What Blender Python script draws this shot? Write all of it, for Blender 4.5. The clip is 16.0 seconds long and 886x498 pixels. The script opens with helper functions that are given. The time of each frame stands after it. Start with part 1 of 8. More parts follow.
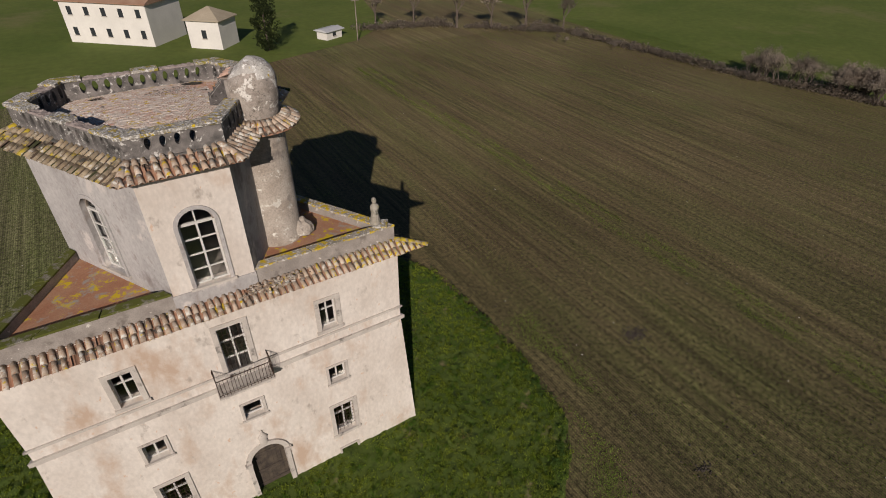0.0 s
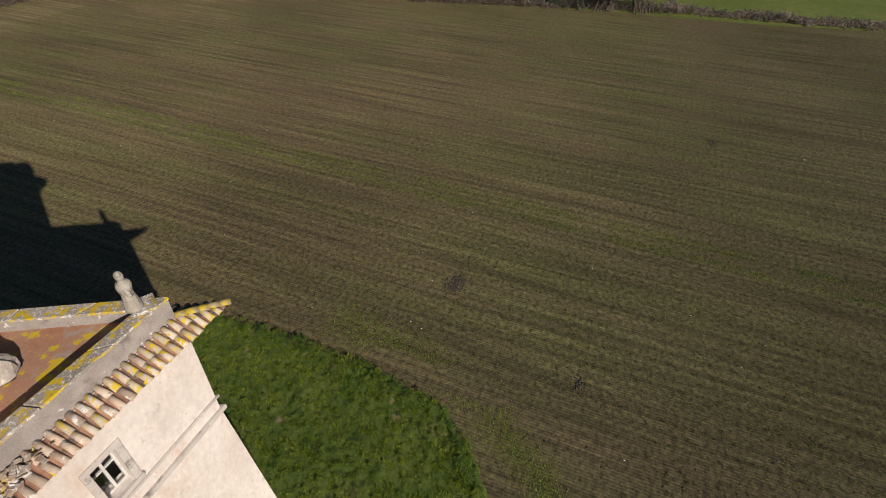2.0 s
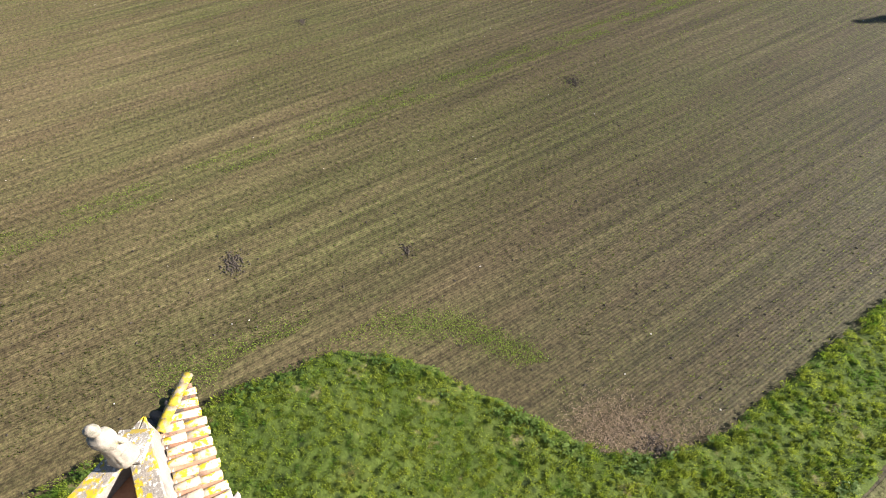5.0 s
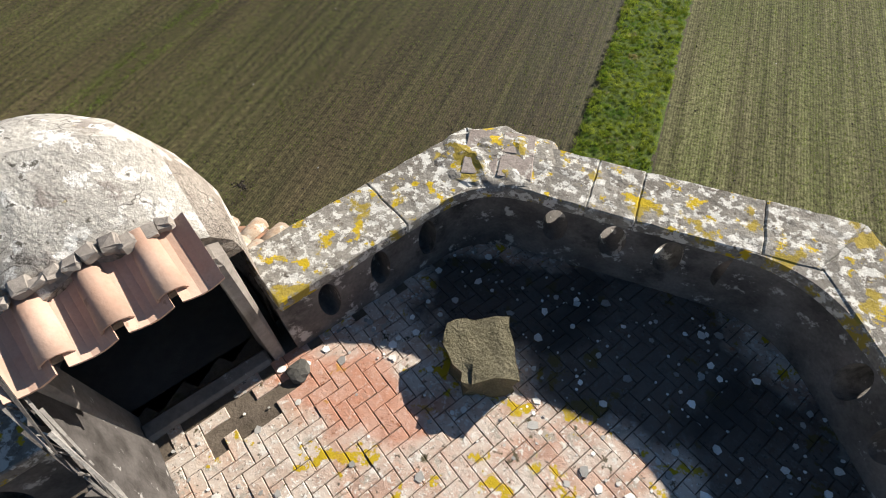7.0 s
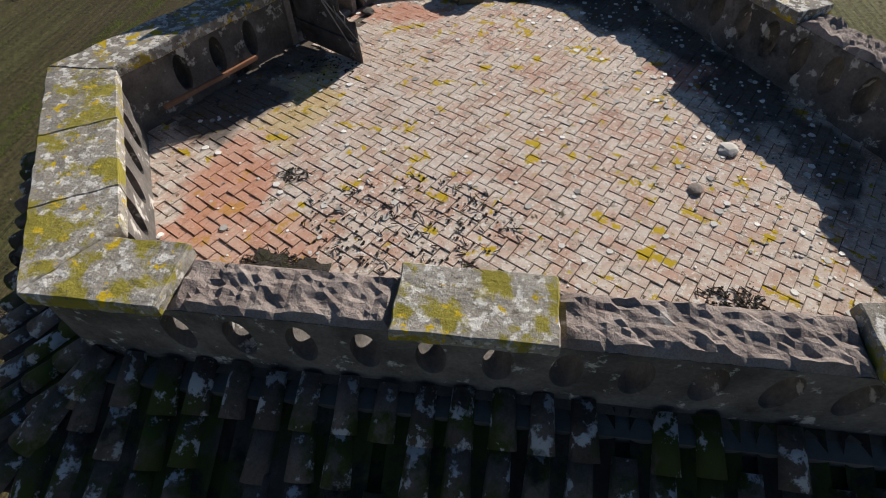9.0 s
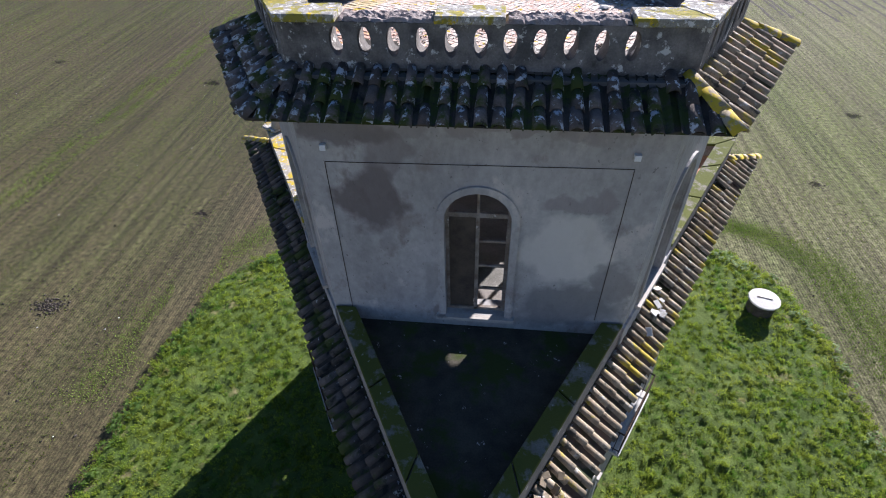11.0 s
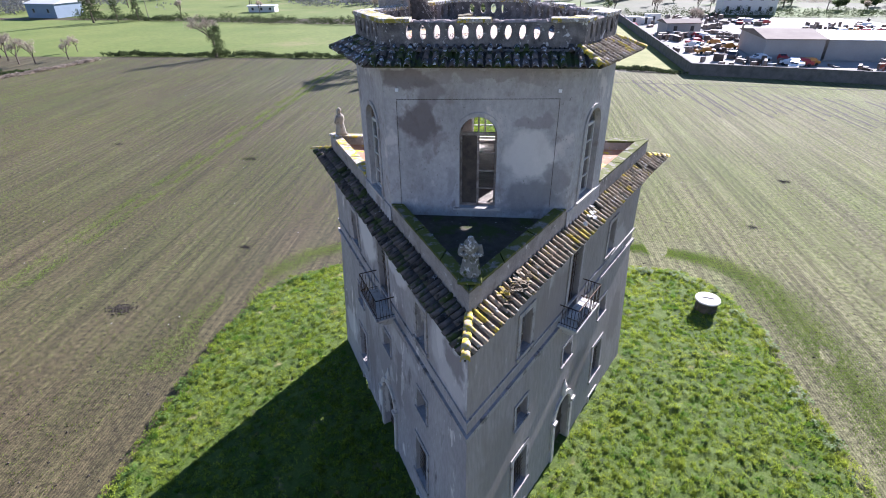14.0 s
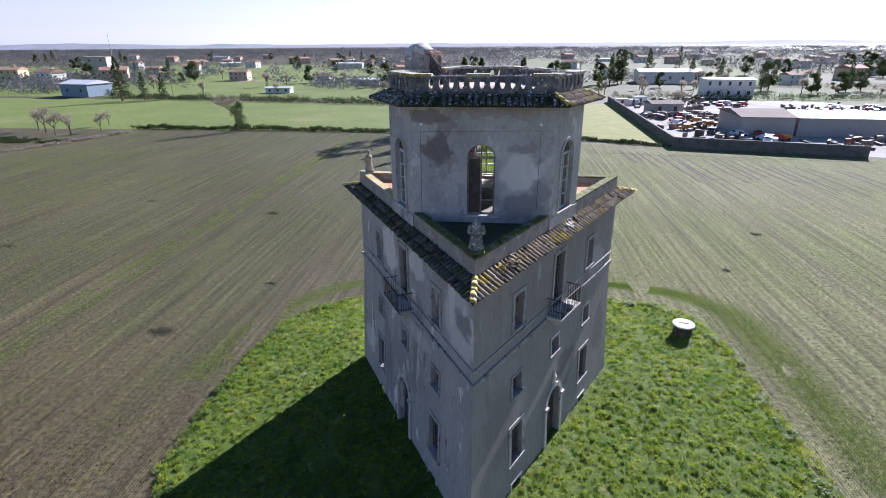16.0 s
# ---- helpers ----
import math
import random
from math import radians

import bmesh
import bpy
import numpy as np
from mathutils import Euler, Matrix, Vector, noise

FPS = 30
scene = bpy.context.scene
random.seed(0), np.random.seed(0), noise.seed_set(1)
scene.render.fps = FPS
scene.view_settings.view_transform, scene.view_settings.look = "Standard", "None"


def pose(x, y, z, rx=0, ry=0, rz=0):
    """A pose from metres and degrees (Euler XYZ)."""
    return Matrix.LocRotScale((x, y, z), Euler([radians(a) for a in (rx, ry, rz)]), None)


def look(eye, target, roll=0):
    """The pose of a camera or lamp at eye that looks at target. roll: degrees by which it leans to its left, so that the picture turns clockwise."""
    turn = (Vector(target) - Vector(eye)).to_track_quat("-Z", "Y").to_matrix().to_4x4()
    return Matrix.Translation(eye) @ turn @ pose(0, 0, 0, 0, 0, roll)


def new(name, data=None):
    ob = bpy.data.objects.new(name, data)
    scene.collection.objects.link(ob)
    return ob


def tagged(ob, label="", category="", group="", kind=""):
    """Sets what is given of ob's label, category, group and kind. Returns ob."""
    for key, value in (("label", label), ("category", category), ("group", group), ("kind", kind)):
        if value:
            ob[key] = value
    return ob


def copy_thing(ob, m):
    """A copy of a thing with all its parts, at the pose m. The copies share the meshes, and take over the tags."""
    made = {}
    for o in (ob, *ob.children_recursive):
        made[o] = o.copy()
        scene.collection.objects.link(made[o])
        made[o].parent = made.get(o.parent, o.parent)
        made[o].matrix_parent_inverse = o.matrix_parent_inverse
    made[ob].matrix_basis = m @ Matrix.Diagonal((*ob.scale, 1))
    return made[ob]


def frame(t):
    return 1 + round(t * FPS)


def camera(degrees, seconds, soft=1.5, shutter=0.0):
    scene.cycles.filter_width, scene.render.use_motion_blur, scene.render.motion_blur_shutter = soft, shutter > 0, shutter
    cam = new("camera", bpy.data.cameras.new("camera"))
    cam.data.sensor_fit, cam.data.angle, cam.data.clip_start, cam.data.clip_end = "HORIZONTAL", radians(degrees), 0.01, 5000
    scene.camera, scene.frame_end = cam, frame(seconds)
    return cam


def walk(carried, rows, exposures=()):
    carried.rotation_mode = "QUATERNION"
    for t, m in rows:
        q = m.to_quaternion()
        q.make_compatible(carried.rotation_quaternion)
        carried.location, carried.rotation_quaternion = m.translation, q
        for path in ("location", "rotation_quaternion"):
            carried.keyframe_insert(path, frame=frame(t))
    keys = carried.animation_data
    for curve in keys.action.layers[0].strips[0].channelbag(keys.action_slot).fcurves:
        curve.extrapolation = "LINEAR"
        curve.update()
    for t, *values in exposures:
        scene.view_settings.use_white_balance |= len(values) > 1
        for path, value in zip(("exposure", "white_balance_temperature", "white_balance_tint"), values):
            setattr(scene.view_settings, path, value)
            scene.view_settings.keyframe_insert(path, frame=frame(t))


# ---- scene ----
cam = camera(80.7, 16.0, 1.0)
PATH = [
    (0, pose(1.009, 21.408, 25.296, 54.82, -0.76, 147.85)),
    (0.5, pose(-0.321, 19.498, 24.347, 53.98, -0.18, 140.18)),
    (1, pose(-0.865, 17.723, 23.743, 52.72, -0.34, 131.15)),
    (1.5, pose(-0.887, 16.242, 23.442, 51.64, -0.68, 121.55)),
    (2, pose(-0.886, 14.870, 23.230, 50.59, -0.81, 112.20)),
    (2.5, pose(-0.918, 13.475, 23.033, 49.54, -0.93, 102.71)),
    (3, pose(-0.896, 12.138, 22.864, 48.53, -0.81, 93.44)),
    (5.5, pose(-0.484, 5.669, 22.317, 40.60, 2.54, 48.50)),
    (6, pose(-0.465, 4.093, 22.263, 38.79, 2.32, 39.31)),
    (6.5, pose(-0.459, 2.520, 22.146, 37.18, 2.11, 30.28)),
    (7, pose(-0.412, 1.098, 21.946, 35.61, 1.74, 21.95)),
    (7.5, pose(-0.440, -0.432, 21.821, 34.97, 0.98, 14.09)),
    (8, pose(-0.447, -1.880, 21.800, 36.09, 0.60, 9.25)),
    (8.5, pose(-0.312, -3.337, 21.659, 38.53, 0.70, 7.68)),
    (9, pose(-0.153, -4.758, 21.578, 40.37, 1.07, 7.02)),
    (9.5, pose(-0.035, -6.181, 21.506, 42.28, 1.23, 6.60)),
    (10, pose(0.088, -7.622, 21.455, 44.29, 1.33, 6.40)),
    (12.5, pose(0.407, -15.193, 21.129, 54.38, 0.99, 5.78)),
    (13, pose(0.466, -16.673, 20.987, 56.37, 0.92, 5.72)),
    (13.5, pose(0.520, -18.132, 20.853, 58.28, 0.86, 5.74)),
    (14, pose(0.553, -19.598, 20.731, 60.22, 0.79, 5.76)),
    (14.5, pose(0.613, -21.038, 20.616, 62.23, 0.78, 5.79)),
    (15, pose(0.649, -22.498, 20.503, 64.24, 0.69, 5.83)),
    (15.5, pose(0.668, -23.960, 20.384, 66.30, 0.61, 5.88)),
    (16, pose(0.687, -25.427, 20.211, 68.38, 0.43, 5.98)),
]

# the clip's camera opens up as it turns towards the sun
walk(cam, PATH, [(0, -0.32, 6650, 18), (1.0, -0.26, 6650, 18), (1.5, -0.08, 6650, 18), (2.2, 0.24, 6650, 17), (3, 0.75, 6600, 13), (5.5, 1.76, 6500, 16), (6.3, 1.42, 6500, 11), (7.0, 0.90, 6600, 11), (9.0, 0.30, 6500, 13), (10.0, 0.70, 6050, 15), (12.5, 2.12, 5600, 24), (14.5, 1.93, 5550, 24), (16, 1.58, 5500, 23)])

# ---- light: low winter sun, a clear hazy sky ----
SUN_EL, SUN_AZ = radians(26.4), math.atan2(0.5, 0.867)
world = bpy.data.worlds.new("sky")
scene.world = world
world.use_nodes = True
wn = world.node_tree.nodes
sky = wn.new("ShaderNodeTexSky")
sky.sky_type = "NISHITA"
sky.sun_disc = False
sky.sun_elevation, sky.sun_rotation = SUN_EL, SUN_AZ
sky.air_density, sky.dust_density, sky.ozone_density = 1.0, 0.3, 1.0
wn["Background"].inputs[1].default_value = 0.043
# haze whitens the sky evenly all round the horizon
where = wn.new("ShaderNodeTexCoord")
height = wn.new("ShaderNodeSeparateXYZ")
haze = wn.new("ShaderNodeMapRange")
for k, x in zip(("From Min", "From Max", "To Min", "To Max"), (0.0, 0.30, 0.05, 1.2)):
    haze.inputs[k].default_value = x
tone = wn.new("ShaderNodeHueSaturation")
wl = world.node_tree.links
wl.new(where.outputs["Generated"], height.inputs[0])
wl.new(height.outputs["Z"], haze.inputs["Value"])
wl.new(haze.outputs[0], tone.inputs["Saturation"])
wl.new(sky.outputs[0], tone.inputs["Color"])
wl.new(tone.outputs[0], wn["Background"].inputs[0])
sun = new("sun", bpy.data.lights.new("sun", "SUN"))
sun.data.energy, sun.data.angle, sun.data.color = 5.0, radians(0.55), (1.0, 0.93, 0.82)
sun.matrix_world = look((math.sin(SUN_AZ) * 60, math.cos(SUN_AZ) * 60, math.tan(SUN_EL) * 60), (0, 0, 0))


# ---- materials ----
def mat(name, c1, c2, scale=2.0, rough=0.9, bump=0.3, bump_scale=30.0, layers=(), vary=0.0, fine=0.25, stretch=(1, 1, 1), metal=0.0, bump_dist=0.02, island=0.0, blots=(), cracks=0.0):
    """A weathered surface: two tones mixed by broad noise, fine grain, stain or lichen layers (colour, scale, threshold, softness)."""
    m = bpy.data.materials.new(name)
    m.use_nodes = True
    nt = m.node_tree
    nd, ln = nt.nodes, nt.links
    bsdf = nd["Principled BSDF"]
    geo = nd.new("ShaderNodeNewGeometry")
    mp = nd.new("ShaderNodeMapping")
    mp.inputs["Scale"].default_value = stretch
    ln.new(geo.outputs["Position"], mp.inputs["Vector"])

    def noise_tex(s, detail=6.0, rgh=0.6):
        n = nd.new("ShaderNodeTexNoise")
        n.inputs["Scale"].default_value, n.inputs["Detail"].default_value, n.inputs["Roughness"].default_value = s, detail, rgh
        ln.new(mp.outputs[0], n.inputs["Vector"])
        return n.outputs["Fac"]

    def ramp(fac, lo, hi):
        r = nd.new("ShaderNodeMapRange")
        r.inputs["From Min"].default_value, r.inputs["From Max"].default_value = lo, hi
        ln.new(fac, r.inputs["Value"])
        return r.outputs[0]

    def mix(fac, a, b, mode="MIX"):
        x = nd.new("ShaderNodeMix")
        x.data_type, x.blend_type = "RGBA", mode
        for sock, v in ((x.inputs[0], fac), (x.inputs[6], a), (x.inputs[7], b)):
            if hasattr(v, "links"):
                ln.new(v, sock)
            else:
                sock.default_value = v if isinstance(v, float) else (*v, 1)
        return x.outputs[2]

    col = mix(ramp(noise_tex(scale), 0.35, 0.65), c1, c2)
    if fine:
        col = mix(fine, col, mix(ramp(noise_tex(scale * 14), 0.3, 0.7), (0.25, 0.25, 0.25), (1.0, 1.0, 1.0)), "MULTIPLY")
    if vary or island:
        if vary:
            rnd = nd.new("ShaderNodeObjectInfo").outputs["Random"]
        else:
            rnd = geo.outputs["Random Per Island"]
        amount = vary or island
        hsv = nd.new("ShaderNodeHueSaturation")
        ln.new(col, hsv.inputs["Color"])
        ln.new(ramp2(nd, ln, rnd, 1 - amount, 1 + amount), hsv.inputs["Value"])
        col = hsv.outputs[0]
    for colour, s, lo, soft in layers:
        col = mix(ramp(noise_tex(s, 8.0, 0.65), lo, lo + soft), col, colour)
    if blots:
        # stains and painted-in shade with a place and an uneven outline of their own: (centre, radii, colour, strength)
        wob = nd.new("ShaderNodeTexNoise")
        wob.inputs["Scale"].default_value, wob.inputs["Detail"].default_value = 1.6, 6.0
        ln.new(geo.outputs["Position"], wob.inputs["Vector"])
        for centre, radii, colour, strength in blots:
            shift = nd.new("ShaderNodeVectorMath")
            shift.operation = "MULTIPLY_ADD"
            ln.new(wob.outputs["Color"], shift.inputs[0])
            shift.inputs[1].default_value = (1.3, 1.3, 1.3)
            ln.new(geo.outputs["Position"], shift.inputs[2])
            place = nd.new("ShaderNodeMapping")
            place.vector_type = "TEXTURE"
            place.inputs["Location"].default_value = [c + 0.65 for c in centre]
            place.inputs["Scale"].default_value = radii
            ln.new(shift.outputs[0], place.inputs["Vector"])
            size = nd.new("ShaderNodeVectorMath")
            size.operation = "LENGTH"
            ln.new(place.outputs[0], size.inputs[0])
            fall = nd.new("ShaderNodeMapRange")
            for k, x in zip(("From Min", "From Max", "To Min", "To Max"), (0.75, 1.05, strength, 0.0)):
                fall.inputs[k].default_value = x
            ln.new(size.outputs["Value"], fall.inputs["Value"])
            col = mix(fall.outputs[0], col, colour)
    if cracks:
        vor = nd.new("ShaderNodeTexVoronoi")
        vor.feature = "DISTANCE_TO_EDGE"
        vor.inputs["Scale"].default_value = cracks
        here = ramp(noise_tex(1.9, 4.0, 0.6), 0.50, 0.58)
        jig = nd.new("ShaderNodeVectorMath")
        jig.operation = "MULTIPLY_ADD"
        wander = nd.new("ShaderNodeTexNoise")
        wander.inputs["Scale"].default_value, wander.inputs["Detail"].default_value = 7.0, 5.0
        ln.new(geo.outputs["Position"], wander.inputs["Vector"])
        ln.new(wander.outputs["Color"], jig.inputs[0])
        jig.inputs[1].default_value = (0.22, 0.22, 0.22)
        ln.new(geo.outputs["Position"], jig.inputs[2])
        ln.new(jig.outputs[0], vor.inputs["Vector"])
        both = nd.new("ShaderNodeMath")
        both.operation = "MULTIPLY"
        ln.new(ramp(vor.outputs["Distance"], 0.04, 0.0), both.inputs[0])
        ln.new(here, both.inputs[1])
        col = mix(both.outputs[0], col, (0.09, 0.08, 0.07))
    ln.new(col, bsdf.inputs["Base Color"])
    bsdf.inputs["Roughness"].default_value = rough
    bsdf.inputs["Metallic"].default_value = metal
    bsdf.inputs["Specular IOR Level"].default_value = 0.25
    if bump:
        b = nd.new("ShaderNodeBump")
        b.inputs["Strength"].default_value, b.inputs["Distance"].default_value = bump, bump_dist
        ln.new(noise_tex(bump_scale, 8.0, 0.7), b.inputs["Height"])
        ln.new(b.outputs[0], bsdf.inputs["Normal"])
    return m


def ramp2(nd, ln, value, lo, hi):
    r = nd.new("ShaderNodeMapRange")
    r.inputs["To Min"].default_value, r.inputs["To Max"].default_value = lo, hi
    ln.new(value, r.inputs["Value"])
    return r.outputs[0]


def leafy(*args, **kw):
    """As mat(), for thin leaves that let light through."""
    m = mat(*args, **kw)
    nd, ln = m.node_tree.nodes, m.node_tree.links
    bsdf = nd["Principled BSDF"]
    col = bsdf.inputs["Base Color"].links[0].from_socket
    thin = nd.new("ShaderNodeBsdfTranslucent")
    mixed = nd.new("ShaderNodeMixShader")
    mixed.inputs[0].default_value = 0.5
    ln.new(col, thin.inputs["Color"])
    ln.new(bsdf.outputs[0], mixed.inputs[1])
    ln.new(thin.outputs[0], mixed.inputs[2])
    ln.new(mixed.outputs[0], nd["Material Output"].inputs["Surface"])
    return m


YEL, OCH, WHT, BLK = (0.50, 0.36, 0.02), (0.34, 0.26, 0.05), (0.60, 0.59, 0.55), (0.02, 0.02, 0.018)
MOSS = (0.045, 0.06, 0.015)
def wall_blots(phi, rows):
    """Stains on a sloping wall: (along, height, half width, half height, colour, strength), as blots for mat()."""
    c, s = math.cos(radians(phi)), math.sin(radians(phi))
    return [((-s * u + c * 4.4, c * u + s * 4.4, z), (abs(s) * a * 1.41 + 0.3, abs(c) * a * 1.41 + 0.3, b), col, k) for u, z, a, b, col, k in rows]


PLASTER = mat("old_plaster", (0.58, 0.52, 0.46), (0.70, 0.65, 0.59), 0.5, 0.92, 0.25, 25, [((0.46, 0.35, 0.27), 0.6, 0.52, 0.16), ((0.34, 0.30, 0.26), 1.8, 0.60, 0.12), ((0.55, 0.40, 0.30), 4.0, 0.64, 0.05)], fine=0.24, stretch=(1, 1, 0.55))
# plaster of the two sunless sides: stains, plus shade mixed into the base tone
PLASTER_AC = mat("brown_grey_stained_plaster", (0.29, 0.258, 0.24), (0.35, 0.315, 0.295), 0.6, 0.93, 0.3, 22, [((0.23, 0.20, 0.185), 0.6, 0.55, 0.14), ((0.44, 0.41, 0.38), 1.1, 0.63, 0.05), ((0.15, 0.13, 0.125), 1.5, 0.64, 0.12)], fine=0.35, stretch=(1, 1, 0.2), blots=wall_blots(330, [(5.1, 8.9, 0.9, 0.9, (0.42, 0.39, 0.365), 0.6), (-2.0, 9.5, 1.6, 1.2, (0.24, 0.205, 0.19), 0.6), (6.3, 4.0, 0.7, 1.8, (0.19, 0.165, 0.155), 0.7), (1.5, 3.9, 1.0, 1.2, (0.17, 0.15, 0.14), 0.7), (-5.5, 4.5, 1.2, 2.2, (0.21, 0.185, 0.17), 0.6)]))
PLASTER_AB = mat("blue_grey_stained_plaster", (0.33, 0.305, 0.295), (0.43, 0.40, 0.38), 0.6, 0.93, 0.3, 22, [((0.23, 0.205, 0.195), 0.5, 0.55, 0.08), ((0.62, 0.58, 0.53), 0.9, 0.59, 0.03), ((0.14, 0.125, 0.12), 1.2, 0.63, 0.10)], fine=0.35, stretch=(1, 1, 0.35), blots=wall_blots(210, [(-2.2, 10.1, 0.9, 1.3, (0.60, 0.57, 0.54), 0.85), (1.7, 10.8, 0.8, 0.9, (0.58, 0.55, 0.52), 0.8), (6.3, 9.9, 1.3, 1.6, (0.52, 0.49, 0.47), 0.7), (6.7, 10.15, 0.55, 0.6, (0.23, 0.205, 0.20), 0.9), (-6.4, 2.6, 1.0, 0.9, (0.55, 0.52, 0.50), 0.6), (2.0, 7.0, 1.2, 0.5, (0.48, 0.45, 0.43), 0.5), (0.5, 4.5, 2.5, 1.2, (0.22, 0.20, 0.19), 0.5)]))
CAP_MOSS = mat("mossy_parapet_top", (0.16, 0.15, 0.12), (0.26, 0.24, 0.20), 3.0, 0.97, 0.7, 18, [((0.085, 0.095, 0.018), 2.2, 0.40, 0.08), ((0.45, 0.44, 0.40), 8.0, 0.66, 0.03)], fine=0.4)
DUSTY = mat("dusty_grey_floor", (0.20, 0.18, 0.16), (0.30, 0.27, 0.24), 1.5, 0.95, 0.3, 25, fine=0.3)
# stains as seen; the base is also darker and bluer to carry shade
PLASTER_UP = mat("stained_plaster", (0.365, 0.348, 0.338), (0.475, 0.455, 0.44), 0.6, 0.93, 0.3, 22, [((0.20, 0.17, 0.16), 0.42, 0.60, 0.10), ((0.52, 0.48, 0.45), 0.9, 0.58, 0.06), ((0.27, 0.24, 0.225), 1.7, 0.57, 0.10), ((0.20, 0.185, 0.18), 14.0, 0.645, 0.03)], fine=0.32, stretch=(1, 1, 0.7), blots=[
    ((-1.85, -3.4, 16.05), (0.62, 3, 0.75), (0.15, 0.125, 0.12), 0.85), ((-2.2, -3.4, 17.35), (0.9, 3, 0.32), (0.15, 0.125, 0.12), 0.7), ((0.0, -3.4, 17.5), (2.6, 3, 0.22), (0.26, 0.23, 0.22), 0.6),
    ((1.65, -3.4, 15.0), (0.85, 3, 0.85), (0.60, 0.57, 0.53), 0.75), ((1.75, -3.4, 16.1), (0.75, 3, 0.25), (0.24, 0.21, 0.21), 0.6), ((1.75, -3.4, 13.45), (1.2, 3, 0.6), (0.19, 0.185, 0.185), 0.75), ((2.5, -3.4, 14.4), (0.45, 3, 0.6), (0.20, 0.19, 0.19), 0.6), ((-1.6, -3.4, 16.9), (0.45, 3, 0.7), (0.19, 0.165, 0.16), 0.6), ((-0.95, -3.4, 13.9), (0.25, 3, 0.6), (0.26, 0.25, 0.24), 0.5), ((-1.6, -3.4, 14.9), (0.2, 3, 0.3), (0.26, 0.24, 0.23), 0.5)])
PLASTER_TUR = mat("peeling_turret_plaster", (0.34, 0.29, 0.24), (0.48, 0.43, 0.37), 1.2, 0.95, 0.5, 12, [((0.60, 0.58, 0.52), 2.6, 0.57, 0.05), ((0.18, 0.155, 0.135), 1.3, 0.57, 0.10), ((0.24, 0.21, 0.18), 6.0, 0.60, 0.05)], fine=0.5)
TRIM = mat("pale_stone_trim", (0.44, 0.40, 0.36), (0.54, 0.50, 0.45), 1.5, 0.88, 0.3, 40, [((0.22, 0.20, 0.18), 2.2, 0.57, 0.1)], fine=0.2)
# copy of the pale trim, darkened in colour for the shaded sides
TRIM_SHADE = mat("dark_stained_stone_trim", (0.31, 0.285, 0.27), (0.42, 0.39, 0.37), 1.5, 0.9, 0.3, 40, [((0.14, 0.125, 0.115), 2.2, 0.54, 0.1)], fine=0.35)
PARAPET_LOW = mat("weathered_low_parapet", (0.27, 0.24, 0.215), (0.38, 0.345, 0.31), 1.6, 0.95, 0.5, 16, [((0.17, 0.15, 0.13), 1.4, 0.56, 0.1), ((0.56, 0.53, 0.48), 4.0, 0.63, 0.04), (OCH, 3.0, 0.66, 0.04)], fine=0.4)
PARAPET = mat("weathered_parapet_render", (0.10, 0.095, 0.09), (0.25, 0.23, 0.215), 2.6, 0.97, 0.8, 12, [((0.54, 0.53, 0.50), 5.0, 0.58, 0.05), (BLK, 1.6, 0.58, 0.12)], fine=0.4)
CAP = mat("lichen_crusted_cap_stone", (0.40, 0.38, 0.34), (0.24, 0.22, 0.19), 3.0, 0.95, 0.7, 18, [((0.62, 0.61, 0.57), 13.0, 0.505, 0.05), ((0.16, 0.14, 0.12), 17.0, 0.575, 0.05), (YEL, 5.0, 0.585, 0.03), (OCH, 4.0, 0.57, 0.04)], fine=0.5, vary=0.12)
CAP_YEL = mat("yellow_crusted_cap_stone", (0.42, 0.38, 0.33), (0.30, 0.27, 0.22), 3.0, 0.95, 0.8, 18, [((0.60, 0.58, 0.54), 11.0, 0.54, 0.05), (YEL, 3.4, 0.50, 0.06), ((0.16, 0.14, 0.12), 14.0, 0.60, 0.05)], fine=0.5, vary=0.12)
CAP_LICHEN = mat("yellow_lichened_cap_stone", (0.40, 0.38, 0.34), (0.26, 0.24, 0.20), 3.0, 0.95, 0.8, 18, [((0.60, 0.59, 0.56), 12.0, 0.53, 0.05), ((0.26, 0.23, 0.04), 3.2, 0.50, 0.06), ((0.16, 0.14, 0.12), 15.0, 0.60, 0.05), (YEL, 7.0, 0.60, 0.03)], fine=0.5, vary=0.12)
# rotten planks, blackened in colour because the leaf stands in shade
DOOR_OLD = mat("grey_black_rotten_planks", (0.05, 0.045, 0.042), (0.13, 0.12, 0.115), 5.0, 0.9, 0.7, 50, [((0.34, 0.33, 0.32), 9.0, 0.62, 0.04)], fine=0.4)
RUBBLE = mat("rubble_core", (0.27, 0.22, 0.20), (0.44, 0.38, 0.35), 6.0, 0.98, 1.0, 16, [((0.45, 0.43, 0.40), 5.0, 0.64, 0.06)], fine=0.5, bump_dist=0.03)
TILE = mat("lichened_roof_tile", (0.41, 0.29, 0.20), (0.51, 0.43, 0.345), 5.0, 0.9, 0.35, 40, [((0.56, 0.54, 0.48), 4.0, 0.52, 0.08), ((0.10, 0.09, 0.08), 6.0, 0.60, 0.08), ((0.30, 0.16, 0.10), 9.0, 0.60, 0.05), (YEL, 3.2, 0.60, 0.04)], vary=0.32, fine=0.45)
TILE_DULL = mat("grey_brown_roof_tile", (0.25, 0.19, 0.125), (0.35, 0.295, 0.21), 5.0, 0.92, 0.4, 40, [((0.48, 0.46, 0.42), 5.0, 0.59, 0.06), ((0.06, 0.055, 0.045), 3.0, 0.56, 0.08), ((0.38, 0.29, 0.04), 1.6, 0.55, 0.06)], vary=0.35, fine=0.35)
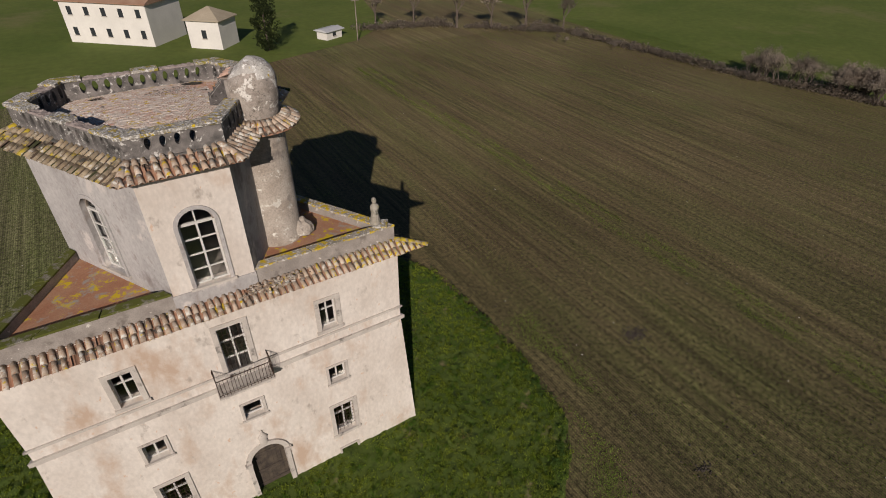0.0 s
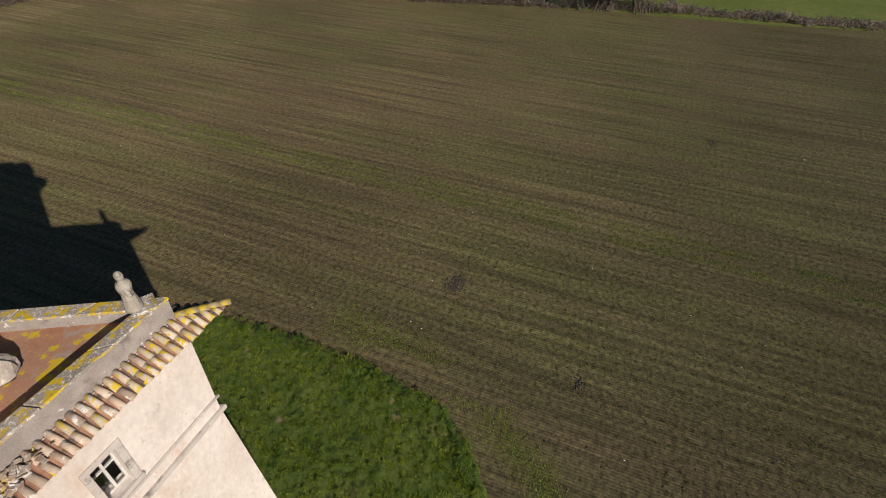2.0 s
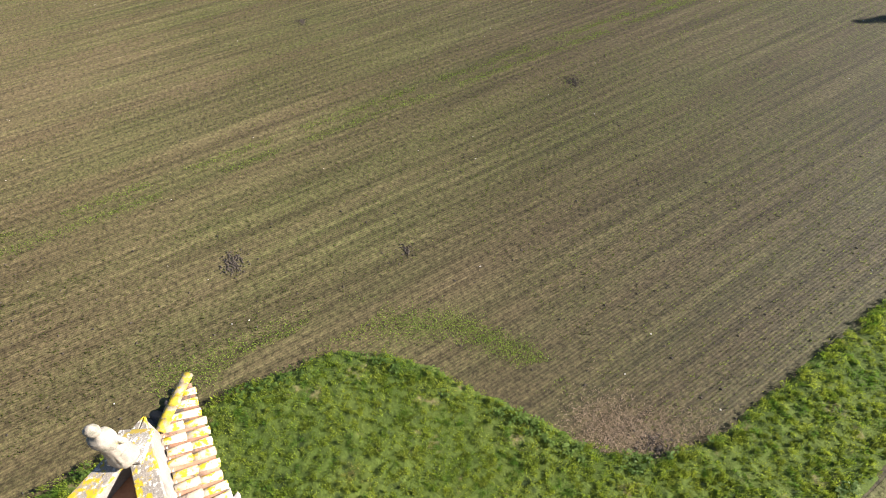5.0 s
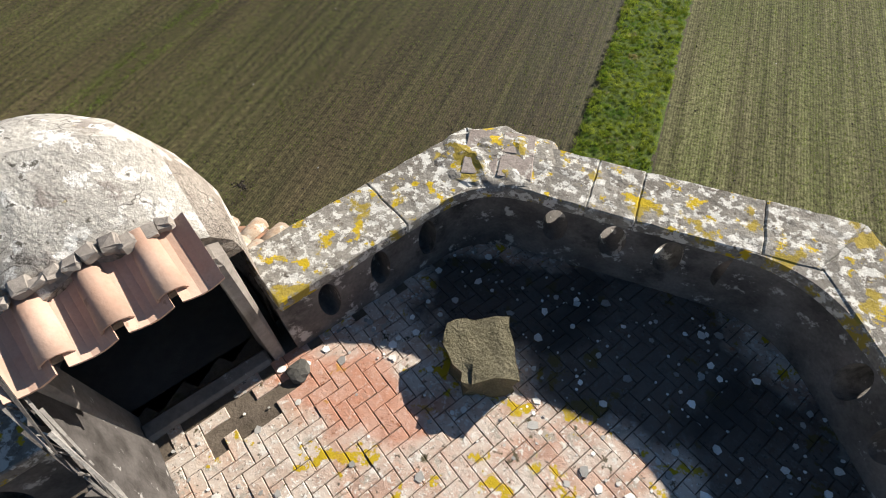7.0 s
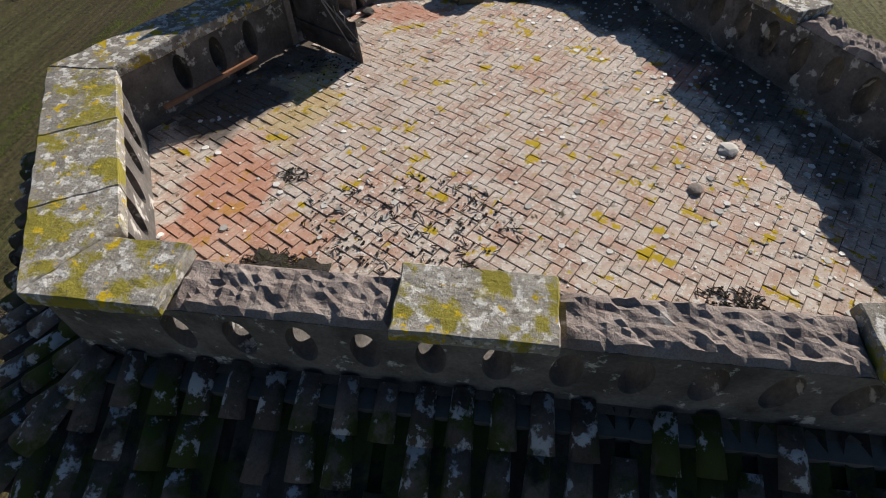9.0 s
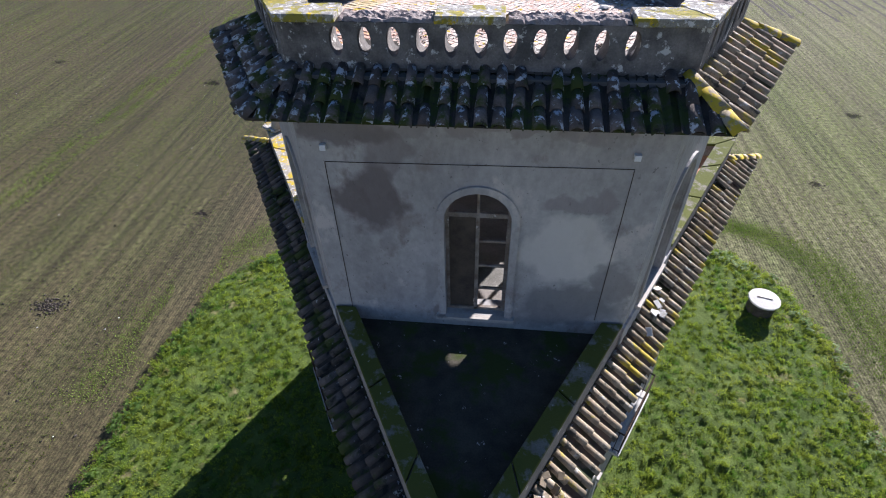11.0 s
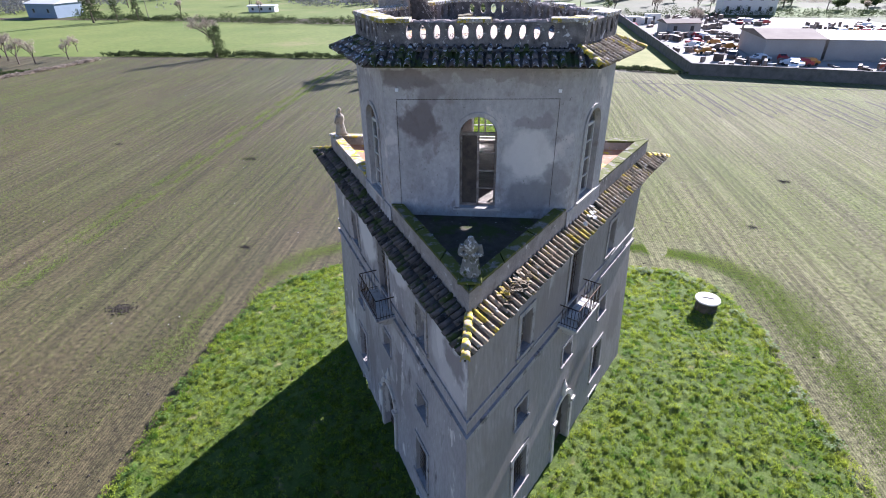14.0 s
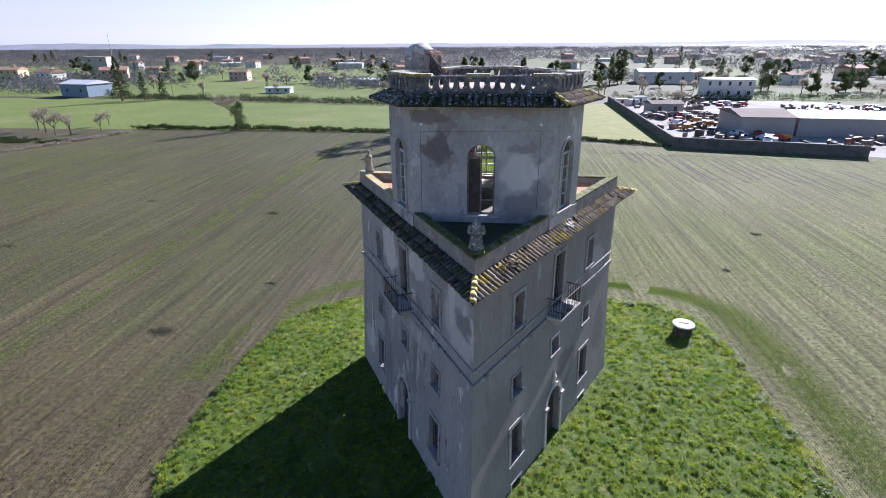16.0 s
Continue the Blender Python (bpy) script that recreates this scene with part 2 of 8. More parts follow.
# pans are darker than their covers: shadow in the channels goes into the colour
TILE_DULL_PAN = mat("dark_roof_pan", (0.10, 0.07, 0.05), (0.15, 0.11, 0.08), 5.0, 0.95, 0.4, 40, [((0.04, 0.045, 0.02), 2.2, 0.48, 0.10)], island=0.25, fine=0.3)
TILE_JOINED = mat("lichened_roof_tile_pan", (0.30, 0.15, 0.09), (0.36, 0.22, 0.15), 5.0, 0.92, 0.35, 40, [((0.06, 0.055, 0.05), 2.2, 0.50, 0.10), (YEL, 1.1, 0.60, 0.04)], island=0.25, fine=0.3)
TILE_HIP = mat("yellow_lichened_hip_tile", (0.30, 0.24, 0.14), (0.38, 0.33, 0.25), 4.0, 0.9, 0.35, 40, [((0.44, 0.33, 0.03), 5.5, 0.46, 0.06), ((0.20, 0.17, 0.12), 9.0, 0.60, 0.06)], vary=0.2, fine=0.45)
TILE_NEW = mat("clean_pink_roof_tile", (0.50, 0.32, 0.24), (0.56, 0.40, 0.32), 4.0, 0.85, 0.2, 40, [((0.30, 0.2, 0.15), 8.0, 0.64, 0.06)], vary=0.12, fine=0.15)
# mossy tiles; base tones also lowered to deepen the shade on these sides
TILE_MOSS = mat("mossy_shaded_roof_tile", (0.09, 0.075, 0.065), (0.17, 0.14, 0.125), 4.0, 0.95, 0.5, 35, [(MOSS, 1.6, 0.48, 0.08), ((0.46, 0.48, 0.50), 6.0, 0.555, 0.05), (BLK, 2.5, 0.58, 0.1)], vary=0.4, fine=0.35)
TILE_MOSS_SHADE = mat("dark_mossy_roof_tile", (0.075, 0.063, 0.052), (0.14, 0.115, 0.10), 4.0, 0.95, 0.5, 35, [(MOSS, 1.6, 0.50, 0.08), ((0.40, 0.40, 0.38), 7.0, 0.64, 0.03), (BLK, 2.5, 0.55, 0.1)], vary=0.35, fine=0.35)
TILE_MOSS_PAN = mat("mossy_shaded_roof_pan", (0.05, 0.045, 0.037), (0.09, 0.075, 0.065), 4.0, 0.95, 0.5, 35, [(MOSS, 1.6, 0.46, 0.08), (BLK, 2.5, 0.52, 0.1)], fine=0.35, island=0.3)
PATCH_TILE = mat("dull_pink_cement_tile", (0.32, 0.27, 0.24), (0.40, 0.35, 0.32), 4.0, 0.95, 0.5, 25, [((0.56, 0.54, 0.50), 7.0, 0.57, 0.05), ((0.08, 0.07, 0.06), 6.0, 0.66, 0.03)], fine=0.4)
DOOR_PALE = mat("bleached_split_wood", (0.30, 0.28, 0.26), (0.46, 0.44, 0.41), 6.0, 0.9, 0.6, 60, [((0.10, 0.09, 0.085), 11.0, 0.58, 0.06)], fine=0.4)
BRICK_TONE = ((0.60, 0.38, 0.29), (0.62, 0.48, 0.385), 0.8, 0.95, 0.6, 40, [((0.62, 0.54, 0.47), 3.5, 0.42, 0.16), ((0.40, 0.36, 0.31), 9.0, 0.56, 0.06), ((0.68, 0.65, 0.60), 20.0, 0.57, 0.04), ((0.52, 0.30, 0.20), 13.0, 0.62, 0.04), ((0.13, 0.11, 0.09), 26.0, 0.61, 0.04), ((0.11, 0.095, 0.06), 8.0, 0.625, 0.03), ((0.74, 0.72, 0.68), 31.0, 0.60, 0.03), (YEL, 4.5, 0.595, 0.02)])
BRICK_RED_SHADE = [((-1.75, 2.1, 18.3), (0.75, 0.45, 2.0), (0.54, 0.22, 0.13), 0.6), ((-2.7, -1.45, 18.3), (0.45, 0.75, 2.0), (0.56, 0.24, 0.14), 0.65), ((-2.1, -2.2, 18.3), (0.6, 0.4, 2.0), (0.56, 0.26, 0.16), 0.5), ((1.9, 0.9, 18.3), (0.35, 0.45, 2.0), (0.40, 0.13, 0.08), 0.6), ((-2.35, 0.0, 18.3), (0.35, 0.9, 2.0), (0.50, 0.36, 0.05), 0.45)]
# dark blots deepen the parapet and turret shadow in the brick colour
BRICK_RED_SHADE += [((x, y, 18.3), (a, b, 2.0), (0.05, 0.045, 0.042), k) for x, y, a, b, k in ((-0.9, 3.3, 0.8, 0.55, 0.9), (0.3, 3.1, 1.0, 0.75, 0.85), (1.25, 2.6, 0.65, 0.8, 0.85), (2.0, 1.7, 0.55, 0.8, 0.85), (2.5, 0.6, 0.5, 1.0, 0.85), (3.0, -0.5, 0.4, 0.8, 0.75), (-3.2, -0.1, 0.6, 0.95, 0.8), (-2.75, 0.8, 0.4, 0.5, 0.7))]
BRICK = mat("worn_terracotta_brick", *BRICK_TONE, vary=0.10, fine=0.4, blots=BRICK_RED_SHADE)
BRICK_REST = mat("worn_terracotta_brick_joined", *BRICK_TONE, island=0.10, fine=0.4, blots=BRICK_RED_SHADE)
MORTAR = mat("dark_mossy_mortar", (0.11, 0.09, 0.07), (0.20, 0.165, 0.13), 4.0, 0.97, 0.6, 40, [(MOSS, 2.0, 0.6, 0.1)], fine=0.3)
SOIL = mat("dark_mossy_soil", (0.05, 0.044, 0.038), (0.10, 0.086, 0.072), 5.0, 1.0, 1.0, 30, [((0.035, 0.042, 0.014), 3.0, 0.54, 0.08), ((0.20, 0.08, 0.05), 6.0, 0.66, 0.05)], fine=0.4, bump_dist=0.04)
CHIP = mat("lime_chips", (0.60, 0.59, 0.56), (0.76, 0.75, 0.72), 6.0, 0.95, 0.2, 40, island=0.6)
TERRA = mat("red_cocciopesto_floor", (0.36, 0.17, 0.10), (0.42, 0.25, 0.16), 1.2, 0.93, 0.3, 30, [(YEL, 2.4, 0.56, 0.05), ((0.30, 0.27, 0.24), 2.0, 0.56, 0.1)], fine=0.3)
MOSSY = mat("mossy_terrace_floor", (0.05, 0.045, 0.035), (0.09, 0.08, 0.06), 2.0, 0.97, 0.6, 20, [(MOSS, 1.2, 0.50, 0.1), ((0.35, 0.34, 0.32), 6.0, 0.66, 0.03)], fine=0.4)
STATUE_DARK = mat("mossy_dark_statue_stone", (0.15, 0.145, 0.125), (0.25, 0.245, 0.22), 4.0, 0.95, 0.6, 25, [((0.46, 0.46, 0.44), 9.0, 0.56, 0.05), (MOSS, 3.0, 0.56, 0.08)], fine=0.4)
STATUE = mat("lichened_statue_stone", (0.31, 0.28, 0.23), (0.43, 0.40, 0.34), 4.0, 0.95, 0.6, 25, [((0.17, 0.17, 0.13), 5.0, 0.55, 0.08), ((0.40, 0.37, 0.12), 3.5, 0.62, 0.05)], fine=0.35)
ROCK = mat("mossy_fallen_stone", (0.19, 0.17, 0.105), (0.29, 0.26, 0.17), 5.0, 0.97, 1.0, 22, [(MOSS, 4.0, 0.6, 0.1), (BLK, 12.0, 0.68, 0.04)], fine=0.45, bump_dist=0.04)
DRUM_COAT = mat("flaking_drum_plaster", (0.36, 0.31, 0.265), (0.52, 0.465, 0.41), 3.0, 0.96, 1.0, 14, [((0.66, 0.63, 0.58), 2.4, 0.55, 0.04), ((0.20, 0.17, 0.14), 5.0, 0.60, 0.05), ((0.15, 0.14, 0.12), 14.0, 0.60, 0.05)], fine=0.6, cracks=6.5, bump_dist=0.04)
DOME = mat("cracked_lime_dome", (0.49, 0.46, 0.42), (0.66, 0.64, 0.59), 2.5, 0.95, 0.9, 12, [((0.30, 0.27, 0.245), 3.0, 0.56, 0.06), ((0.74, 0.73, 0.70), 7.0, 0.55, 0.03), ((0.15, 0.14, 0.12), 14.0, 0.60, 0.05), (YEL, 2.8, 0.635, 0.03)], fine=0.5, cracks=6.5, bump_dist=0.03)
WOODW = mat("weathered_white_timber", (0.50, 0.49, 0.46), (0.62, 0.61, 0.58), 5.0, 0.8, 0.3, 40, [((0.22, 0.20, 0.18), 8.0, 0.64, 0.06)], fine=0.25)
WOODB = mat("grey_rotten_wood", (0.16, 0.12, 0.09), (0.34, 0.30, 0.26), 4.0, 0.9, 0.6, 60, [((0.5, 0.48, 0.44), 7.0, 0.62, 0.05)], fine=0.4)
DOORW = mat("dark_plank_door", (0.05, 0.04, 0.035), (0.10, 0.08, 0.06), 3.0, 0.8, 0.3, 40, fine=0.3)
IRON = mat("rusty_black_iron", (0.03, 0.027, 0.025), (0.09, 0.05, 0.03), 9.0, 0.7, 0.2, 60, metal=0.5)
LAMPW = mat("white_floodlight_housing", (0.75, 0.76, 0.78), (0.8, 0.8, 0.82), 5.0, 0.5, 0.0)
CONC = mat("pale_concrete", (0.52, 0.50, 0.46), (0.62, 0.60, 0.56), 1.0, 0.9, 0.3, 30, [((0.3, 0.29, 0.27), 2.0, 0.62, 0.08)])
CONC_D = mat("dark_weathered_concrete", (0.10, 0.10, 0.09), (0.17, 0.16, 0.15), 0.8, 0.95, 0.4, 20, fine=0.3)
CISTERN = mat("mossy_dark_masonry", (0.045, 0.04, 0.034), (0.10, 0.09, 0.075), 4.0, 0.97, 0.8, 14, [(MOSS, 3.0, 0.54, 0.06), ((0.22, 0.20, 0.18), 9.0, 0.64, 0.03)], fine=0.4)
ROOM = mat("dim_room_plaster", (0.38, 0.34, 0.30), (0.46, 0.42, 0.37), 0.8, 0.95, 0.2, 20)
DIRT = mat("black_dirt_litter", (0.035, 0.03, 0.025), (0.09, 0.075, 0.06), 12.0, 1.0, 0.8, 60)
BARK = mat("bark", (0.08, 0.065, 0.05), (0.15, 0.12, 0.10), 6.0, 0.95, 0.5, 30)
LEAF = leafy("dark_green_leaves", (0.045, 0.066, 0.025), (0.085, 0.11, 0.042), 0.6, 0.8, 0.0, island=0.35)
LEAF_PALE = leafy("bare_twigs_and_dry_leaves", (0.30, 0.25, 0.20), (0.42, 0.36, 0.29), 0.5, 0.95, 0.0, island=0.3)
# greyed and paled for distance: the haze is in the leaf colour
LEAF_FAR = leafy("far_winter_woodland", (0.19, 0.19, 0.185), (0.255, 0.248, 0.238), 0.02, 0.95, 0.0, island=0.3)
GRASS = leafy("grass_blades", (0.190, 0.278, 0.027), (0.310, 0.368, 0.044), 0.5, 0.75, 0.0, layers=[((0.10, 0.20, 0.024), 1.1, 0.51, 0.08), ((0.27, 0.225, 0.10), 0.45, 0.61, 0.06)], island=0.3, fine=0.0)
# turf green is darkened to read as shade between the blades
TURF = mat("rough_turf", (0.064, 0.102, 0.016), (0.104, 0.144, 0.025), 0.5, 0.95, 0.8, 9, [((0.19, 0.165, 0.075), 0.6, 0.60, 0.08), ((0.025, 0.042, 0.010), 1.6, 0.56, 0.1)], fine=0.45, bump_dist=0.08)
MEADOW = mat("bright_winter_meadow", (0.092, 0.132, 0.020), (0.130, 0.162, 0.032), 0.05, 0.95, 0.6, 3, [((0.145, 0.145, 0.05), 0.03, 0.56, 0.1), ((0.09, 0.11, 0.02), 0.3, 0.58, 0.1)], fine=0.35)
DRYGRASS = mat("pale_dry_meadow", (0.15, 0.165, 0.035), (0.21, 0.205, 0.055), 0.3, 0.95, 0.4, 3, fine=0.25)
# ground colour lightened for the haze over the far land
SCRUBLAND = mat("rough_winter_scrubland", (0.105, 0.115, 0.065), (0.145, 0.142, 0.098), 0.03, 1.0, 0.4, 3, [((0.085, 0.12, 0.03), 0.012, 0.50, 0.06), ((0.15, 0.14, 0.11), 0.02, 0.62, 0.05)], fine=0.35)
# gravel paled to hold the low sun's glare in its base colour
GRAVEL = mat("pale_gravel_yard", (0.24, 0.225, 0.20), (0.36, 0.34, 0.31), 0.1, 1.0, 0.2, 6, fine=0.2)


def field_mat(name, soil1, soil2, green, angle, dense, gruff=0.5, ridge=0.28, rough=0.95, gloss=0.10):
    """Tilled soil with thin rows of seedlings; angle: the rows' heading from +y, in degrees."""
    m = bpy.data.materials.new(name)
    m.use_nodes = True
    nd, ln = m.node_tree.nodes, m.node_tree.links
    bsdf = nd["Principled BSDF"]
    geo = nd.new("ShaderNodeNewGeometry")
    rot = nd.new("ShaderNodeMapping")
    rot.inputs["Rotation"].default_value = (0, 0, radians(angle))
    ln.new(geo.outputs["Position"], rot.inputs["Vector"])
    along = nd.new("ShaderNodeMapping")
    along.inputs["Scale"].default_value = (1, 0.06, 1)
    ln.new(rot.outputs[0], along.inputs["Vector"])

    def noise_tex(src, s, detail=6.0, rgh=0.6):
        n = nd.new("ShaderNodeTexNoise")
        n.inputs["Scale"].default_value, n.inputs["Detail"].default_value, n.inputs["Roughness"].default_value = s, detail, rgh
        ln.new(src, n.inputs["Vector"])
        return n.outputs["Fac"]

    def rng(v, a, b, c=0.0, d=1.0):
        r = nd.new("ShaderNodeMapRange")
        for k, x in zip(("From Min", "From Max", "To Min", "To Max"), (a, b, c, d)):
            r.inputs[k].default_value = x
        ln.new(v, r.inputs["Value"])
        return r.outputs[0]

    def mul(a, b, op="MULTIPLY"):
        x = nd.new("ShaderNodeMath")
        x.operation = op
        ln.new(a, x.inputs[0])
        if hasattr(b, "links"):
            ln.new(b, x.inputs[1])
        else:
            x.inputs[1].default_value = b
        return x.outputs[0]

    def mix(fac, a, b, mode="MIX"):
        x = nd.new("ShaderNodeMix")
        x.data_type, x.blend_type = "RGBA", mode
        for sock, v in ((x.inputs[0], fac), (x.inputs[6], a), (x.inputs[7], b)):
            if hasattr(v, "links"):
                ln.new(v, sock)
            else:
                sock.default_value = v if isinstance(v, float) else (*v, 1)
        return x.outputs[2]

    pos = rot.outputs[0]
    fine_along = nd.new("ShaderNodeMapping")
    fine_along.inputs["Scale"].default_value = (1, 0.02, 1)
    ln.new(pos, fine_along.inputs["Vector"])
    col = mix(rng(noise_tex(pos, 0.045, 5), 0.36, 0.64), soil1, soil2)
    streak = rng(noise_tex(fine_along.outputs[0], 0.34, 5, 0.62), 0.34, 0.66, 0.25, 1.0)
    patch = rng(noise_tex(pos, 0.03, 5, 0.65), 0.34, 0.62, 0.3, 1.0)
    speck = rng(noise_tex(pos, 7.0, 4, 0.75), 0.36, 0.60, 0.25, 1.0)
    col = mix(mul(mul(mul(streak, patch), speck), dense), col, green)
    rows = rng(noise_tex(fine_along.outputs[0], 2.4, 4, 0.6), 0.36, 0.64, 1 - ridge, 1 + ridge)
    clod = rng(noise_tex(pos, 3.4, 10, 0.85), 0.40, 0.60, 0.35, 1.65)
    lanes = rng(noise_tex(fine_along.outputs[0], 0.6, 3, 0.6), 0.38, 0.62, 0.94, 1.06)
    c2 = nd.new("ShaderNodeHueSaturation")
    ln.new(col, c2.inputs["Color"])
    col = mix(rng(noise_tex(pos, 1.3, 8, 0.8), 0.69, 0.72, 0.0, 0.7), c2.outputs[0], (0.022, 0.018, 0.012))
    col = mix(rng(noise_tex(pos, 2.9, 6, 0.8), 0.725, 0.74, 0.0, 0.7), col, (0.30, 0.27, 0.22))
    ln.new(col, bsdf.inputs["Base Color"])
    bsdf.inputs["Roughness"].default_value = rough
    bsdf.inputs["Specular IOR Level"].default_value = gloss
    bsdf.inputs["Diffuse Roughness"].default_value = gruff
    wave = nd.new("ShaderNodeTexWave")
    wave.wave_type, wave.bands_direction = "BANDS", "X"
    wave.inputs["Scale"].default_value, wave.inputs["Distortion"].default_value = 1.9, 2.2
    wave.inputs["Detail"].default_value, wave.inputs["Detail Scale"].default_value = 3.0, 0.5
    ln.new(pos, wave.inputs["Vector"])
    ln.new(mul(mul(mul(clod, rows), lanes), rng(wave.outputs["Fac"], 0.0, 1.0, 1 - 0.55 * ridge, 1 + 0.55 * ridge)), c2.inputs["Value"])
    b = nd.new("ShaderNodeBump")
    b.inputs["Strength"].default_value, b.inputs["Distance"].default_value = 0.7, 0.06
    ln.new(mul(noise_tex(pos, 5.0, 9, 0.8), mul(wave.outputs["Fac"], 0.16), "ADD"), b.inputs["Height"])
    ln.new(b.outputs[0], bsdf.inputs["Normal"])
    return m


FIELD_W = field_mat("tilled_field_brown", (0.070, 0.050, 0.028), (0.098, 0.072, 0.041), (0.072, 0.092, 0.024), 0, 0.85, 0.60, 0.30, 0.75, 0.20)
FIELD_E = field_mat("tilled_field_sprouting", (0.118, 0.106, 0.060), (0.155, 0.138, 0.080), (0.116, 0.148, 0.042), 0, 1.0, 0.15, 0.30)


def plain(name, c, rough=0.6, metal=0.0, trans=0.0):
    m = bpy.data.materials.new(name)
    m.use_nodes = True
    b = m.node_tree.nodes["Principled BSDF"]
    b.inputs["Base Color"].default_value = (*c, 1)
    b.inputs["Roughness"].default_value, b.inputs["Metallic"].default_value = rough, metal
    b.inputs["Transmission Weight"].default_value = trans
    return m


GLASS = plain("window_glass", (0.9, 0.95, 0.95), 0.03, 0.0, 1.0)
DARKGLASS = plain("dark_far_window", (0.03, 0.035, 0.04), 0.2)


# ---- building helpers ----
def part(name, bm, material, parent=None, label="", kind=""):
    """Links a bmesh as one mesh object under a thing or part."""
    me = bpy.data.meshes.new(name)
    bm.to_mesh(me)
    bm.free()
    me.materials.append(material)
    ob = new(name, me)
    if parent:
        ob.parent = parent
    tagged(ob, label, kind=kind)
    return ob


def shared(name, me, parent, m):
    ob = new(name, me)
    ob.parent = parent
    ob.matrix_basis = m
    return ob


def thing(name, label, category, group="", at=(0, 0, 0), turn=0):
    ob = new(name)
    ob.matrix_basis = pose(*at, 0, 0, turn)
    return tagged(ob, label, category, group)


def structure(name, bm, material, label):
    return tagged(part(name, bm, material), label, name.split("_")[0], kind="structure")


def quad(bm, pts):
    return bm.faces.new([bm.verts.new(p) for p in pts])


def box(bm, a, b, m=None):
    """A box from corner a to corner b."""
    vs = [bm.verts.new((x, y, z)) for z in (a[2], b[2]) for x, y in ((a[0], a[1]), (b[0], a[1]), (b[0], b[1]), (a[0], b[1]))]
    for f in ((3, 2, 1, 0), (4, 5, 6, 7), (0, 1, 5, 4), (1, 2, 6, 5), (2, 3, 7, 6), (3, 0, 4, 7)):
        bm.faces.new([vs[i] for i in f])
    if m:
        bmesh.ops.transform(bm, matrix=m, verts=vs)
    return vs


def soft_box(bm, a, b, m=None, r=0.02, jitter=0.0):
    """A box with bevelled, slightly worn edges."""
    sub = bmesh.new()
    box(sub, a, b)
    bmesh.ops.bevel(sub, geom=sub.edges[:], offset=r, segments=1, affect="EDGES")
    if jitter:
        for v in sub.verts:
            v.co += Vector([random.uniform(-jitter, jitter) for _ in range(3)])
    merge(bm, sub, m)


def merge(bm, sub, m=None):
    if m:
        bmesh.ops.transform(sub, matrix=m, verts=sub.verts)
    at = {v: bm.verts.new(v.co) for v in sub.verts}
    for f in sub.faces:
        nf = bm.faces.new([at[v] for v in f.verts])
        nf.smooth = f.smooth
    sub.free()


def prism(bm, poly, z0, z1, m=None):
    """A vertical prism over a plan polygon."""
    lo = [bm.verts.new((x, y, z0)) for x, y in poly]
    hi = [bm.verts.new((x, y, z1)) for x, y in poly]
    bm.faces.new(hi)
    bm.faces.new(lo[::-1])
    n = len(poly)
    for i in range(n):
        bm.faces.new((lo[i], lo[(i + 1) % n], hi[(i + 1) % n], hi[i]))
    if m:
        bmesh.ops.transform(bm, matrix=m, verts=lo + hi)


def rod(bm, a, b, r, n=6, r2=None):
    """A round bar from a to b."""
    a, b = Vector(a), Vector(b)
    d = (b - a).normalized()
    s = d.orthogonal().normalized()
    t = d.cross(s)
    rings = [[bm.verts.new(p + (s * math.cos(k * math.tau / n) + t * math.sin(k * math.tau / n)) * q) for k in range(n)] for p, q in ((a, r), (b, r if r2 is None else r2))]
    for k in range(n):
        bm.faces.new((rings[0][k], rings[0][(k + 1) % n], rings[1][(k + 1) % n], rings[1][k]))
    bm.faces.new(rings[0][::-1])
    bm.faces.new(rings[1])


def lathe(bm, profile, n=16, a0=0.0, a1=math.tau, smooth=True):
    """A turned form: profile of (radius, height), from angle a0 to a1."""
    full = abs(a1 - a0 - math.tau) < 1e-6
    cols = n if full else n + 1
    rings = [[bm.verts.new((r * math.cos(a0 + (a1 - a0) * k / n), r * math.sin(a0 + (a1 - a0) * k / n), z)) for k in range(cols)] for r, z in profile]
    for lo, hi in zip(rings, rings[1:]):
        for k in range(n):
            f = bm.faces.new((lo[k], lo[(k + 1) % cols], hi[(k + 1) % cols], hi[k]))
            f.smooth = smooth


S3 = math.sqrt(3)


def facing(phi):
    """Local axes of a wall: x to the right as seen from outside, y outwards, z up."""
    c, s = math.cos(radians(phi)), math.sin(radians(phi))
    return Matrix(((-s, c, 0, 0), (c, s, 0, 0), (0, 0, 1, 0), (0, 0, 0, 1)))


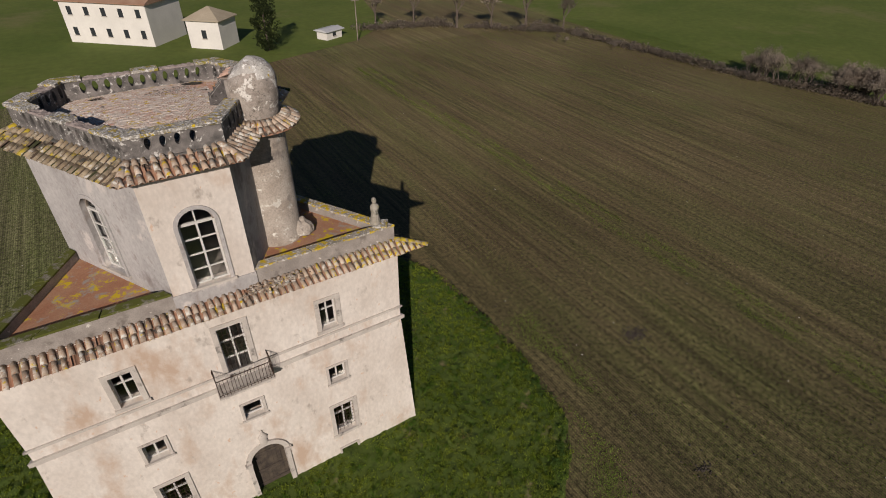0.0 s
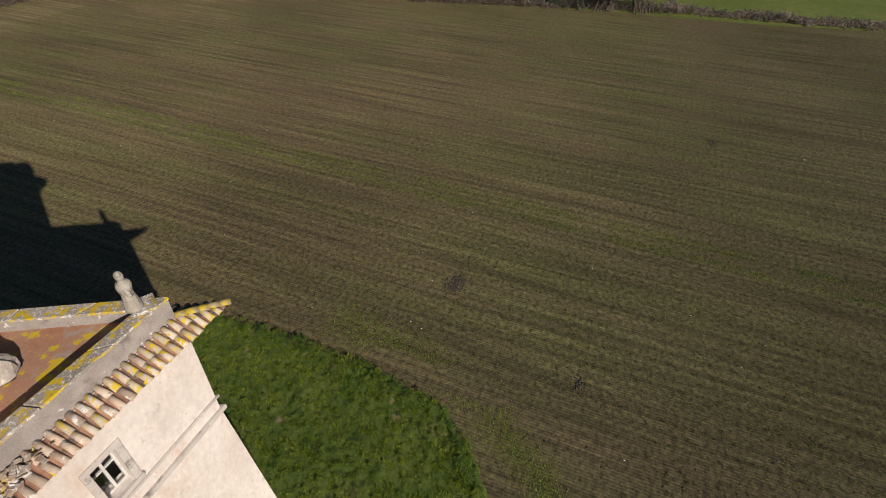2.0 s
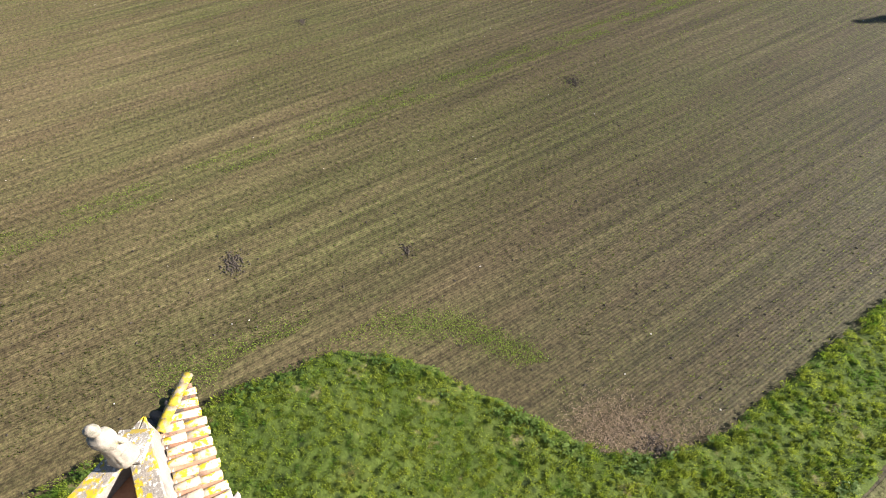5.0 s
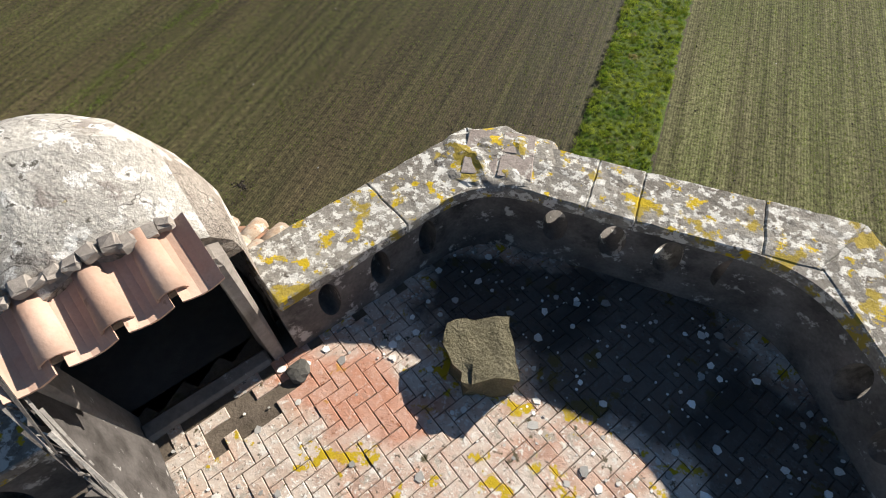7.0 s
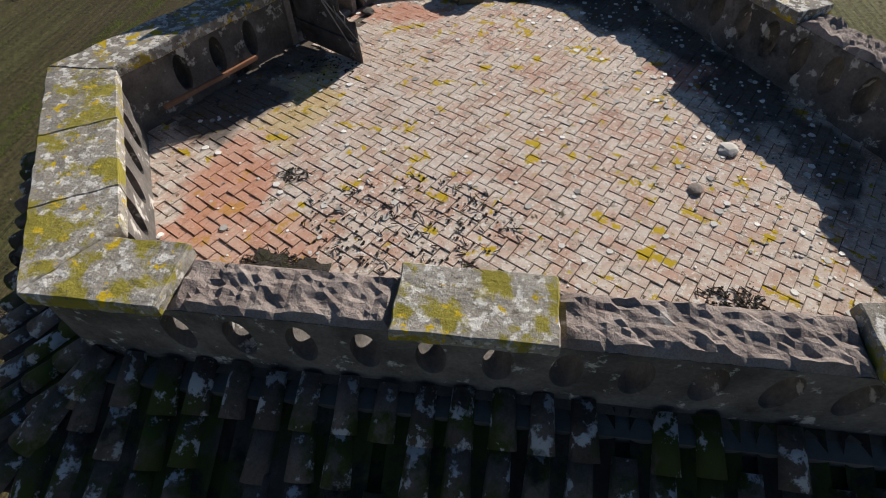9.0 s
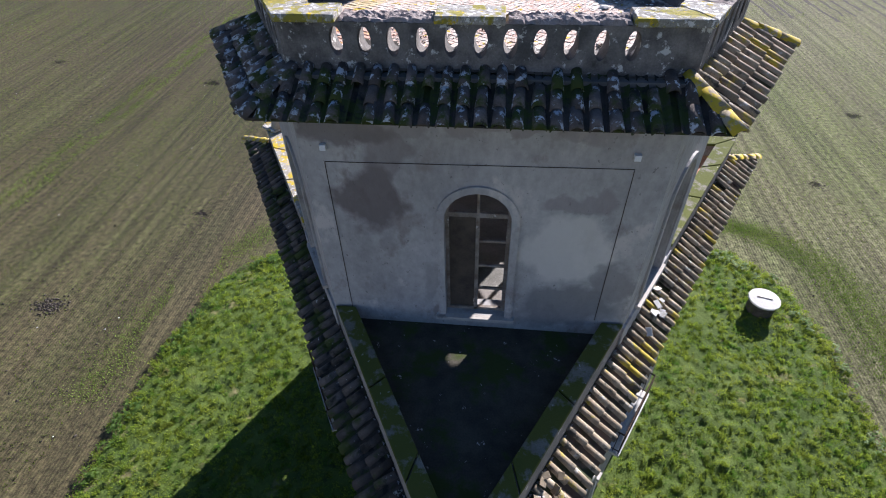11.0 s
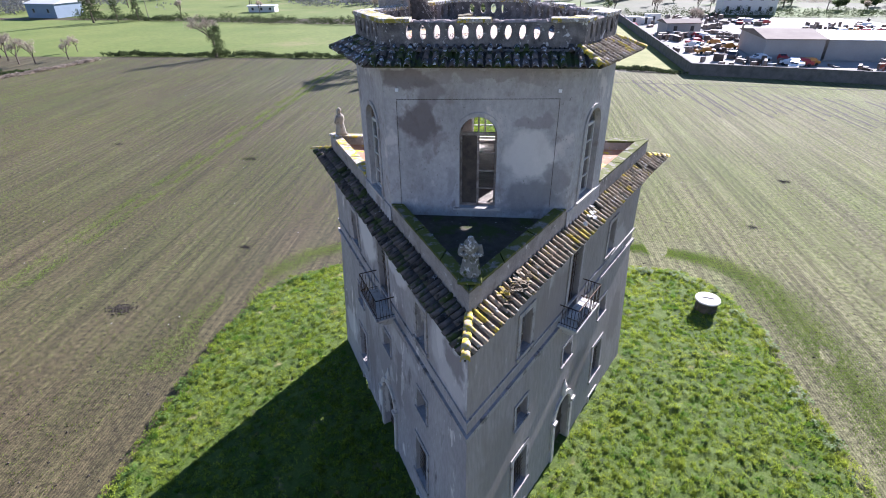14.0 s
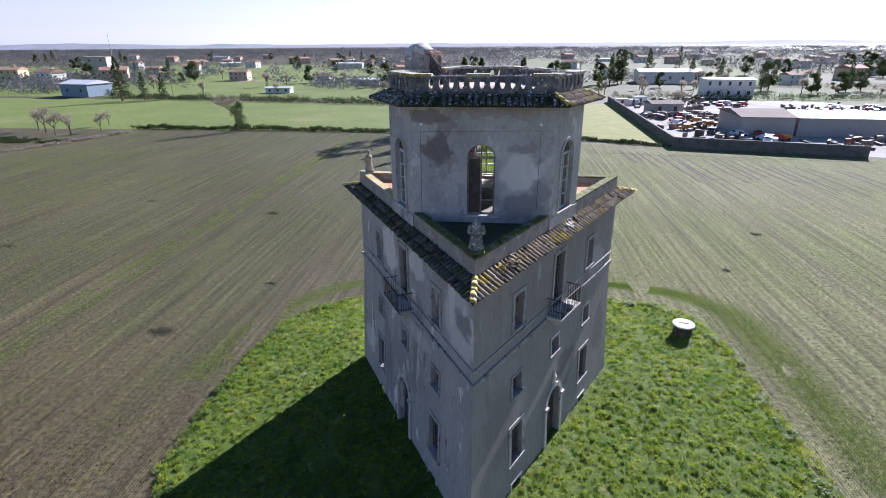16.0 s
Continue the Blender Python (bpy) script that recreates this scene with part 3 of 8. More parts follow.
def wall_panel(bm, F, half, depth, z0, z1, thick, holes):
    """A wall with openings that go through it. half(d): its half width at distance d; depth(z): its outer face; holes: (u0, u1, z0, z1, kind)."""
    us = sorted({h[0] for h in holes} | {h[1] for h in holes})
    zs = sorted({z0, z1} | {h[2] for h in holes} | {h[3] for h in holes})
    if len(zs) > 2 or z1 - z0 > 3:
        zs = sorted(set(zs) | {z for z in (8.0,) if z0 < z < z1})

    def P(u, z, inner):
        d = depth(z) - (thick if inner else 0)
        if u in ("L", "R"):
            h = half(d)
            h = h if isinstance(h, tuple) else (h, h)
            u = -h[0] if u == "L" else h[1]
        return F @ Vector((u, d, z))

    cols = ["L", *us, "R"]
    for inner in (False, True):
        for i in range(len(cols) - 1):
            for j in range(len(zs) - 1):
                a, b, c, d = cols[i], cols[i + 1], zs[j], zs[j + 1]
                if a != "L" and b != "R" and any(h[0] <= a and b <= h[1] and h[2] <= c and d <= h[3] for h in holes):
                    continue
                pts = [P(a, c, inner), P(b, c, inner), P(b, d, inner), P(a, d, inner)]
                quad(bm, pts[::-1] if not inner else pts)
    for u0, u1, b0, b1, kind in holes:
        uc, ru = (u0 + u1) / 2, (u1 - u0) / 2
        n = 8
        loop = []
        if kind == "oval":
            zc, rz = (b0 + b1) / 2, (b1 - b0) / 2
            quads = [((u1, b1), 0), ((u0, b1), 1), ((u0, b0), 2), ((u1, b0), 3)]
        elif kind == "arch":
            zc, rz = b1 - ru, ru
            quads = [((u1, b1), 0), ((u0, b1), 1)]
        else:
            zc, rz, quads = 0, 0, []
        for corner, q in quads:
            arc = [(uc + ru * math.cos((q + k / n) * math.pi / 2), zc + rz * math.sin((q + k / n) * math.pi / 2)) for k in range(n + 1)]
            for inner in (False, True):
                for p, r in zip(arc, arc[1:]):
                    tri = [P(*corner, inner), P(*p, inner), P(*r, inner)]
                    quad(bm, tri[::-1] if inner else tri)
            loop += arc[:-1]
        if kind == "arch":
            loop += [(u0, zc), (u0, b0), (u1, b0)]
        elif kind != "oval":
            loop = [(u1, b1), (u0, b1), (u0, b0), (u1, b0)]
        for (ua, za), (ub, zb) in zip(loop, loop[1:] + loop[:1]):
            quad(bm, [P(ua, za, False), P(ub, zb, False), P(ub, zb, True), P(ua, za, True)])
    # top, bottom and end faces
    for z in (z0, z1):
        quad(bm, [P("L", z, False), P("R", z, False), P("R", z, True), P("L", z, True)])
    for e in ("L", "R"):
        for c, d in zip(zs, zs[1:]):
            quad(bm, [P(e, c, False), P(e, d, False), P(e, d, True), P(e, c, True)])
    bmesh.ops.remove_doubles(bm, verts=bm.verts[:], dist=0.0005)
    bmesh.ops.recalc_face_normals(bm, faces=bm.faces[:])


def band(bm, F, d0, d1, z0, z1, half0, half1):
    """A moulding along a wall, from d0 to d1 outwards, mitred at its ends."""
    v = [bm.verts.new(F @ Vector(p)) for p in ((-half0, d0, z0), (half0, d0, z0), (half1, d1, z0), (-half1, d1, z0), (-half0, d0, z1), (half0, d0, z1), (half1, d1, z1), (-half1, d1, z1))]
    for f in ((0, 1, 2, 3), (7, 6, 5, 4), (3, 2, 6, 7), (1, 0, 4, 5), (2, 1, 5, 6), (0, 3, 7, 4)):
        bm.faces.new([v[i] for i in f])
    bmesh.ops.recalc_face_normals(bm, faces=bm.faces[:])


SPROUT = leafy("thick_young_sprouts", (0.14, 0.225, 0.03), (0.21, 0.285, 0.045), 0.4, 0.8, 0.0, island=0.3, fine=0.0)
STRAW = leafy("dead_straw_stalks", (0.30, 0.23, 0.16), (0.42, 0.33, 0.24), 0.8, 0.9, 0.0, island=0.3, fine=0.0)
SHOOT = leafy("young_shoots", (0.12, 0.17, 0.03), (0.17, 0.21, 0.05), 0.2, 0.8, 0.0, island=0.3, fine=0.0)
SHOOT.node_tree.nodes["Mix Shader"].inputs[0].default_value = 0.9
GRASS.node_tree.nodes["Mix Shader"].inputs[0].default_value = 0.6
LEAF_FAR.node_tree.nodes["Mix Shader"].inputs[0].default_value = 0.25
TUSSOCK = leafy("dark_tussock_blades", (0.125, 0.180, 0.02), (0.20, 0.245, 0.03), 0.7, 0.8, 0.0, island=0.35, fine=0.0)
WEED = leafy("broad_weed_leaves", (0.08, 0.145, 0.028), (0.13, 0.20, 0.04), 1.5, 0.6, 0.0, island=0.3, fine=0.0)
# hills with the blue-grey of haze painted in
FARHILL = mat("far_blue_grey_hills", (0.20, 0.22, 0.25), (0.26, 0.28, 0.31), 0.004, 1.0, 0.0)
TILE_YEL = mat("yellow_lichened_roof_tile", (0.46, 0.38, 0.26), (0.56, 0.50, 0.42), 4.0, 0.9, 0.35, 40, [(YEL, 6.5, 0.52, 0.06), ((0.12, 0.1, 0.08), 6.0, 0.66, 0.05)], vary=0.2, fine=0.3)
SIDES = {"AB": 210, "AC": 330, "BC": 90}
CORNERS = {"A": 270, "B": 150, "C": 30}

# ---- ground ----
def sheet(name, poly, z, material, label):
    bm = bmesh.new()
    bm.faces.new([bm.verts.new((x, y, z)) for x, y in poly])
    bmesh.ops.recalc_face_normals(bm, faces=bm.faces[:])
    return structure(name, bm, material, label)


sheet("ground", [(-3500, -3500), (3500, -3500), (3500, 3500), (-3500, 3500)], 0.0, FIELD_W, "brown tilled winter field with thin green rows")
sheet("field_east", [(2.3, -200), (170, -200), (170, 66), (71, 77), (36, 85), (2.3, 92)], 0.012, FIELD_E, "sprouting field with faint wheel tracks")
sheet("meadow_north", [(-400, 100), (-93, 101.5), (-25, 100), (19, 92), (24, 165), (-37, 160), (-130, 176), (-400, 190)], 0.02, MEADOW, "bright green winter meadow")
sheet("meadow_dry", [(19.5, 92.5), (35, 86), (39, 100), (40, 165), (25, 165)], 0.03, DRYGRASS, "pale dry meadow beside the yard wall")
sheet("meadow_west", [(-100, -400), (-88, -30), (-96, 30), (-105, 66), (-400, 30), (-400, -400)], 0.02, MEADOW, "green pasture behind the hedge")
sheet("meadow_far", [(-900, 195), (-120, 185), (20, 170), (20, 420), (-200, 520), (-900, 500)], 0.02, MEADOW, "far green pastures")
sheet("meadow_south", [(-60, -400), (60, -400), (30, -66), (0, -66), (-17, -68), (-29, -72.2), (-41, -76.5), (-52, -86), (-62, -120)], 0.02, MEADOW, "green pasture by the farmhouse")
sheet("meadow_east", [(41, 173), (64, 181), (110, 175), (132, 120), (400, 120), (1200, 300), (1200, 1200), (24, 1200), (24.5, 171)], 0.016, SCRUBLAND, "rough grey-green land behind the yard")
sheet("yard", [(36, 85), (71, 77), (112, 68), (128, 118), (108, 172), (62, 178), (40, 170)], 0.03, GRAVEL, "pale gravel scrapyard")

ISLAND = [(-16.2, -6.5), (-16.4, 0.0), (-16.2, 4.6), (-15.6, 9.0), (-14.0, 11.2), (-12.2, 12.5), (-8.8, 14.4), (-5.2, 16.2), (-3.2, 18.3), (-2.4, 21.5), (-2.4, 28), (-2.5, 45), (-2.6, 91), (2.2, 91), (2.1, 45), (2.1, 31), (2.0, 22), (2.6, 17.6), (5.0, 15.6), (10.6, 14.8), (14.6, 14.1), (16.6, 11.6), (17.4, 7.3), (17.3, 2.7), (17.5, -3), (16.8, -9), (13, -14.5), (6, -17.5), (-4, -17.5), (-11.5, -14.5)]


def inside(x, y, poly):
    ok = False
    for (xa, ya), (xb, yb) in zip(poly, poly[1:] + poly[:1]):
        if (ya > y) != (yb > y) and x < (xb - xa) * (y - ya) / (yb - ya) + xa:
            ok = not ok
    return ok


def edge_gap(x, y, poly):
    best = 1e9
    for (xa, ya), (xb, yb) in zip(poly, poly[1:] + poly[:1]):
        dx, dy = xb - xa, yb - ya
        k = max(0, min(1, ((x - xa) * dx + (y - ya) * dy) / (dx * dx + dy * dy)))
        best = min(best, math.hypot(x - xa - k * dx, y - ya - k * dy))
    return best


def turf_height(x, y):
    """Lumps of the turf over its bed."""
    lump = max(0.0, 0.55 * noise.noise((x * 2.3, y * 2.3, 0)) + 0.9 * noise.noise((x * 4.6, y * 4.6, 2)) + 0.12)
    return 0.24 * lump * max(0.0, 0.55 + 0.6 * noise.noise((x * 0.22, y * 0.22, 11)))


def turf():
    """The rough grass round the tower and its strip: a low mound of tussocks."""
    step, verts, faces, at = 0.16, [], [], {}
    for i in range(-100, 106):
        for j in range(-106, 535):
            x, y = i * step, j * step
            if y > 20 and not -3.4 < x < 3.2:
                continue
            wx, wy = x + 0.35 * noise.noise((x * 0.8, y * 0.8, 5)), y + 0.35 * noise.noise((x * 0.8, y * 0.8, 9))
            g = edge_gap(wx, wy, ISLAND)
            g = g if inside(wx, wy, ISLAND) else -g
            if g < -0.25:
                continue
            rise = 0.13 * max(0.0, min(1.0, (g + 0.05) / 0.5))
            z = (0.015 + rise + (turf_height(x, y) + 0.03 * noise.noise((x * 9, y * 9, 4))) * (rise > 0.06)) if g > 0 else -0.02
            at[i, j] = len(verts)
            verts.append((x + 0.05 * noise.noise((x * 7, y * 7, 1)), y + 0.05 * noise.noise((x * 7, y * 7, 3)), z))
    for (i, j), v in at.items():
        cell = (v, at.get((i + 1, j)), at.get((i + 1, j + 1)), at.get((i, j + 1)))
        if None not in cell:
            faces.append(cell)
    me = bpy.data.meshes.new("turf")
    me.from_pydata(verts, [], faces)
    me.polygons.foreach_set("use_smooth", [True] * len(faces))
    me.materials.append(TURF)
    return tagged(new("turf", me), "rough tussocky grass round the tower and along its strip", "grass", kind="structure")


def triangle_gap(x, y):
    """How far a point of the plan lies outside the tower's foot."""
    return max(x * math.cos(radians(p)) + y * math.sin(radians(p)) for p in SIDES.values()) - 4.72


def worn(x, y):
    """How bare the grass is trodden: two faint paths beside the tower and scattered patches."""
    paths = min(abs(x + 9.6 + 0.25 * y + 0.8 * math.sin(y * 0.5)), abs(x - 9.2 - 0.2 * y + 0.7 * math.sin(y * 0.6)))
    spots = noise.noise((x * 0.5, y * 0.5, 31)) + 0.6 * noise.noise((x * 1.7, y * 1.7, 8))
    return min(0.9, max(0.0, (0.55 - paths) * 0.9 + spots * 0.7) * (paths < 0.9) + max(0.0, spots - 0.6) * 2.0)


def tufts(clumps):
    """Uneven tussocks of fine grass blades over the turf."""
    rnd = random.Random(4)
    rows = []
    while len(rows) < clumps:
        if rnd.random() < 0.78:
            x, y = rnd.uniform(-17, 18), rnd.uniform(-17.5, 20)
        else:
            x, y = rnd.uniform(-2.8, 2.5), rnd.uniform(18, 91)
        if not inside(x, y, ISLAND) or triangle_gap(x, y) < 0.1:
            continue
        dens = noise.noise((x * 0.35, y * 0.35, 3)) + 0.5 * noise.noise((x * 1.3, y * 1.3, 7))
        edge = edge_gap(x, y, ISLAND) < 0.9
        size = rnd.choice((0.05, 0.06, 0.08, 0.12)) * (1.3 if edge else 1.0)
        clump = noise.noise((x * 3.0, y * 3.0, 15)) + 0.5 * noise.noise((x * 6.5, y * 6.5, 3))
        if worn(x, y) > rnd.random() or clump < rnd.uniform(-0.32, -0.07):
            continue
        z = 0.135 + turf_height(x, y)
        h = (0.06 + 0.06 * max(0.0, dens + 0.3) + 0.45 * size) * rnd.uniform(0.8, 1.2) * (0.75 + 0.9 * max(0.0, clump))
        rows.append((x, y, z, size, h))
    return blades("grass", rows, 20, GRASS, "short bright green winter grass", 8)


def tussocks(count):
    """Separate taller clumps, darker than the grass between them, in loose lines along the old furrows."""
    rnd = random.Random(14)
    rows = []
    while len(rows) < count:
        if rnd.random() < 0.72:
            x, y = rnd.uniform(-17, 18), rnd.uniform(-17.5, 20)
        else:
            x, y = rnd.uniform(-2.8, 2.5), rnd.uniform(18, 91)
        x += 0.25 * math.sin(y * 0.9)
        if not inside(x, y, ISLAND) or triangle_gap(x, y) < 0.3 or noise.noise((x * 0.3, y * 0.3, 21)) + 0.4 * noise.noise((x * 0.9, y * 0.9, 5)) < -0.45:
            continue
        size = rnd.uniform(0.05, 0.09)
        if worn(x, y) > 0.6:
            continue
        rows.append((x, y, 0.135 + turf_height(x, y), size, rnd.uniform(0.09, 0.18) * (1.25 if edge_gap(x, y, ISLAND) < 0.8 else 1.0)))
    return blades("grass_tussocks", rows, 40, TUSSOCK, "dark green grass tussocks standing out of the turf", 18)


def weeds(count):
    """Broad-leaved weeds in patches by the mouth of the strip and round the edges."""
    rnd = random.Random(44)
    verts, faces = [], []
    while count:
        x, y = rnd.uniform(-17, 18), rnd.uniform(-17, 24)
        if not inside(x, y, ISLAND) or triangle_gap(x, y) < 0.2 or edge_gap(x, y, ISLAND) > 0.9 or noise.noise((x * 0.7, y * 0.7, 2)) < 0.05:
            continue
        count -= 1
        for k in range(rnd.randint(5, 8)):
            a, r, z = rnd.uniform(0, math.tau), rnd.uniform(0.04, 0.14), 0.16 + rnd.uniform(0.05, 0.22)
            c = Vector((x + r * math.cos(a), y + r * math.sin(a), z))
            l, w = rnd.uniform(0.05, 0.09), rnd.uniform(0.03, 0.055)
            d, e = Vector((math.cos(a), math.sin(a), rnd.uniform(-0.4, 0.3))), Vector((-math.sin(a), math.cos(a), rnd.uniform(-0.3, 0.3)))
            n = len(verts)
            verts += [c - d * l, c + e * w, c + d * l, c - e * w]
            faces.append((n, n + 1, n + 2, n + 3))
    me = bpy.data.meshes.new("weeds")
    me.from_pydata([tuple(v) for v in verts], [], faces)
    me.materials.append(WEED)
    return tagged(new("weeds", me), "dark broad-leaved weeds at the edge of the grass", "weeds", kind="stuff")


def blades(name, rows, each, material, label, seed):
    """Fine blades fanned out of clumps: (x, y, z, spread, height)."""
    c = np.repeat(np.array(rows), each, axis=0)
    g = np.random.default_rng(seed)
    n = len(c)
    off = g.normal(0, 1, (n, 2)) * c[:, 3:4]
    x, y = c[:, 0] + off[:, 0], c[:, 1] + off[:, 1]
    far = np.hypot(off[:, 0], off[:, 1]) / (c[:, 3] * 2.5)
    h = c[:, 4] * g.uniform(0.6, 1.1, n) * np.clip(1.15 - 0.6 * far, 0.35, 1.2)
    a, lean, w = g.uniform(0, math.tau, n), g.uniform(0.2, 0.8, n) * h, g.uniform(0.010, 0.022, n)
    dx, dy = np.cos(a), np.sin(a)
    v = np.empty((n, 3, 3))
    v[:, 0] = np.stack([x - dy * w, y + dx * w, c[:, 2]], 1)
    v[:, 1] = np.stack([x + dy * w, y - dx * w, c[:, 2]], 1)
    v[:, 2] = np.stack([x + dx * lean, y + dy * lean, c[:, 2] + h], 1)
    return tagged(new(name, triangles(name, v, material)), label, "grass", kind="stuff")


def triangles(name, v, material):
    """A mesh of single triangles from an array of corners."""
    n = len(v)
    me = bpy.data.meshes.new(name)
    me.vertices.add(3 * n)
    me.vertices.foreach_set("co", v.ravel())
    me.loops.add(3 * n)
    me.loops.foreach_set("vertex_index", np.arange(3 * n, dtype=np.int32))
    me.polygons.add(n)
    me.polygons.foreach_set("loop_start", np.arange(0, 3 * n, 3, dtype=np.int32))
    me.update(calc_edges=True)
    me.materials.append(material)
    return me


def seedlings(count):
    """Young shoots: the pale double track in the west field and the green band outside the turf."""
    rnd = random.Random(21)
    verts, faces = [], []
    east = [(5.0, 17.6), (11.6, 18.0), (16.6, 16.4), (19.4, 13.4), (19.9, 8.6), (20.2, 4.9), (20.4, 0.0), (20.0, -8.0)]
    west = [(-18.6, 1.0), (-17.8, 7.0), (-16.4, 11.0), (-13.5, 15.0), (-9.0, 17.5)]
    lines = [(east, 1.0, 0.34), (west, 0.8, 0.08), ([(-35.3, -60.0), (-34.6, 20.0), (-33.3, 98.0)], 0.30, 0.15), ([(-33.7, -60.0), (-33.0, 20.0), (-31.7, 98.0)], 0.28, 0.14)]
    for pts, width, share in lines:
        total = sum(math.hypot(b[0] - a[0], b[1] - a[1]) for a, b in zip(pts, pts[1:]))
        for a, b in zip(pts, pts[1:]):
            n = int(count * share * math.hypot(b[0] - a[0], b[1] - a[1]) / total)
            for _ in range(n):
                f = rnd.random()
                x = a[0] + (b[0] - a[0]) * f + rnd.gauss(0, width)
                y = a[1] + (b[1] - a[1]) * f + rnd.gauss(0, width * 0.4)
                if noise.noise((x * 0.5, y * 0.25, 8)) < -0.25 or inside(x, y, ISLAND):
                    continue
                t, w, h = rnd.uniform(0, math.tau), rnd.uniform(0.010, 0.022), rnd.uniform(0.03, 0.08)
                dx, dy = math.cos(t), math.sin(t)
                k = len(verts)
                verts += [(x - dy * w, y + dx * w, 0.01), (x + dy * w, y - dx * w, 0.01), (x + dx * h * 0.9, y + dy * h * 0.9, 0.01 + h)]
                faces.append((k, k + 1, k + 2))
    me = bpy.data.meshes.new("seedlings")
    me.from_pydata(verts, [], faces)
    me.materials.append(SPROUT)
    return tagged(new("seedlings", me), "thin green shoots in bands on the tilled soil", "seedlings", kind="stuff")


def shoots(count):
    """Single thin shoots in drilled rows over the near fields, thicker in streaks along the rows."""
    g = np.random.default_rng(3)
    x = np.round(g.uniform(-95, 75, count * 3) / 0.165) * 0.165 + 0.08 + g.normal(0, 0.035, count * 3)
    y = g.uniform(-70, 98, count * 3)
    lane = g.uniform(-0.12, 0.12, 1200)[(np.floor(x / 0.51) % 1200).astype(int)] + g.uniform(-0.13, 0.13, 400)[(np.floor(x / 2.7) % 400).astype(int)]
    dens = 0.55 + lane + 0.15 * np.sin(y * 0.06 + x * 0.02) + 0.12 * np.sin(y * 0.17 - x * 0.11) + 0.08 * (x > 2) - 0.08 * (x < 2)
    keep = (g.uniform(0, 1, count * 3) < dens) & ~((np.abs(x) < 18.5) & (y > -18.5) & (y < 19)) & ~((np.abs(x) < 2.9) & (y > 0)) & ((x < 0) | (y < 84 - 0.15 * x))
    x, y = x[keep][:count], y[keep][:count]
    n = len(x)
    a, w, h = g.uniform(0, math.tau, n), g.uniform(0.014, 0.030, n), g.uniform(0.05, 0.11, n)
    dx, dy = np.cos(a), np.sin(a)
    v = np.empty((n, 3, 3))
    v[:, 0] = np.stack([x - dy * w, y + dx * w, np.full(n, 0.01)], 1)
    v[:, 1] = np.stack([x + dy * w, y - dx * w, np.full(n, 0.01)], 1)
    v[:, 2] = np.stack([x + dx * h * 0.8, y + dy * h * 0.8, 0.01 + h], 1)
    me = triangles("crop_shoots", v, SHOOT)
    return tagged(new("crop_shoots", me), "thin rows of young green crop on the fields", "crop", kind="stuff")


def dry_stalks(count):
    """Dead stalks where the strip of grass meets the field."""
    rnd = random.Random(33)
    verts, faces = [], []
    for k in range(count):
        f = rnd.random()
        x, y = -6.2 + 3.4 * f + rnd.gauss(0, 0.7), 16.6 + 3.4 * f * f + rnd.gauss(0, 0.9) + 0.7
        a, w, h = rnd.uniform(0, math.tau), rnd.uniform(0.004, 0.011), rnd.uniform(0.05, 0.17)
        dx, dy = math.cos(a), math.sin(a)
        n = len(verts)
        verts += [(x - dy * w, y + dx * w, 0.01), (x + dy * w, y - dx * w, 0.01), (x + dx * h * 1.3, y + dy * h * 1.3, 0.02 + h * 0.5)]
        faces.append((n, n + 1, n + 2))
    me = bpy.data.meshes.new("dry_stalks")
    me.from_pydata(verts, [], faces)
    me.materials.append(STRAW)
    return tagged(new("dry_stalks", me), "pale dead stalks at the edge of the grass", "stalks", kind="stuff")


def clods(name, count, material, label, lo, hi, seed, spots=()):
    """Lumps scattered on the soil; spots: (x, y, radius, number) for heaps."""
    rnd = random.Random(seed)
    verts, faces = [], []
    places = [(rnd.uniform(-75, 45), rnd.uniform(-45, 90)) for _ in range(count)]
    for sx, sy, r, n in spots:
        places += [(sx + rnd.gauss(0, r * 0.5), sy + rnd.gauss(0, r * 0.4)) for _ in range(n)]
    for x, y in places:
        if inside(x, y, ISLAND):
            continue
        s = rnd.uniform(lo, hi)
        k = len(verts)
        for dx, dy, dz in ((1, 0, 0), (0, 1, 0), (-1, 0, 0), (0, -1, 0), (0, 0, 1)):
            verts.append((x + s * (dx + rnd.uniform(-0.3, 0.3)), y + s * (dy + rnd.uniform(-0.3, 0.3)), 0.012 + s * dz * rnd.uniform(0.5, 0.9)))
        faces += [(k, k + 1, k + 4), (k + 1, k + 2, k + 4), (k + 2, k + 3, k + 4), (k + 3, k, k + 4)]
    me = bpy.data.meshes.new(name)
    me.from_pydata(verts, [], faces)
    me.materials.append(material)
    return tagged(new(name, me), label, name, kind="stuff")


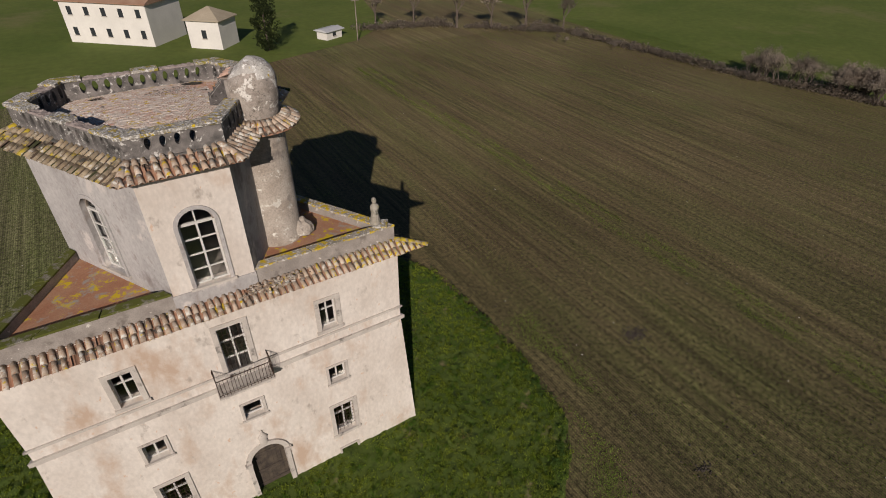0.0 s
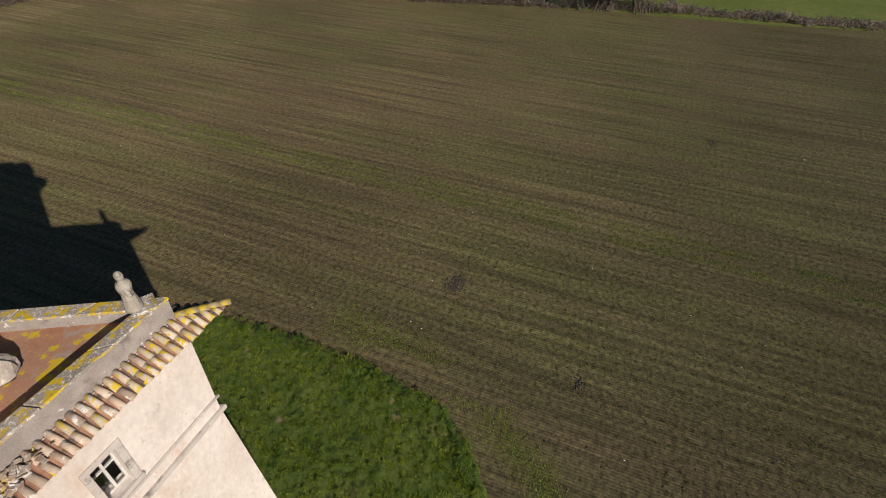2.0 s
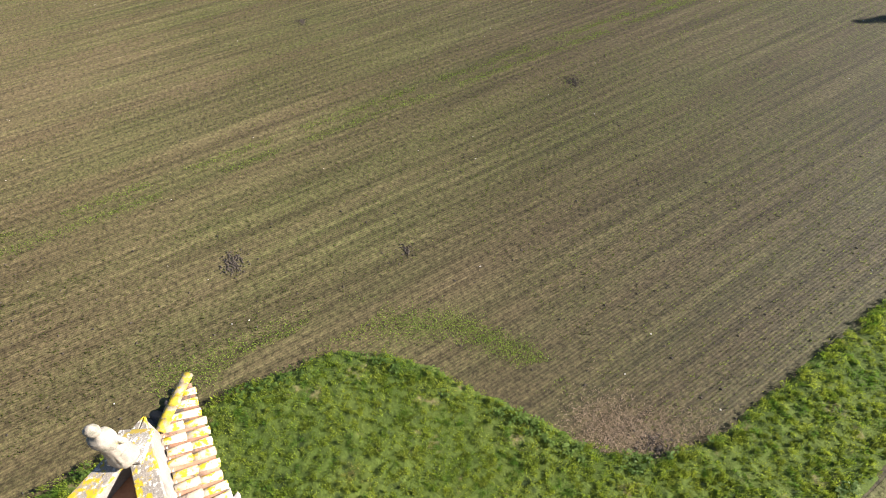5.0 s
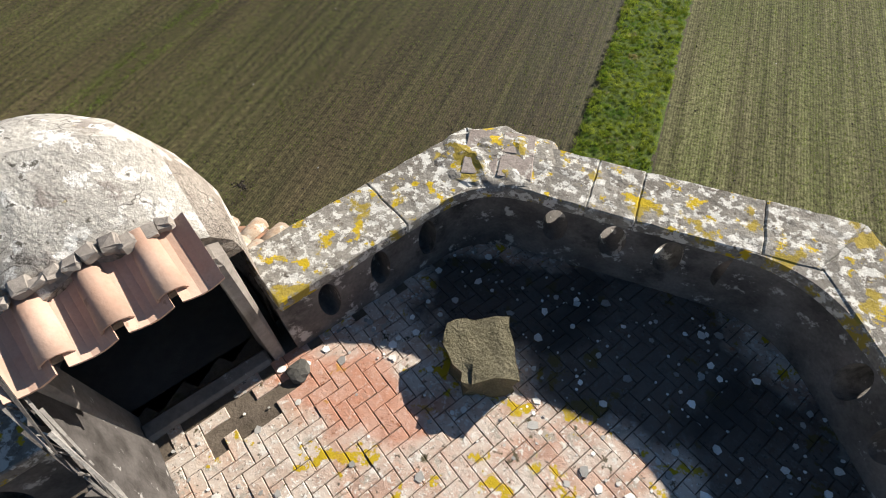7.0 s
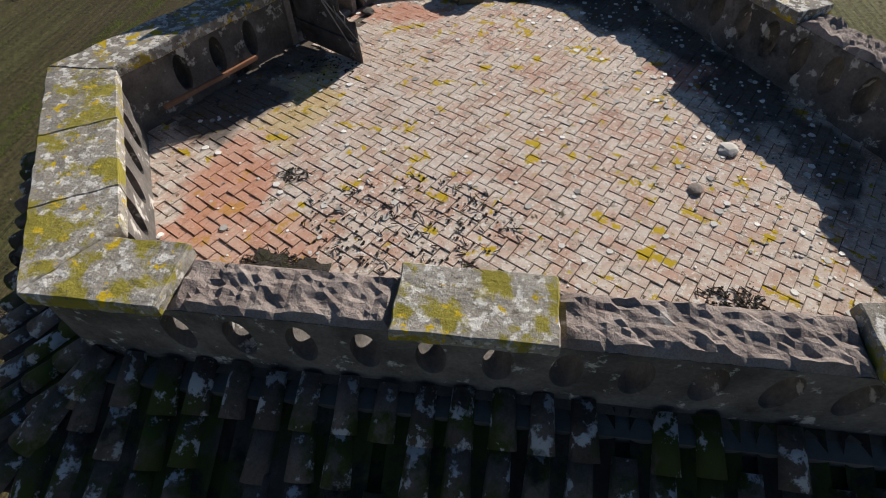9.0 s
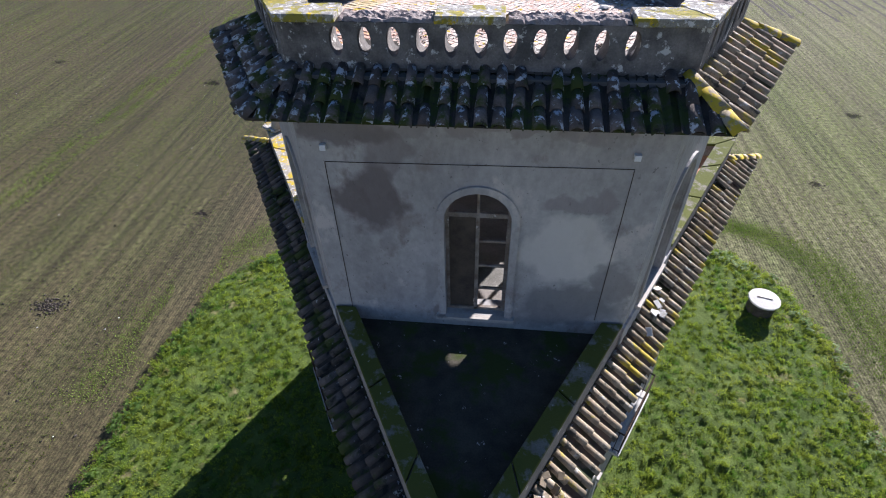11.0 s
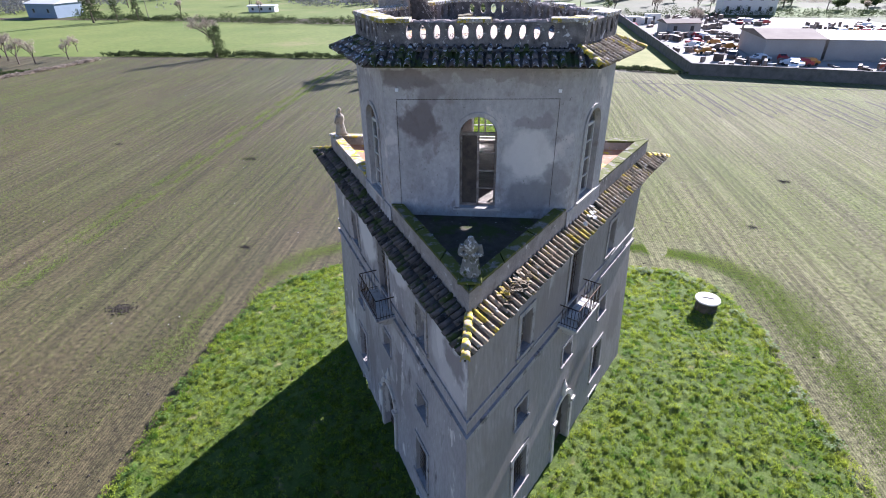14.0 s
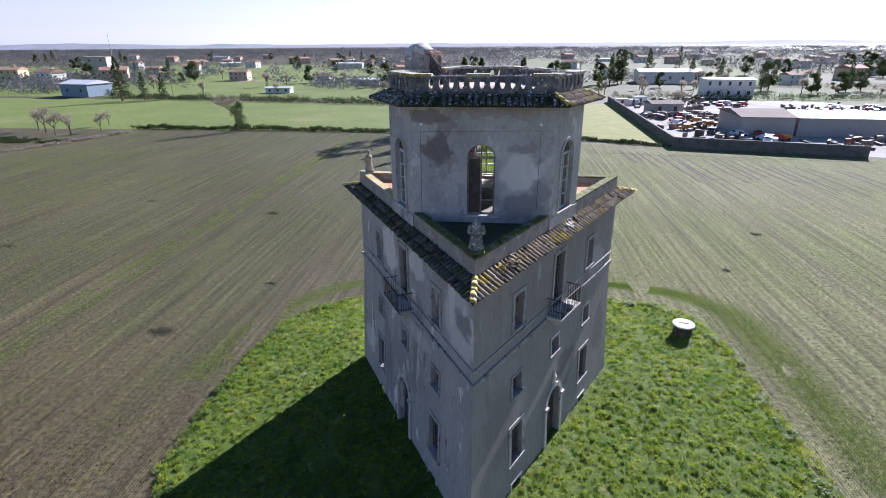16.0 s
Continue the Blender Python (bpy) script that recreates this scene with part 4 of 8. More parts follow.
def tracks():
    """Old wheel ruts pressed into the east field near the yard wall."""
    bm = bmesh.new()
    rnd = random.Random(2)
    lines = [((18.7, 78.2), (42, 75.6)), ((42, 75.6), (66, 72.8))]
    for x, y0, y1 in ((24.4, 69, 80), (27.3, 66, 80), (30.8, 56, 77), (33.1, 57, 77), (37.6, 56, 73), (40.4, 58, 74), (47, 50, 69), (51, 50, 68), (44, 55, 70), (56, 50, 66)):
        lines += [((x, y1), (x + 0.8, y0)), ((x + 1.7, y1 - 1), (x + 2.4, y0 + 2))]
    for a, b in lines:
        a, b = Vector((*a, 0.03)), Vector((*b, 0.03))
        d = (b - a)
        side = Vector((-d.y, d.x, 0)).normalized() * 0.26
        n = 14
        row = []
        for i in range(n + 1):
            p = a + d * (i / n) + Vector((0.25 * noise.noise((i * 0.6, a.x, a.y)), 0, 0))
            w = 0.5 + 0.6 * rnd.random()
            row.append((bm.verts.new(p - side * w), bm.verts.new(p + side * w)))
        for p, q in zip(row, row[1:]):
            bm.faces.new((p[0], q[0], q[1], p[1]))
    bmesh.ops.recalc_face_normals(bm, faces=bm.faces[:])
    return structure("track", bm, DIRT, "dark wheel ruts in the sprouting field")


seedlings(150000)
shoots(560000)
tracks()
clods("clods", 5200, DIRT, "dark clods of earth on the tilled field", 0.03, 0.09, 5, [(-24.3, 6.6, 0.9, 240), (-27.9, 35.7, 0.8, 150), (29.6, 32.7, 0.6, 90), (-52, 22, 0.8, 90), (-47, 40, 0.7, 80), (22.5, 22.0, 0.5, 60), (-19.5, 15.5, 0.5, 50), (38, 20, 0.6, 60), (-3.5, 18.6, 0.8, 160), (34, 12, 0.7, 60)])
clods("stones", 420, CONC, "pale stones lying on the tilled field", 0.02, 0.06, 6, [(-20.1, 5.3, 0.05, 3), (-19.8, 6.1, 0.05, 2)])
turf()
tufts(32000)
tussocks(5000)
weeds(700)
dry_stalks(5200)


# ---- the tower ----
tower = thing("tower", "three-sided abandoned plaster tower with a six-sided belvedere", "tower")
D_TOP, D_BASE, Z_STR = 4.34, 4.66, 8.0
Z_DECK = 12.72


def face_d(z):
    return D_TOP if z >= Z_STR else D_TOP + (D_BASE - D_TOP) * (Z_STR - z) / Z_STR


def fbox(bm, F, u0, u1, z0, z1, o0, o1, depth=face_d):
    """A box on a facade: o0 and o1 are its back and front, out from the wall's face."""
    v = [bm.verts.new(F @ Vector((u, depth(z) + o, z))) for z in (z0, z1) for u, o in ((u0, o0), (u1, o0), (u1, o1), (u0, o1))]
    for f in ((3, 2, 1, 0), (4, 5, 6, 7), (0, 1, 5, 4), (1, 2, 6, 5), (2, 3, 7, 6), (3, 0, 4, 7)):
        bm.faces.new([v[i] for i in f])


def fpart(name, F, boxes, material, parent, label="", depth=face_d):
    bm = bmesh.new()
    for b in boxes:
        fbox(bm, F, *b, depth=depth)
    bmesh.ops.recalc_face_normals(bm, faces=bm.faces[:])
    return part(name, bm, material, parent, label)


def surround(u0, u1, z0, z1, w, proud=0.05):
    """Four flat bars round an opening."""
    return [(u0 - w, u0, z0, z1, 0.003, proud), (u1, u1 + w, z0, z1, 0.003, proud), (u0 - w, u1 + w, z1, z1 + w, 0.003, proud), (u0 - w - 0.04, u1 + w + 0.04, z0 - w * 0.8, z0, 0.003, proud + 0.05)]


def facade(side):
    F = facing(SIDES[side])
    rnd = random.Random(SIDES[side])
    holes, vents = [], []
    for s in (-4.0, 4.0):
        holes += [(s - 0.38, s + 0.38, 8.87, 10.45, ""), (s - 0.42, s + 0.42, 5.45, 6.45, ""), (s - 0.52, s + 0.52, 1.75, 3.75, "")]
        vents.append((s - 0.45, s + 0.45, 0.12, 0.5, ""))
    mid = [(-0.5, 0.5, 8.1, 10.94, ""), (-0.42, 0.42, 5.5, 6.4, "arch" if side != "BC" else "")]
    door = (-0.8, 0.8, 0.05, 3.4, "arch")
    bm = bmesh.new()
    wall_panel(bm, F, lambda d: S3 * d, face_d, 0.0, 12.4, 0.5, holes + vents + mid + [door])
    part("wall", bm, {"BC": PLASTER, "AC": PLASTER_AC, "AB": PLASTER_AB}[side], tower, "cream plaster wall with flaking stained patches" if side == "BC" else "stained plaster wall with patched render, greyed in colour for shade")
    # string courses and plinth
    for z0, z1, o in ((7.78, 7.98, 0.10), (8.48, 8.58, 0.06)):
        bm = bmesh.new()
        d0, d1 = D_TOP - 0.02, D_TOP + o
        band(bm, F, d0, d1, z0, z1, S3 * d0, S3 * d1)
        band(bm, F, d0, d1 - 0.04, z0 - 0.06, z0 - 0.003, S3 * d0, S3 * (d1 - 0.04))
        part("string_course", bm, TRIM if side == "BC" else TRIM_SHADE, tower)
    bm = bmesh.new()
    band(bm, F, 4.5, 4.74, -0.05, 0.12, S3 * 4.5, S3 * 4.74)
    part("plinth", bm, CONC, tower, "low pale kerb at the wall's foot")
    for k, (u0, u1, z0, z1, _) in enumerate(holes + mid):
        tall, small = z1 - z0 > 2.2, z1 - z0 < 1.1
        w = 0.12 if small else 0.2
        win = fpart("window", F, surround(u0, u1, z0, z1, w) if not tall else surround(u0, u1, z0, z1, w)[:3], TRIM if side == "BC" else TRIM_SHADE, tower, "moulded stone window surround" if not small else "plain stone window surround")
        iw = 0.06
        timber = [(u0, u0 + iw, z0, z1, -0.30, -0.24), (u1 - iw, u1, z0, z1, -0.30, -0.24), (u0 + iw, u1 - iw, z1 - iw, z1, -0.30, -0.24), (u0 + iw, u1 - iw, z0, z0 + iw, -0.30, -0.24)]
        uc = (u0 + u1) / 2
        timber.append((uc - 0.035, uc + 0.035, z0 + iw, z1 - iw, -0.295, -0.23))
        bars = [z0 + (z1 - z0) * f for f in ((0.62,) if not tall else (0.36, 0.68))]
        for zb in bars:
                timber += [(u0 + iw, uc - 0.035, zb - 0.03, zb + 0.03, -0.295, -0.235), (uc + 0.035, u1 - iw, zb - 0.03, zb + 0.03, -0.295, -0.235)]
        # greyer timber off the sunny side, its shade carried by the colour
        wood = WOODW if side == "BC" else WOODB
        if not small:
            fpart("casement", F, timber, wood, win, "peeling timber frame with broken panes")
        else:
            fpart("casement", F, timber[:5] if rnd.random() < 0.7 else timber[:4], wood, win, "weathered timber frame with missing panes")
        # panes that are still there
        edges = [z0 + iw] + bars + [z1 - iw]
        for a, b in zip(edges, edges[1:]):
            for c, d in ((u0 + iw, uc - 0.035), (uc + 0.035, u1 - iw)):
                if rnd.random() < (0.45 if side == "BC" else 0.12):
                    pane = fpart("pane", F, [(c, d, a + 0.03, b - 0.03, -0.272, -0.266)], GLASS, win, "dusty glass pane")
                    pane.visible_shadow = False
        if z1 < 4 or tall:
            bm = bmesh.new()
            n = 5
            for i in range(1, n):
                u = u0 + (u1 - u0) * i / n
                rod(bm, F @ Vector((u, face_d(z0) - 0.12, z0)), F @ Vector((u, face_d(z1) - 0.12, z1)), 0.012, 5)
            m = int((z1 - z0) / 0.22)
            for i in range(1, m):
                z = z0 + (z1 - z0) * i / m
                if not tall or z > z0 + 1.3:
                    rod(bm, F @ Vector((u0, face_d(z) - 0.12, z)), F @ Vector((u1, face_d(z) - 0.12, z)), 0.010, 5)
            part("grille", bm, IRON, win, "rusty iron lattice grille")
    for u0, u1, z0, z1, _ in vents:
        v = fpart("vent", F, surround(u0, u1, z0, z1, 0.1, 0.06), TRIM, tower, "low cellar vent with a pale stone frame")
        for f in (0.2, 0.4, 0.6, 0.8):
            fpart("bar", F, [(u0 + (u1 - u0) * f - 0.012, u0 + (u1 - u0) * f + 0.012, z0, z1, -0.14, -0.115)], IRON, v)
    # portal
    portal = fpart("portal", F, [(-1.1, 1.1, -0.02, 0.046, 0.003, 0.45)], CONC, tower, "arched stone doorway with a carved keystone and step")
    for sg in (-1, 1):
        lo, hi = sorted((sg * 0.8, sg * 1.02))
        fpart("jamb", F, [(lo, hi, 0.05, 2.546, 0.003, 0.10)], TRIM, portal)
        lo, hi = sorted((sg * 0.78, sg * 1.1))
        fpart("impost", F, [(lo, hi, 2.55, 2.70, 0.003, 0.20)], TRIM, portal)
    bm = bmesh.new()
    n = 14
    for i in range(n):
        a, b = math.pi * i / n, math.pi * (i + 1) / n
        v = [bm.verts.new(F @ Vector((r * math.cos(t), face_d(2.7 + r * math.sin(t)) + o, 2.62 + r * math.sin(t)))) for t in (a, b) for r, o in ((0.79, 0.0), (1.03, 0.0), (1.03, 0.1), (0.79, 0.1))]
        for f in ((0, 1, 5, 4), (1, 2, 6, 5), (2, 3, 7, 6), (3, 0, 4, 7)):
            bm.faces.new([v[j] for j in f])
    bmesh.ops.remove_doubles(bm, verts=bm.verts[:], dist=0.002)
    bmesh.ops.recalc_face_normals(bm, faces=bm.faces[:])
    part("archivolt", bm, TRIM, portal)
    bm = bmesh.new()
    lathe(bm, [(0.0, 3.35), (0.13, 3.38), (0.22, 3.6), (0.18, 3.85), (0.24, 4.02), (0.12, 4.2), (0.05, 4.35), (0.07, 4.42), (0.0, 4.5)], 10)
    bmesh.ops.transform(bm, matrix=F @ Matrix.Translation((0, face_d(3.8) + 0.02, 0)) @ Matrix.Diagonal((1, 0.55, 1, 1)), verts=bm.verts)
    part("keystone", bm, TRIM, portal, "carved stone keystone ornament")
    leaf = fpart("door", F, [(-0.8, 0.8, 0.06, 3.38, -0.40, -0.365)], DOORW, tower, "dark weathered plank door under the arch")
    for i in range(8):
        if not (side == "AC" and i == 2):
            fpart("plank", F, [(-0.8 + 0.2 * i + 0.004, -0.6 + 0.2 * i - 0.004, 0.06, 3.38, -0.362, -0.31)], DOORW, leaf)
    for z in (0.3, 1.3, 2.5):
        fpart("rail", F, [(-0.8, 0.8, z, z + 0.14, -0.308, -0.28)], DOORW, leaf)
    # balcony
    balcony = fpart("balcony", F, [(-1.15, 1.15, 7.99, 8.07, 0.0, 0.80), (-1.1, 1.1, 7.90, 8.03, 0.0, 0.72)], CONC if side == "AC" else TRIM, tower, "shallow stone balcony with rusty iron railing")
    for u in (-0.85, 0.85):
        fpart("bracket", F, [(u - 0.08, u + 0.08, 7.62, 7.897, 0.105, 0.5)], TRIM, balcony)
    d0 = D_TOP
    bm = bmesh.new()
    for z in (9.0, 8.18):
        path = [(-1.1, d0, z), (-1.1, d0 + 0.75, z), (1.1, d0 + 0.75, z), (1.1, d0, z)]
        for a, b in zip(path, path[1:]):
            rod(bm, F @ Vector(a), F @ Vector(b), 0.022 if z > 8.5 else 0.014, 6)
    part("rail", bm, IRON, balcony, "bent rusty iron handrail")
    bm = bmesh.new()
    rod(bm, (0, 0, 0), (0, 0, 0.93), 0.011, 5)
    first = part("bar", bm, IRON, balcony)
    spots = [(-1.1 + 2.2 * i / 16, 0.75) for i in range(17)] + [(s * 1.1, 0.12 * j) for s in (-1, 1) for j in range(1, 6)]
    first.matrix_basis = Matrix.Translation(F @ Vector((spots[0][0], d0 + spots[0][1], 8.07)))
    for u, o in spots[1:]:
        lean = rnd.uniform(-2, 2)
        shared("bar", first.data, balcony, Matrix.Translation(F @ Vector((u, d0 + o, 8.07))) @ pose(0, 0, 0, lean, rnd.uniform(-2, 2), 0))


for side in SIDES:
    facade(side)

# floors inside and the deck that closes the shaft
for z0, z1, d, m, nm, lab in ((4.6, 4.8, 4.3, ROOM, "floor_slab", "bare storey floor"), (7.4, 7.6, 3.9, ROOM, "floor_slab", "bare storey floor"), (12.2, Z_DECK - 0.004, 4.27, MOSSY, "deck", "mossy roof deck under the belvedere")):
    bm = bmesh.new()
    prism(bm, [(2 * d * math.cos(radians(a)), 2 * d * math.sin(radians(a))) for a in CORNERS.values()][::-1], z0, z1)
    bmesh.ops.recalc_face_normals(bm, faces=bm.faces[:])
    part(nm, bm, m, tower, lab)

# ---- roof tiles ----
TL = 0.46


def cover_mesh(name, material, r0=0.098, r1=0.078, length=TL, th=0.016, seg=5):
    """A barrel cover tile; its wide end at y = length, downhill."""
    bm = bmesh.new()
    rings = []
    for y, r in ((0.0, r1), (length, r0)):
        for q in (r, r - th):
            rings.append([bm.verts.new((q * math.cos(math.pi * k / seg), y, q * 0.9 * math.sin(math.pi * k / seg))) for k in range(seg + 1)])
    for k in range(seg):
        bm.faces.new((rings[0][k], rings[0][k + 1], rings[2][k + 1], rings[2][k])).smooth = True
        bm.faces.new((rings[1][k + 1], rings[1][k], rings[3][k], rings[3][k + 1])).smooth = True
        for a, b in ((0, 1), (2, 3)):
            bm.faces.new((rings[a][k], rings[b][k], rings[b][k + 1], rings[a][k + 1]))
    bmesh.ops.recalc_face_normals(bm, faces=bm.faces[:])
    me = bpy.data.meshes.new(name)
    bm.to_mesh(me)
    bm.free()
    me.materials.append(material)
    return me


def slope_pose(phi, u, d, z, drop):
    """Right-handed axes on a roof slope: y downhill, z off the slope. drop: the slope's fall per metre."""
    c, s = math.cos(radians(phi)), math.sin(radians(phi))
    right, out = Vector((-s, c, 0)), Vector((c, s, 0))
    down = (out - Vector((0, 0, drop))).normalized()
    up = (-right).cross(down)
    m = Matrix((-right, down, up)).transposed().to_4x4()
    m.translation = right * u + out * d + Vector((0, 0, z))
    return m


def eave(name, label, phi, d0, z0, d1, z1, half, cover, pan, under=0.10, skip=None, hip=True, seed=1, objects=True, broken=0.03, tip=None):
    """A tiled skirt roof along one side, from d0, z0 at the wall to d1, z1 at the edge; half(d): its half width there."""
    rnd = random.Random(seed)
    F = facing(phi)
    drop = (z0 - z1) / (d1 - d0)
    bm = bmesh.new()
    segs = [(-1, 1)] if not skip else [(-1, -skip), (skip, 1)]
    for a, b in segs:
        def lim(d, e):
            return (e if abs(e) != 1 else math.copysign(half(d), e))
        v = [bm.verts.new(F @ Vector(p)) for p in ((lim(d0, a), d0, z0 - under), (lim(d0, b), d0, z0 - under), (lim(d1, b), d1 - 0.03, z1 - under * 0.4), (lim(d1, a), d1 - 0.03, z1 - under * 0.4), (lim(d0, a), d0, z0), (lim(d0, b), d0, z0), (lim(d1, b), d1 - 0.03, z1), (lim(d1, a), d1 - 0.03, z1))]
        for f in ((0, 1, 2, 3), (7, 6, 5, 4), (3, 2, 6, 7), (1, 0, 4, 5), (2, 1, 5, 6), (0, 3, 7, 4)):
            bm.faces.new([v[i] for i in f])
    bmesh.ops.recalc_face_normals(bm, faces=bm.faces[:])
    roof = part(name, bm, pan, tower, label)
    pitch = 0.262
    count = int(half(d1) * 2 / pitch)
    start = -(count - 1) * pitch / 2
    pans = bmesh.new()
    run = math.hypot(d1 - d0, z0 - z1)

    def first_d(u):
        lo, hi = d0, d1
        if half(d0) >= abs(u):
            return d0
        for _ in range(20):
            mid = (lo + hi) / 2
            lo, hi = (lo, mid) if half(mid) >= abs(u) else (mid, hi)
        return hi

    for i in range(count):
        u = start + i * pitch
        if skip and abs(u) < skip + 0.05:
            continue
        ds = first_d(u)
        length = (d1 - ds) / (d1 - d0) * run
        # the pan between two covers
        up = u + pitch / 2
        dp = first_d(min(abs(up), half(d1)) * (1 if up > 0 else -1))
        lp = (d1 - dp) / (d1 - d0) * run
        m = slope_pose(phi, up, dp, z0 - (dp - d0) * drop, drop)
        if lp > 0.12 and (not skip or abs(up) > skip):
            sub = bmesh.new()
            k = 4
            rows = [[sub.verts.new((-0.085 + 0.17 * j / k, y, 0.055 - 0.045 * math.sin(math.pi * j / k))) for j in range(k + 1)] for y in (0.0, lp + 0.03)]
            for j in range(k):
                sub.faces.new((rows[0][j], rows[0][j + 1], rows[1][j + 1], rows[1][j]))
            merge(pans, sub, m)
        n = max(1, round(length / 0.40))
        if length < 0.12:
            continue
        for j in range(n):
            if rnd.random() < broken:
                continue
            y = length - (j + 1) * (length / n) - (0.02 if j else 0.0)
            l = length / n + 0.05
            tm = slope_pose(phi, u, ds, z0 - (ds - d0) * drop, drop) @ Matrix.Translation((rnd.uniform(-0.012, 0.012), y + rnd.uniform(-0.02, 0.03), 0.035 + 0.018 * j + rnd.uniform(-0.004, 0.006))) @ pose(0, 0, 0, -2.5, rnd.uniform(-4, 4), rnd.uniform(-3, 3)) @ Matrix.Diagonal((rnd.uniform(0.92, 1.06), l / TL, 1, 1))
            if objects:
                yellow = tip and rnd.random() < max(0.0, min(0.9, (u * tip - 3.0) / 4.0))
                shared("roof_tile", C_YEL if yellow else cover, roof, tm)
            else:
                sub = bmesh.new()
                sub.from_mesh(cover)
                merge(pans, sub, tm)
    part("pan_tiles", pans, pan, roof, kind="stuff")
    return roof


def hip_tiles(roof, a, b, cover, n, lift=0.07):
    """Ridge tiles down a mitre from a to b."""
    a, b = Vector(a), Vector(b)
    down = (b - a).normalized()
    side = down.cross(Vector((0, 0, 1))).normalized()
    up = side.cross(down)
    base = Matrix((side, down, up)).transposed().to_4x4()
    rnd = random.Random(n)
    for i in range(n):
        p = a + (b - a) * (i / n)
        m = base.copy()
        m.translation = p + Vector((0, 0, lift + 0.012 * (i % 2)))
        shared("hip_tile", cover, roof, m @ pose(0, 0, 0, -3, rnd.uniform(-4, 4), rnd.uniform(-3, 3)) @ Matrix.Diagonal((1.35, ((b - a).length / n + 0.05) / TL, 1.15, 1)))


C_PALE = cover_mesh("roof_tile_pale", TILE)
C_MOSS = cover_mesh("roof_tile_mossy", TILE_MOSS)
C_SHADE = cover_mesh("roof_tile_dark", TILE_MOSS_SHADE)
C_DULL = cover_mesh("roof_tile_dull", TILE_DULL, 0.084, 0.068)
C_HIP = cover_mesh("hip_tile", TILE_HIP)
C_YEL = cover_mesh("roof_tile_yellow", TILE_YEL)
C_NEW = cover_mesh("canopy_tile", TILE_NEW)
E_IN, E_OUT, EZ_IN, EZ_OUT = 4.28, 5.0, 12.40, 12.08
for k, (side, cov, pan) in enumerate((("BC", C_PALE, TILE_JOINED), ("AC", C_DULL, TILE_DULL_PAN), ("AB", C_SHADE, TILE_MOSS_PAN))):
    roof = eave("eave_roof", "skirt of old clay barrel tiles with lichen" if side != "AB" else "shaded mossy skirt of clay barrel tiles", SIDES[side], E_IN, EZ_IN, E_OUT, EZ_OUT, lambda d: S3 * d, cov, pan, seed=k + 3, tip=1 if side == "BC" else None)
    corner = {"BC": "B", "AC": "A", "AB": "C"}[side]
    a = radians(CORNERS["A" if side == "AC" else "B" if side == "BC" else "C"])
    hip_tiles(roof, (2 * E_IN * math.cos(a), 2 * E_IN * math.sin(a), EZ_IN), (2 * E_OUT * math.cos(a), 2 * E_OUT * math.sin(a), EZ_OUT), C_HIP, 5)



def shards(n, phi, u0, u1, seed, label, material):
    """A heap of broken tile pieces lying on the lower eave."""
    rnd = random.Random(seed)
    bm = bmesh.new()
    for _ in range(n):
        u, d = rnd.gauss((u0 + u1) / 2, (u1 - u0) * 0.3), rnd.uniform(4.4, 4.85)
        z = EZ_IN - (d - E_IN) * (EZ_IN - EZ_OUT) / (E_OUT - E_IN) + 0.13 + rnd.uniform(0, 0.05)
        c = facing(phi) @ Vector((u, d, z))
        soft_box(bm, (-0.09, -0.06, -0.01), (rnd.uniform(0.03, 0.12), rnd.uniform(0.03, 0.08), 0.01), Matrix.Translation(c) @ pose(0, 0, 0, rnd.uniform(-30, 30), rnd.uniform(-30, 30), rnd.uniform(0, 360)), 0.004)
    return tagged(part("rubble", bm, material), label, "rubble", kind="stuff")


shards(36, 330, -6.2, -4.9, 1, "broken roof tile shards lying on the eave", TILE_DULL)
shards(8, 330, -0.2, 0.5, 2, "pale broken slabs lying on the eave", CONC)
shards(70, 90, 1.2, 3.2, 3, "broken roof tile shards lying on the eave", TILE)
stick = bmesh.new()
F = facing(90)
rod(stick, F @ Vector((0.6, 4.75, 12.36)), F @ Vector((2.2, 4.62, 12.44)), 0.022, 6)
tagged(part("stick", stick, WOODB), "thin weathered stick lying on the eave tiles", "stick")
F = facing(330)
pallet = thing("pallet", "pale weathered slatted pallet lying on the balcony floor", "pallet")
for u in (-0.55, -0.1, 0.35):
    bm = bmesh.new()
    soft_box(bm, (u, 4.44, 8.075), (u + 0.09, 4.98, 8.16), F, 0.008, 0.004)
    part("bearer", bm, WOODB, pallet)
for k in range(5):
    bm = bmesh.new()
    soft_box(bm, (-0.62 + 0.02 * (k % 2), 4.44 + 0.112 * k, 8.163), (0.46 - 0.03 * (k % 3), 4.53 + 0.112 * k, 8.19), F, 0.006, 0.005)
    part("slat", bm, WOODW, pallet)

# cornice under the eave
for side, phi in SIDES.items():
    bm = bmesh.new()
    F = facing(phi)
    band(bm, F, D_TOP - 0.02, D_TOP + 0.22, 12.02, 12.17, S3 * (D_TOP - 0.02), S3 * (D_TOP + 0.22))
    band(bm, F, D_TOP - 0.02, D_TOP + 0.12, 11.90, 12.017, S3 * (D_TOP - 0.02), S3 * (D_TOP + 0.12))
    part("cornice", bm, TRIM if side == "BC" else TRIM_SHADE, tower)

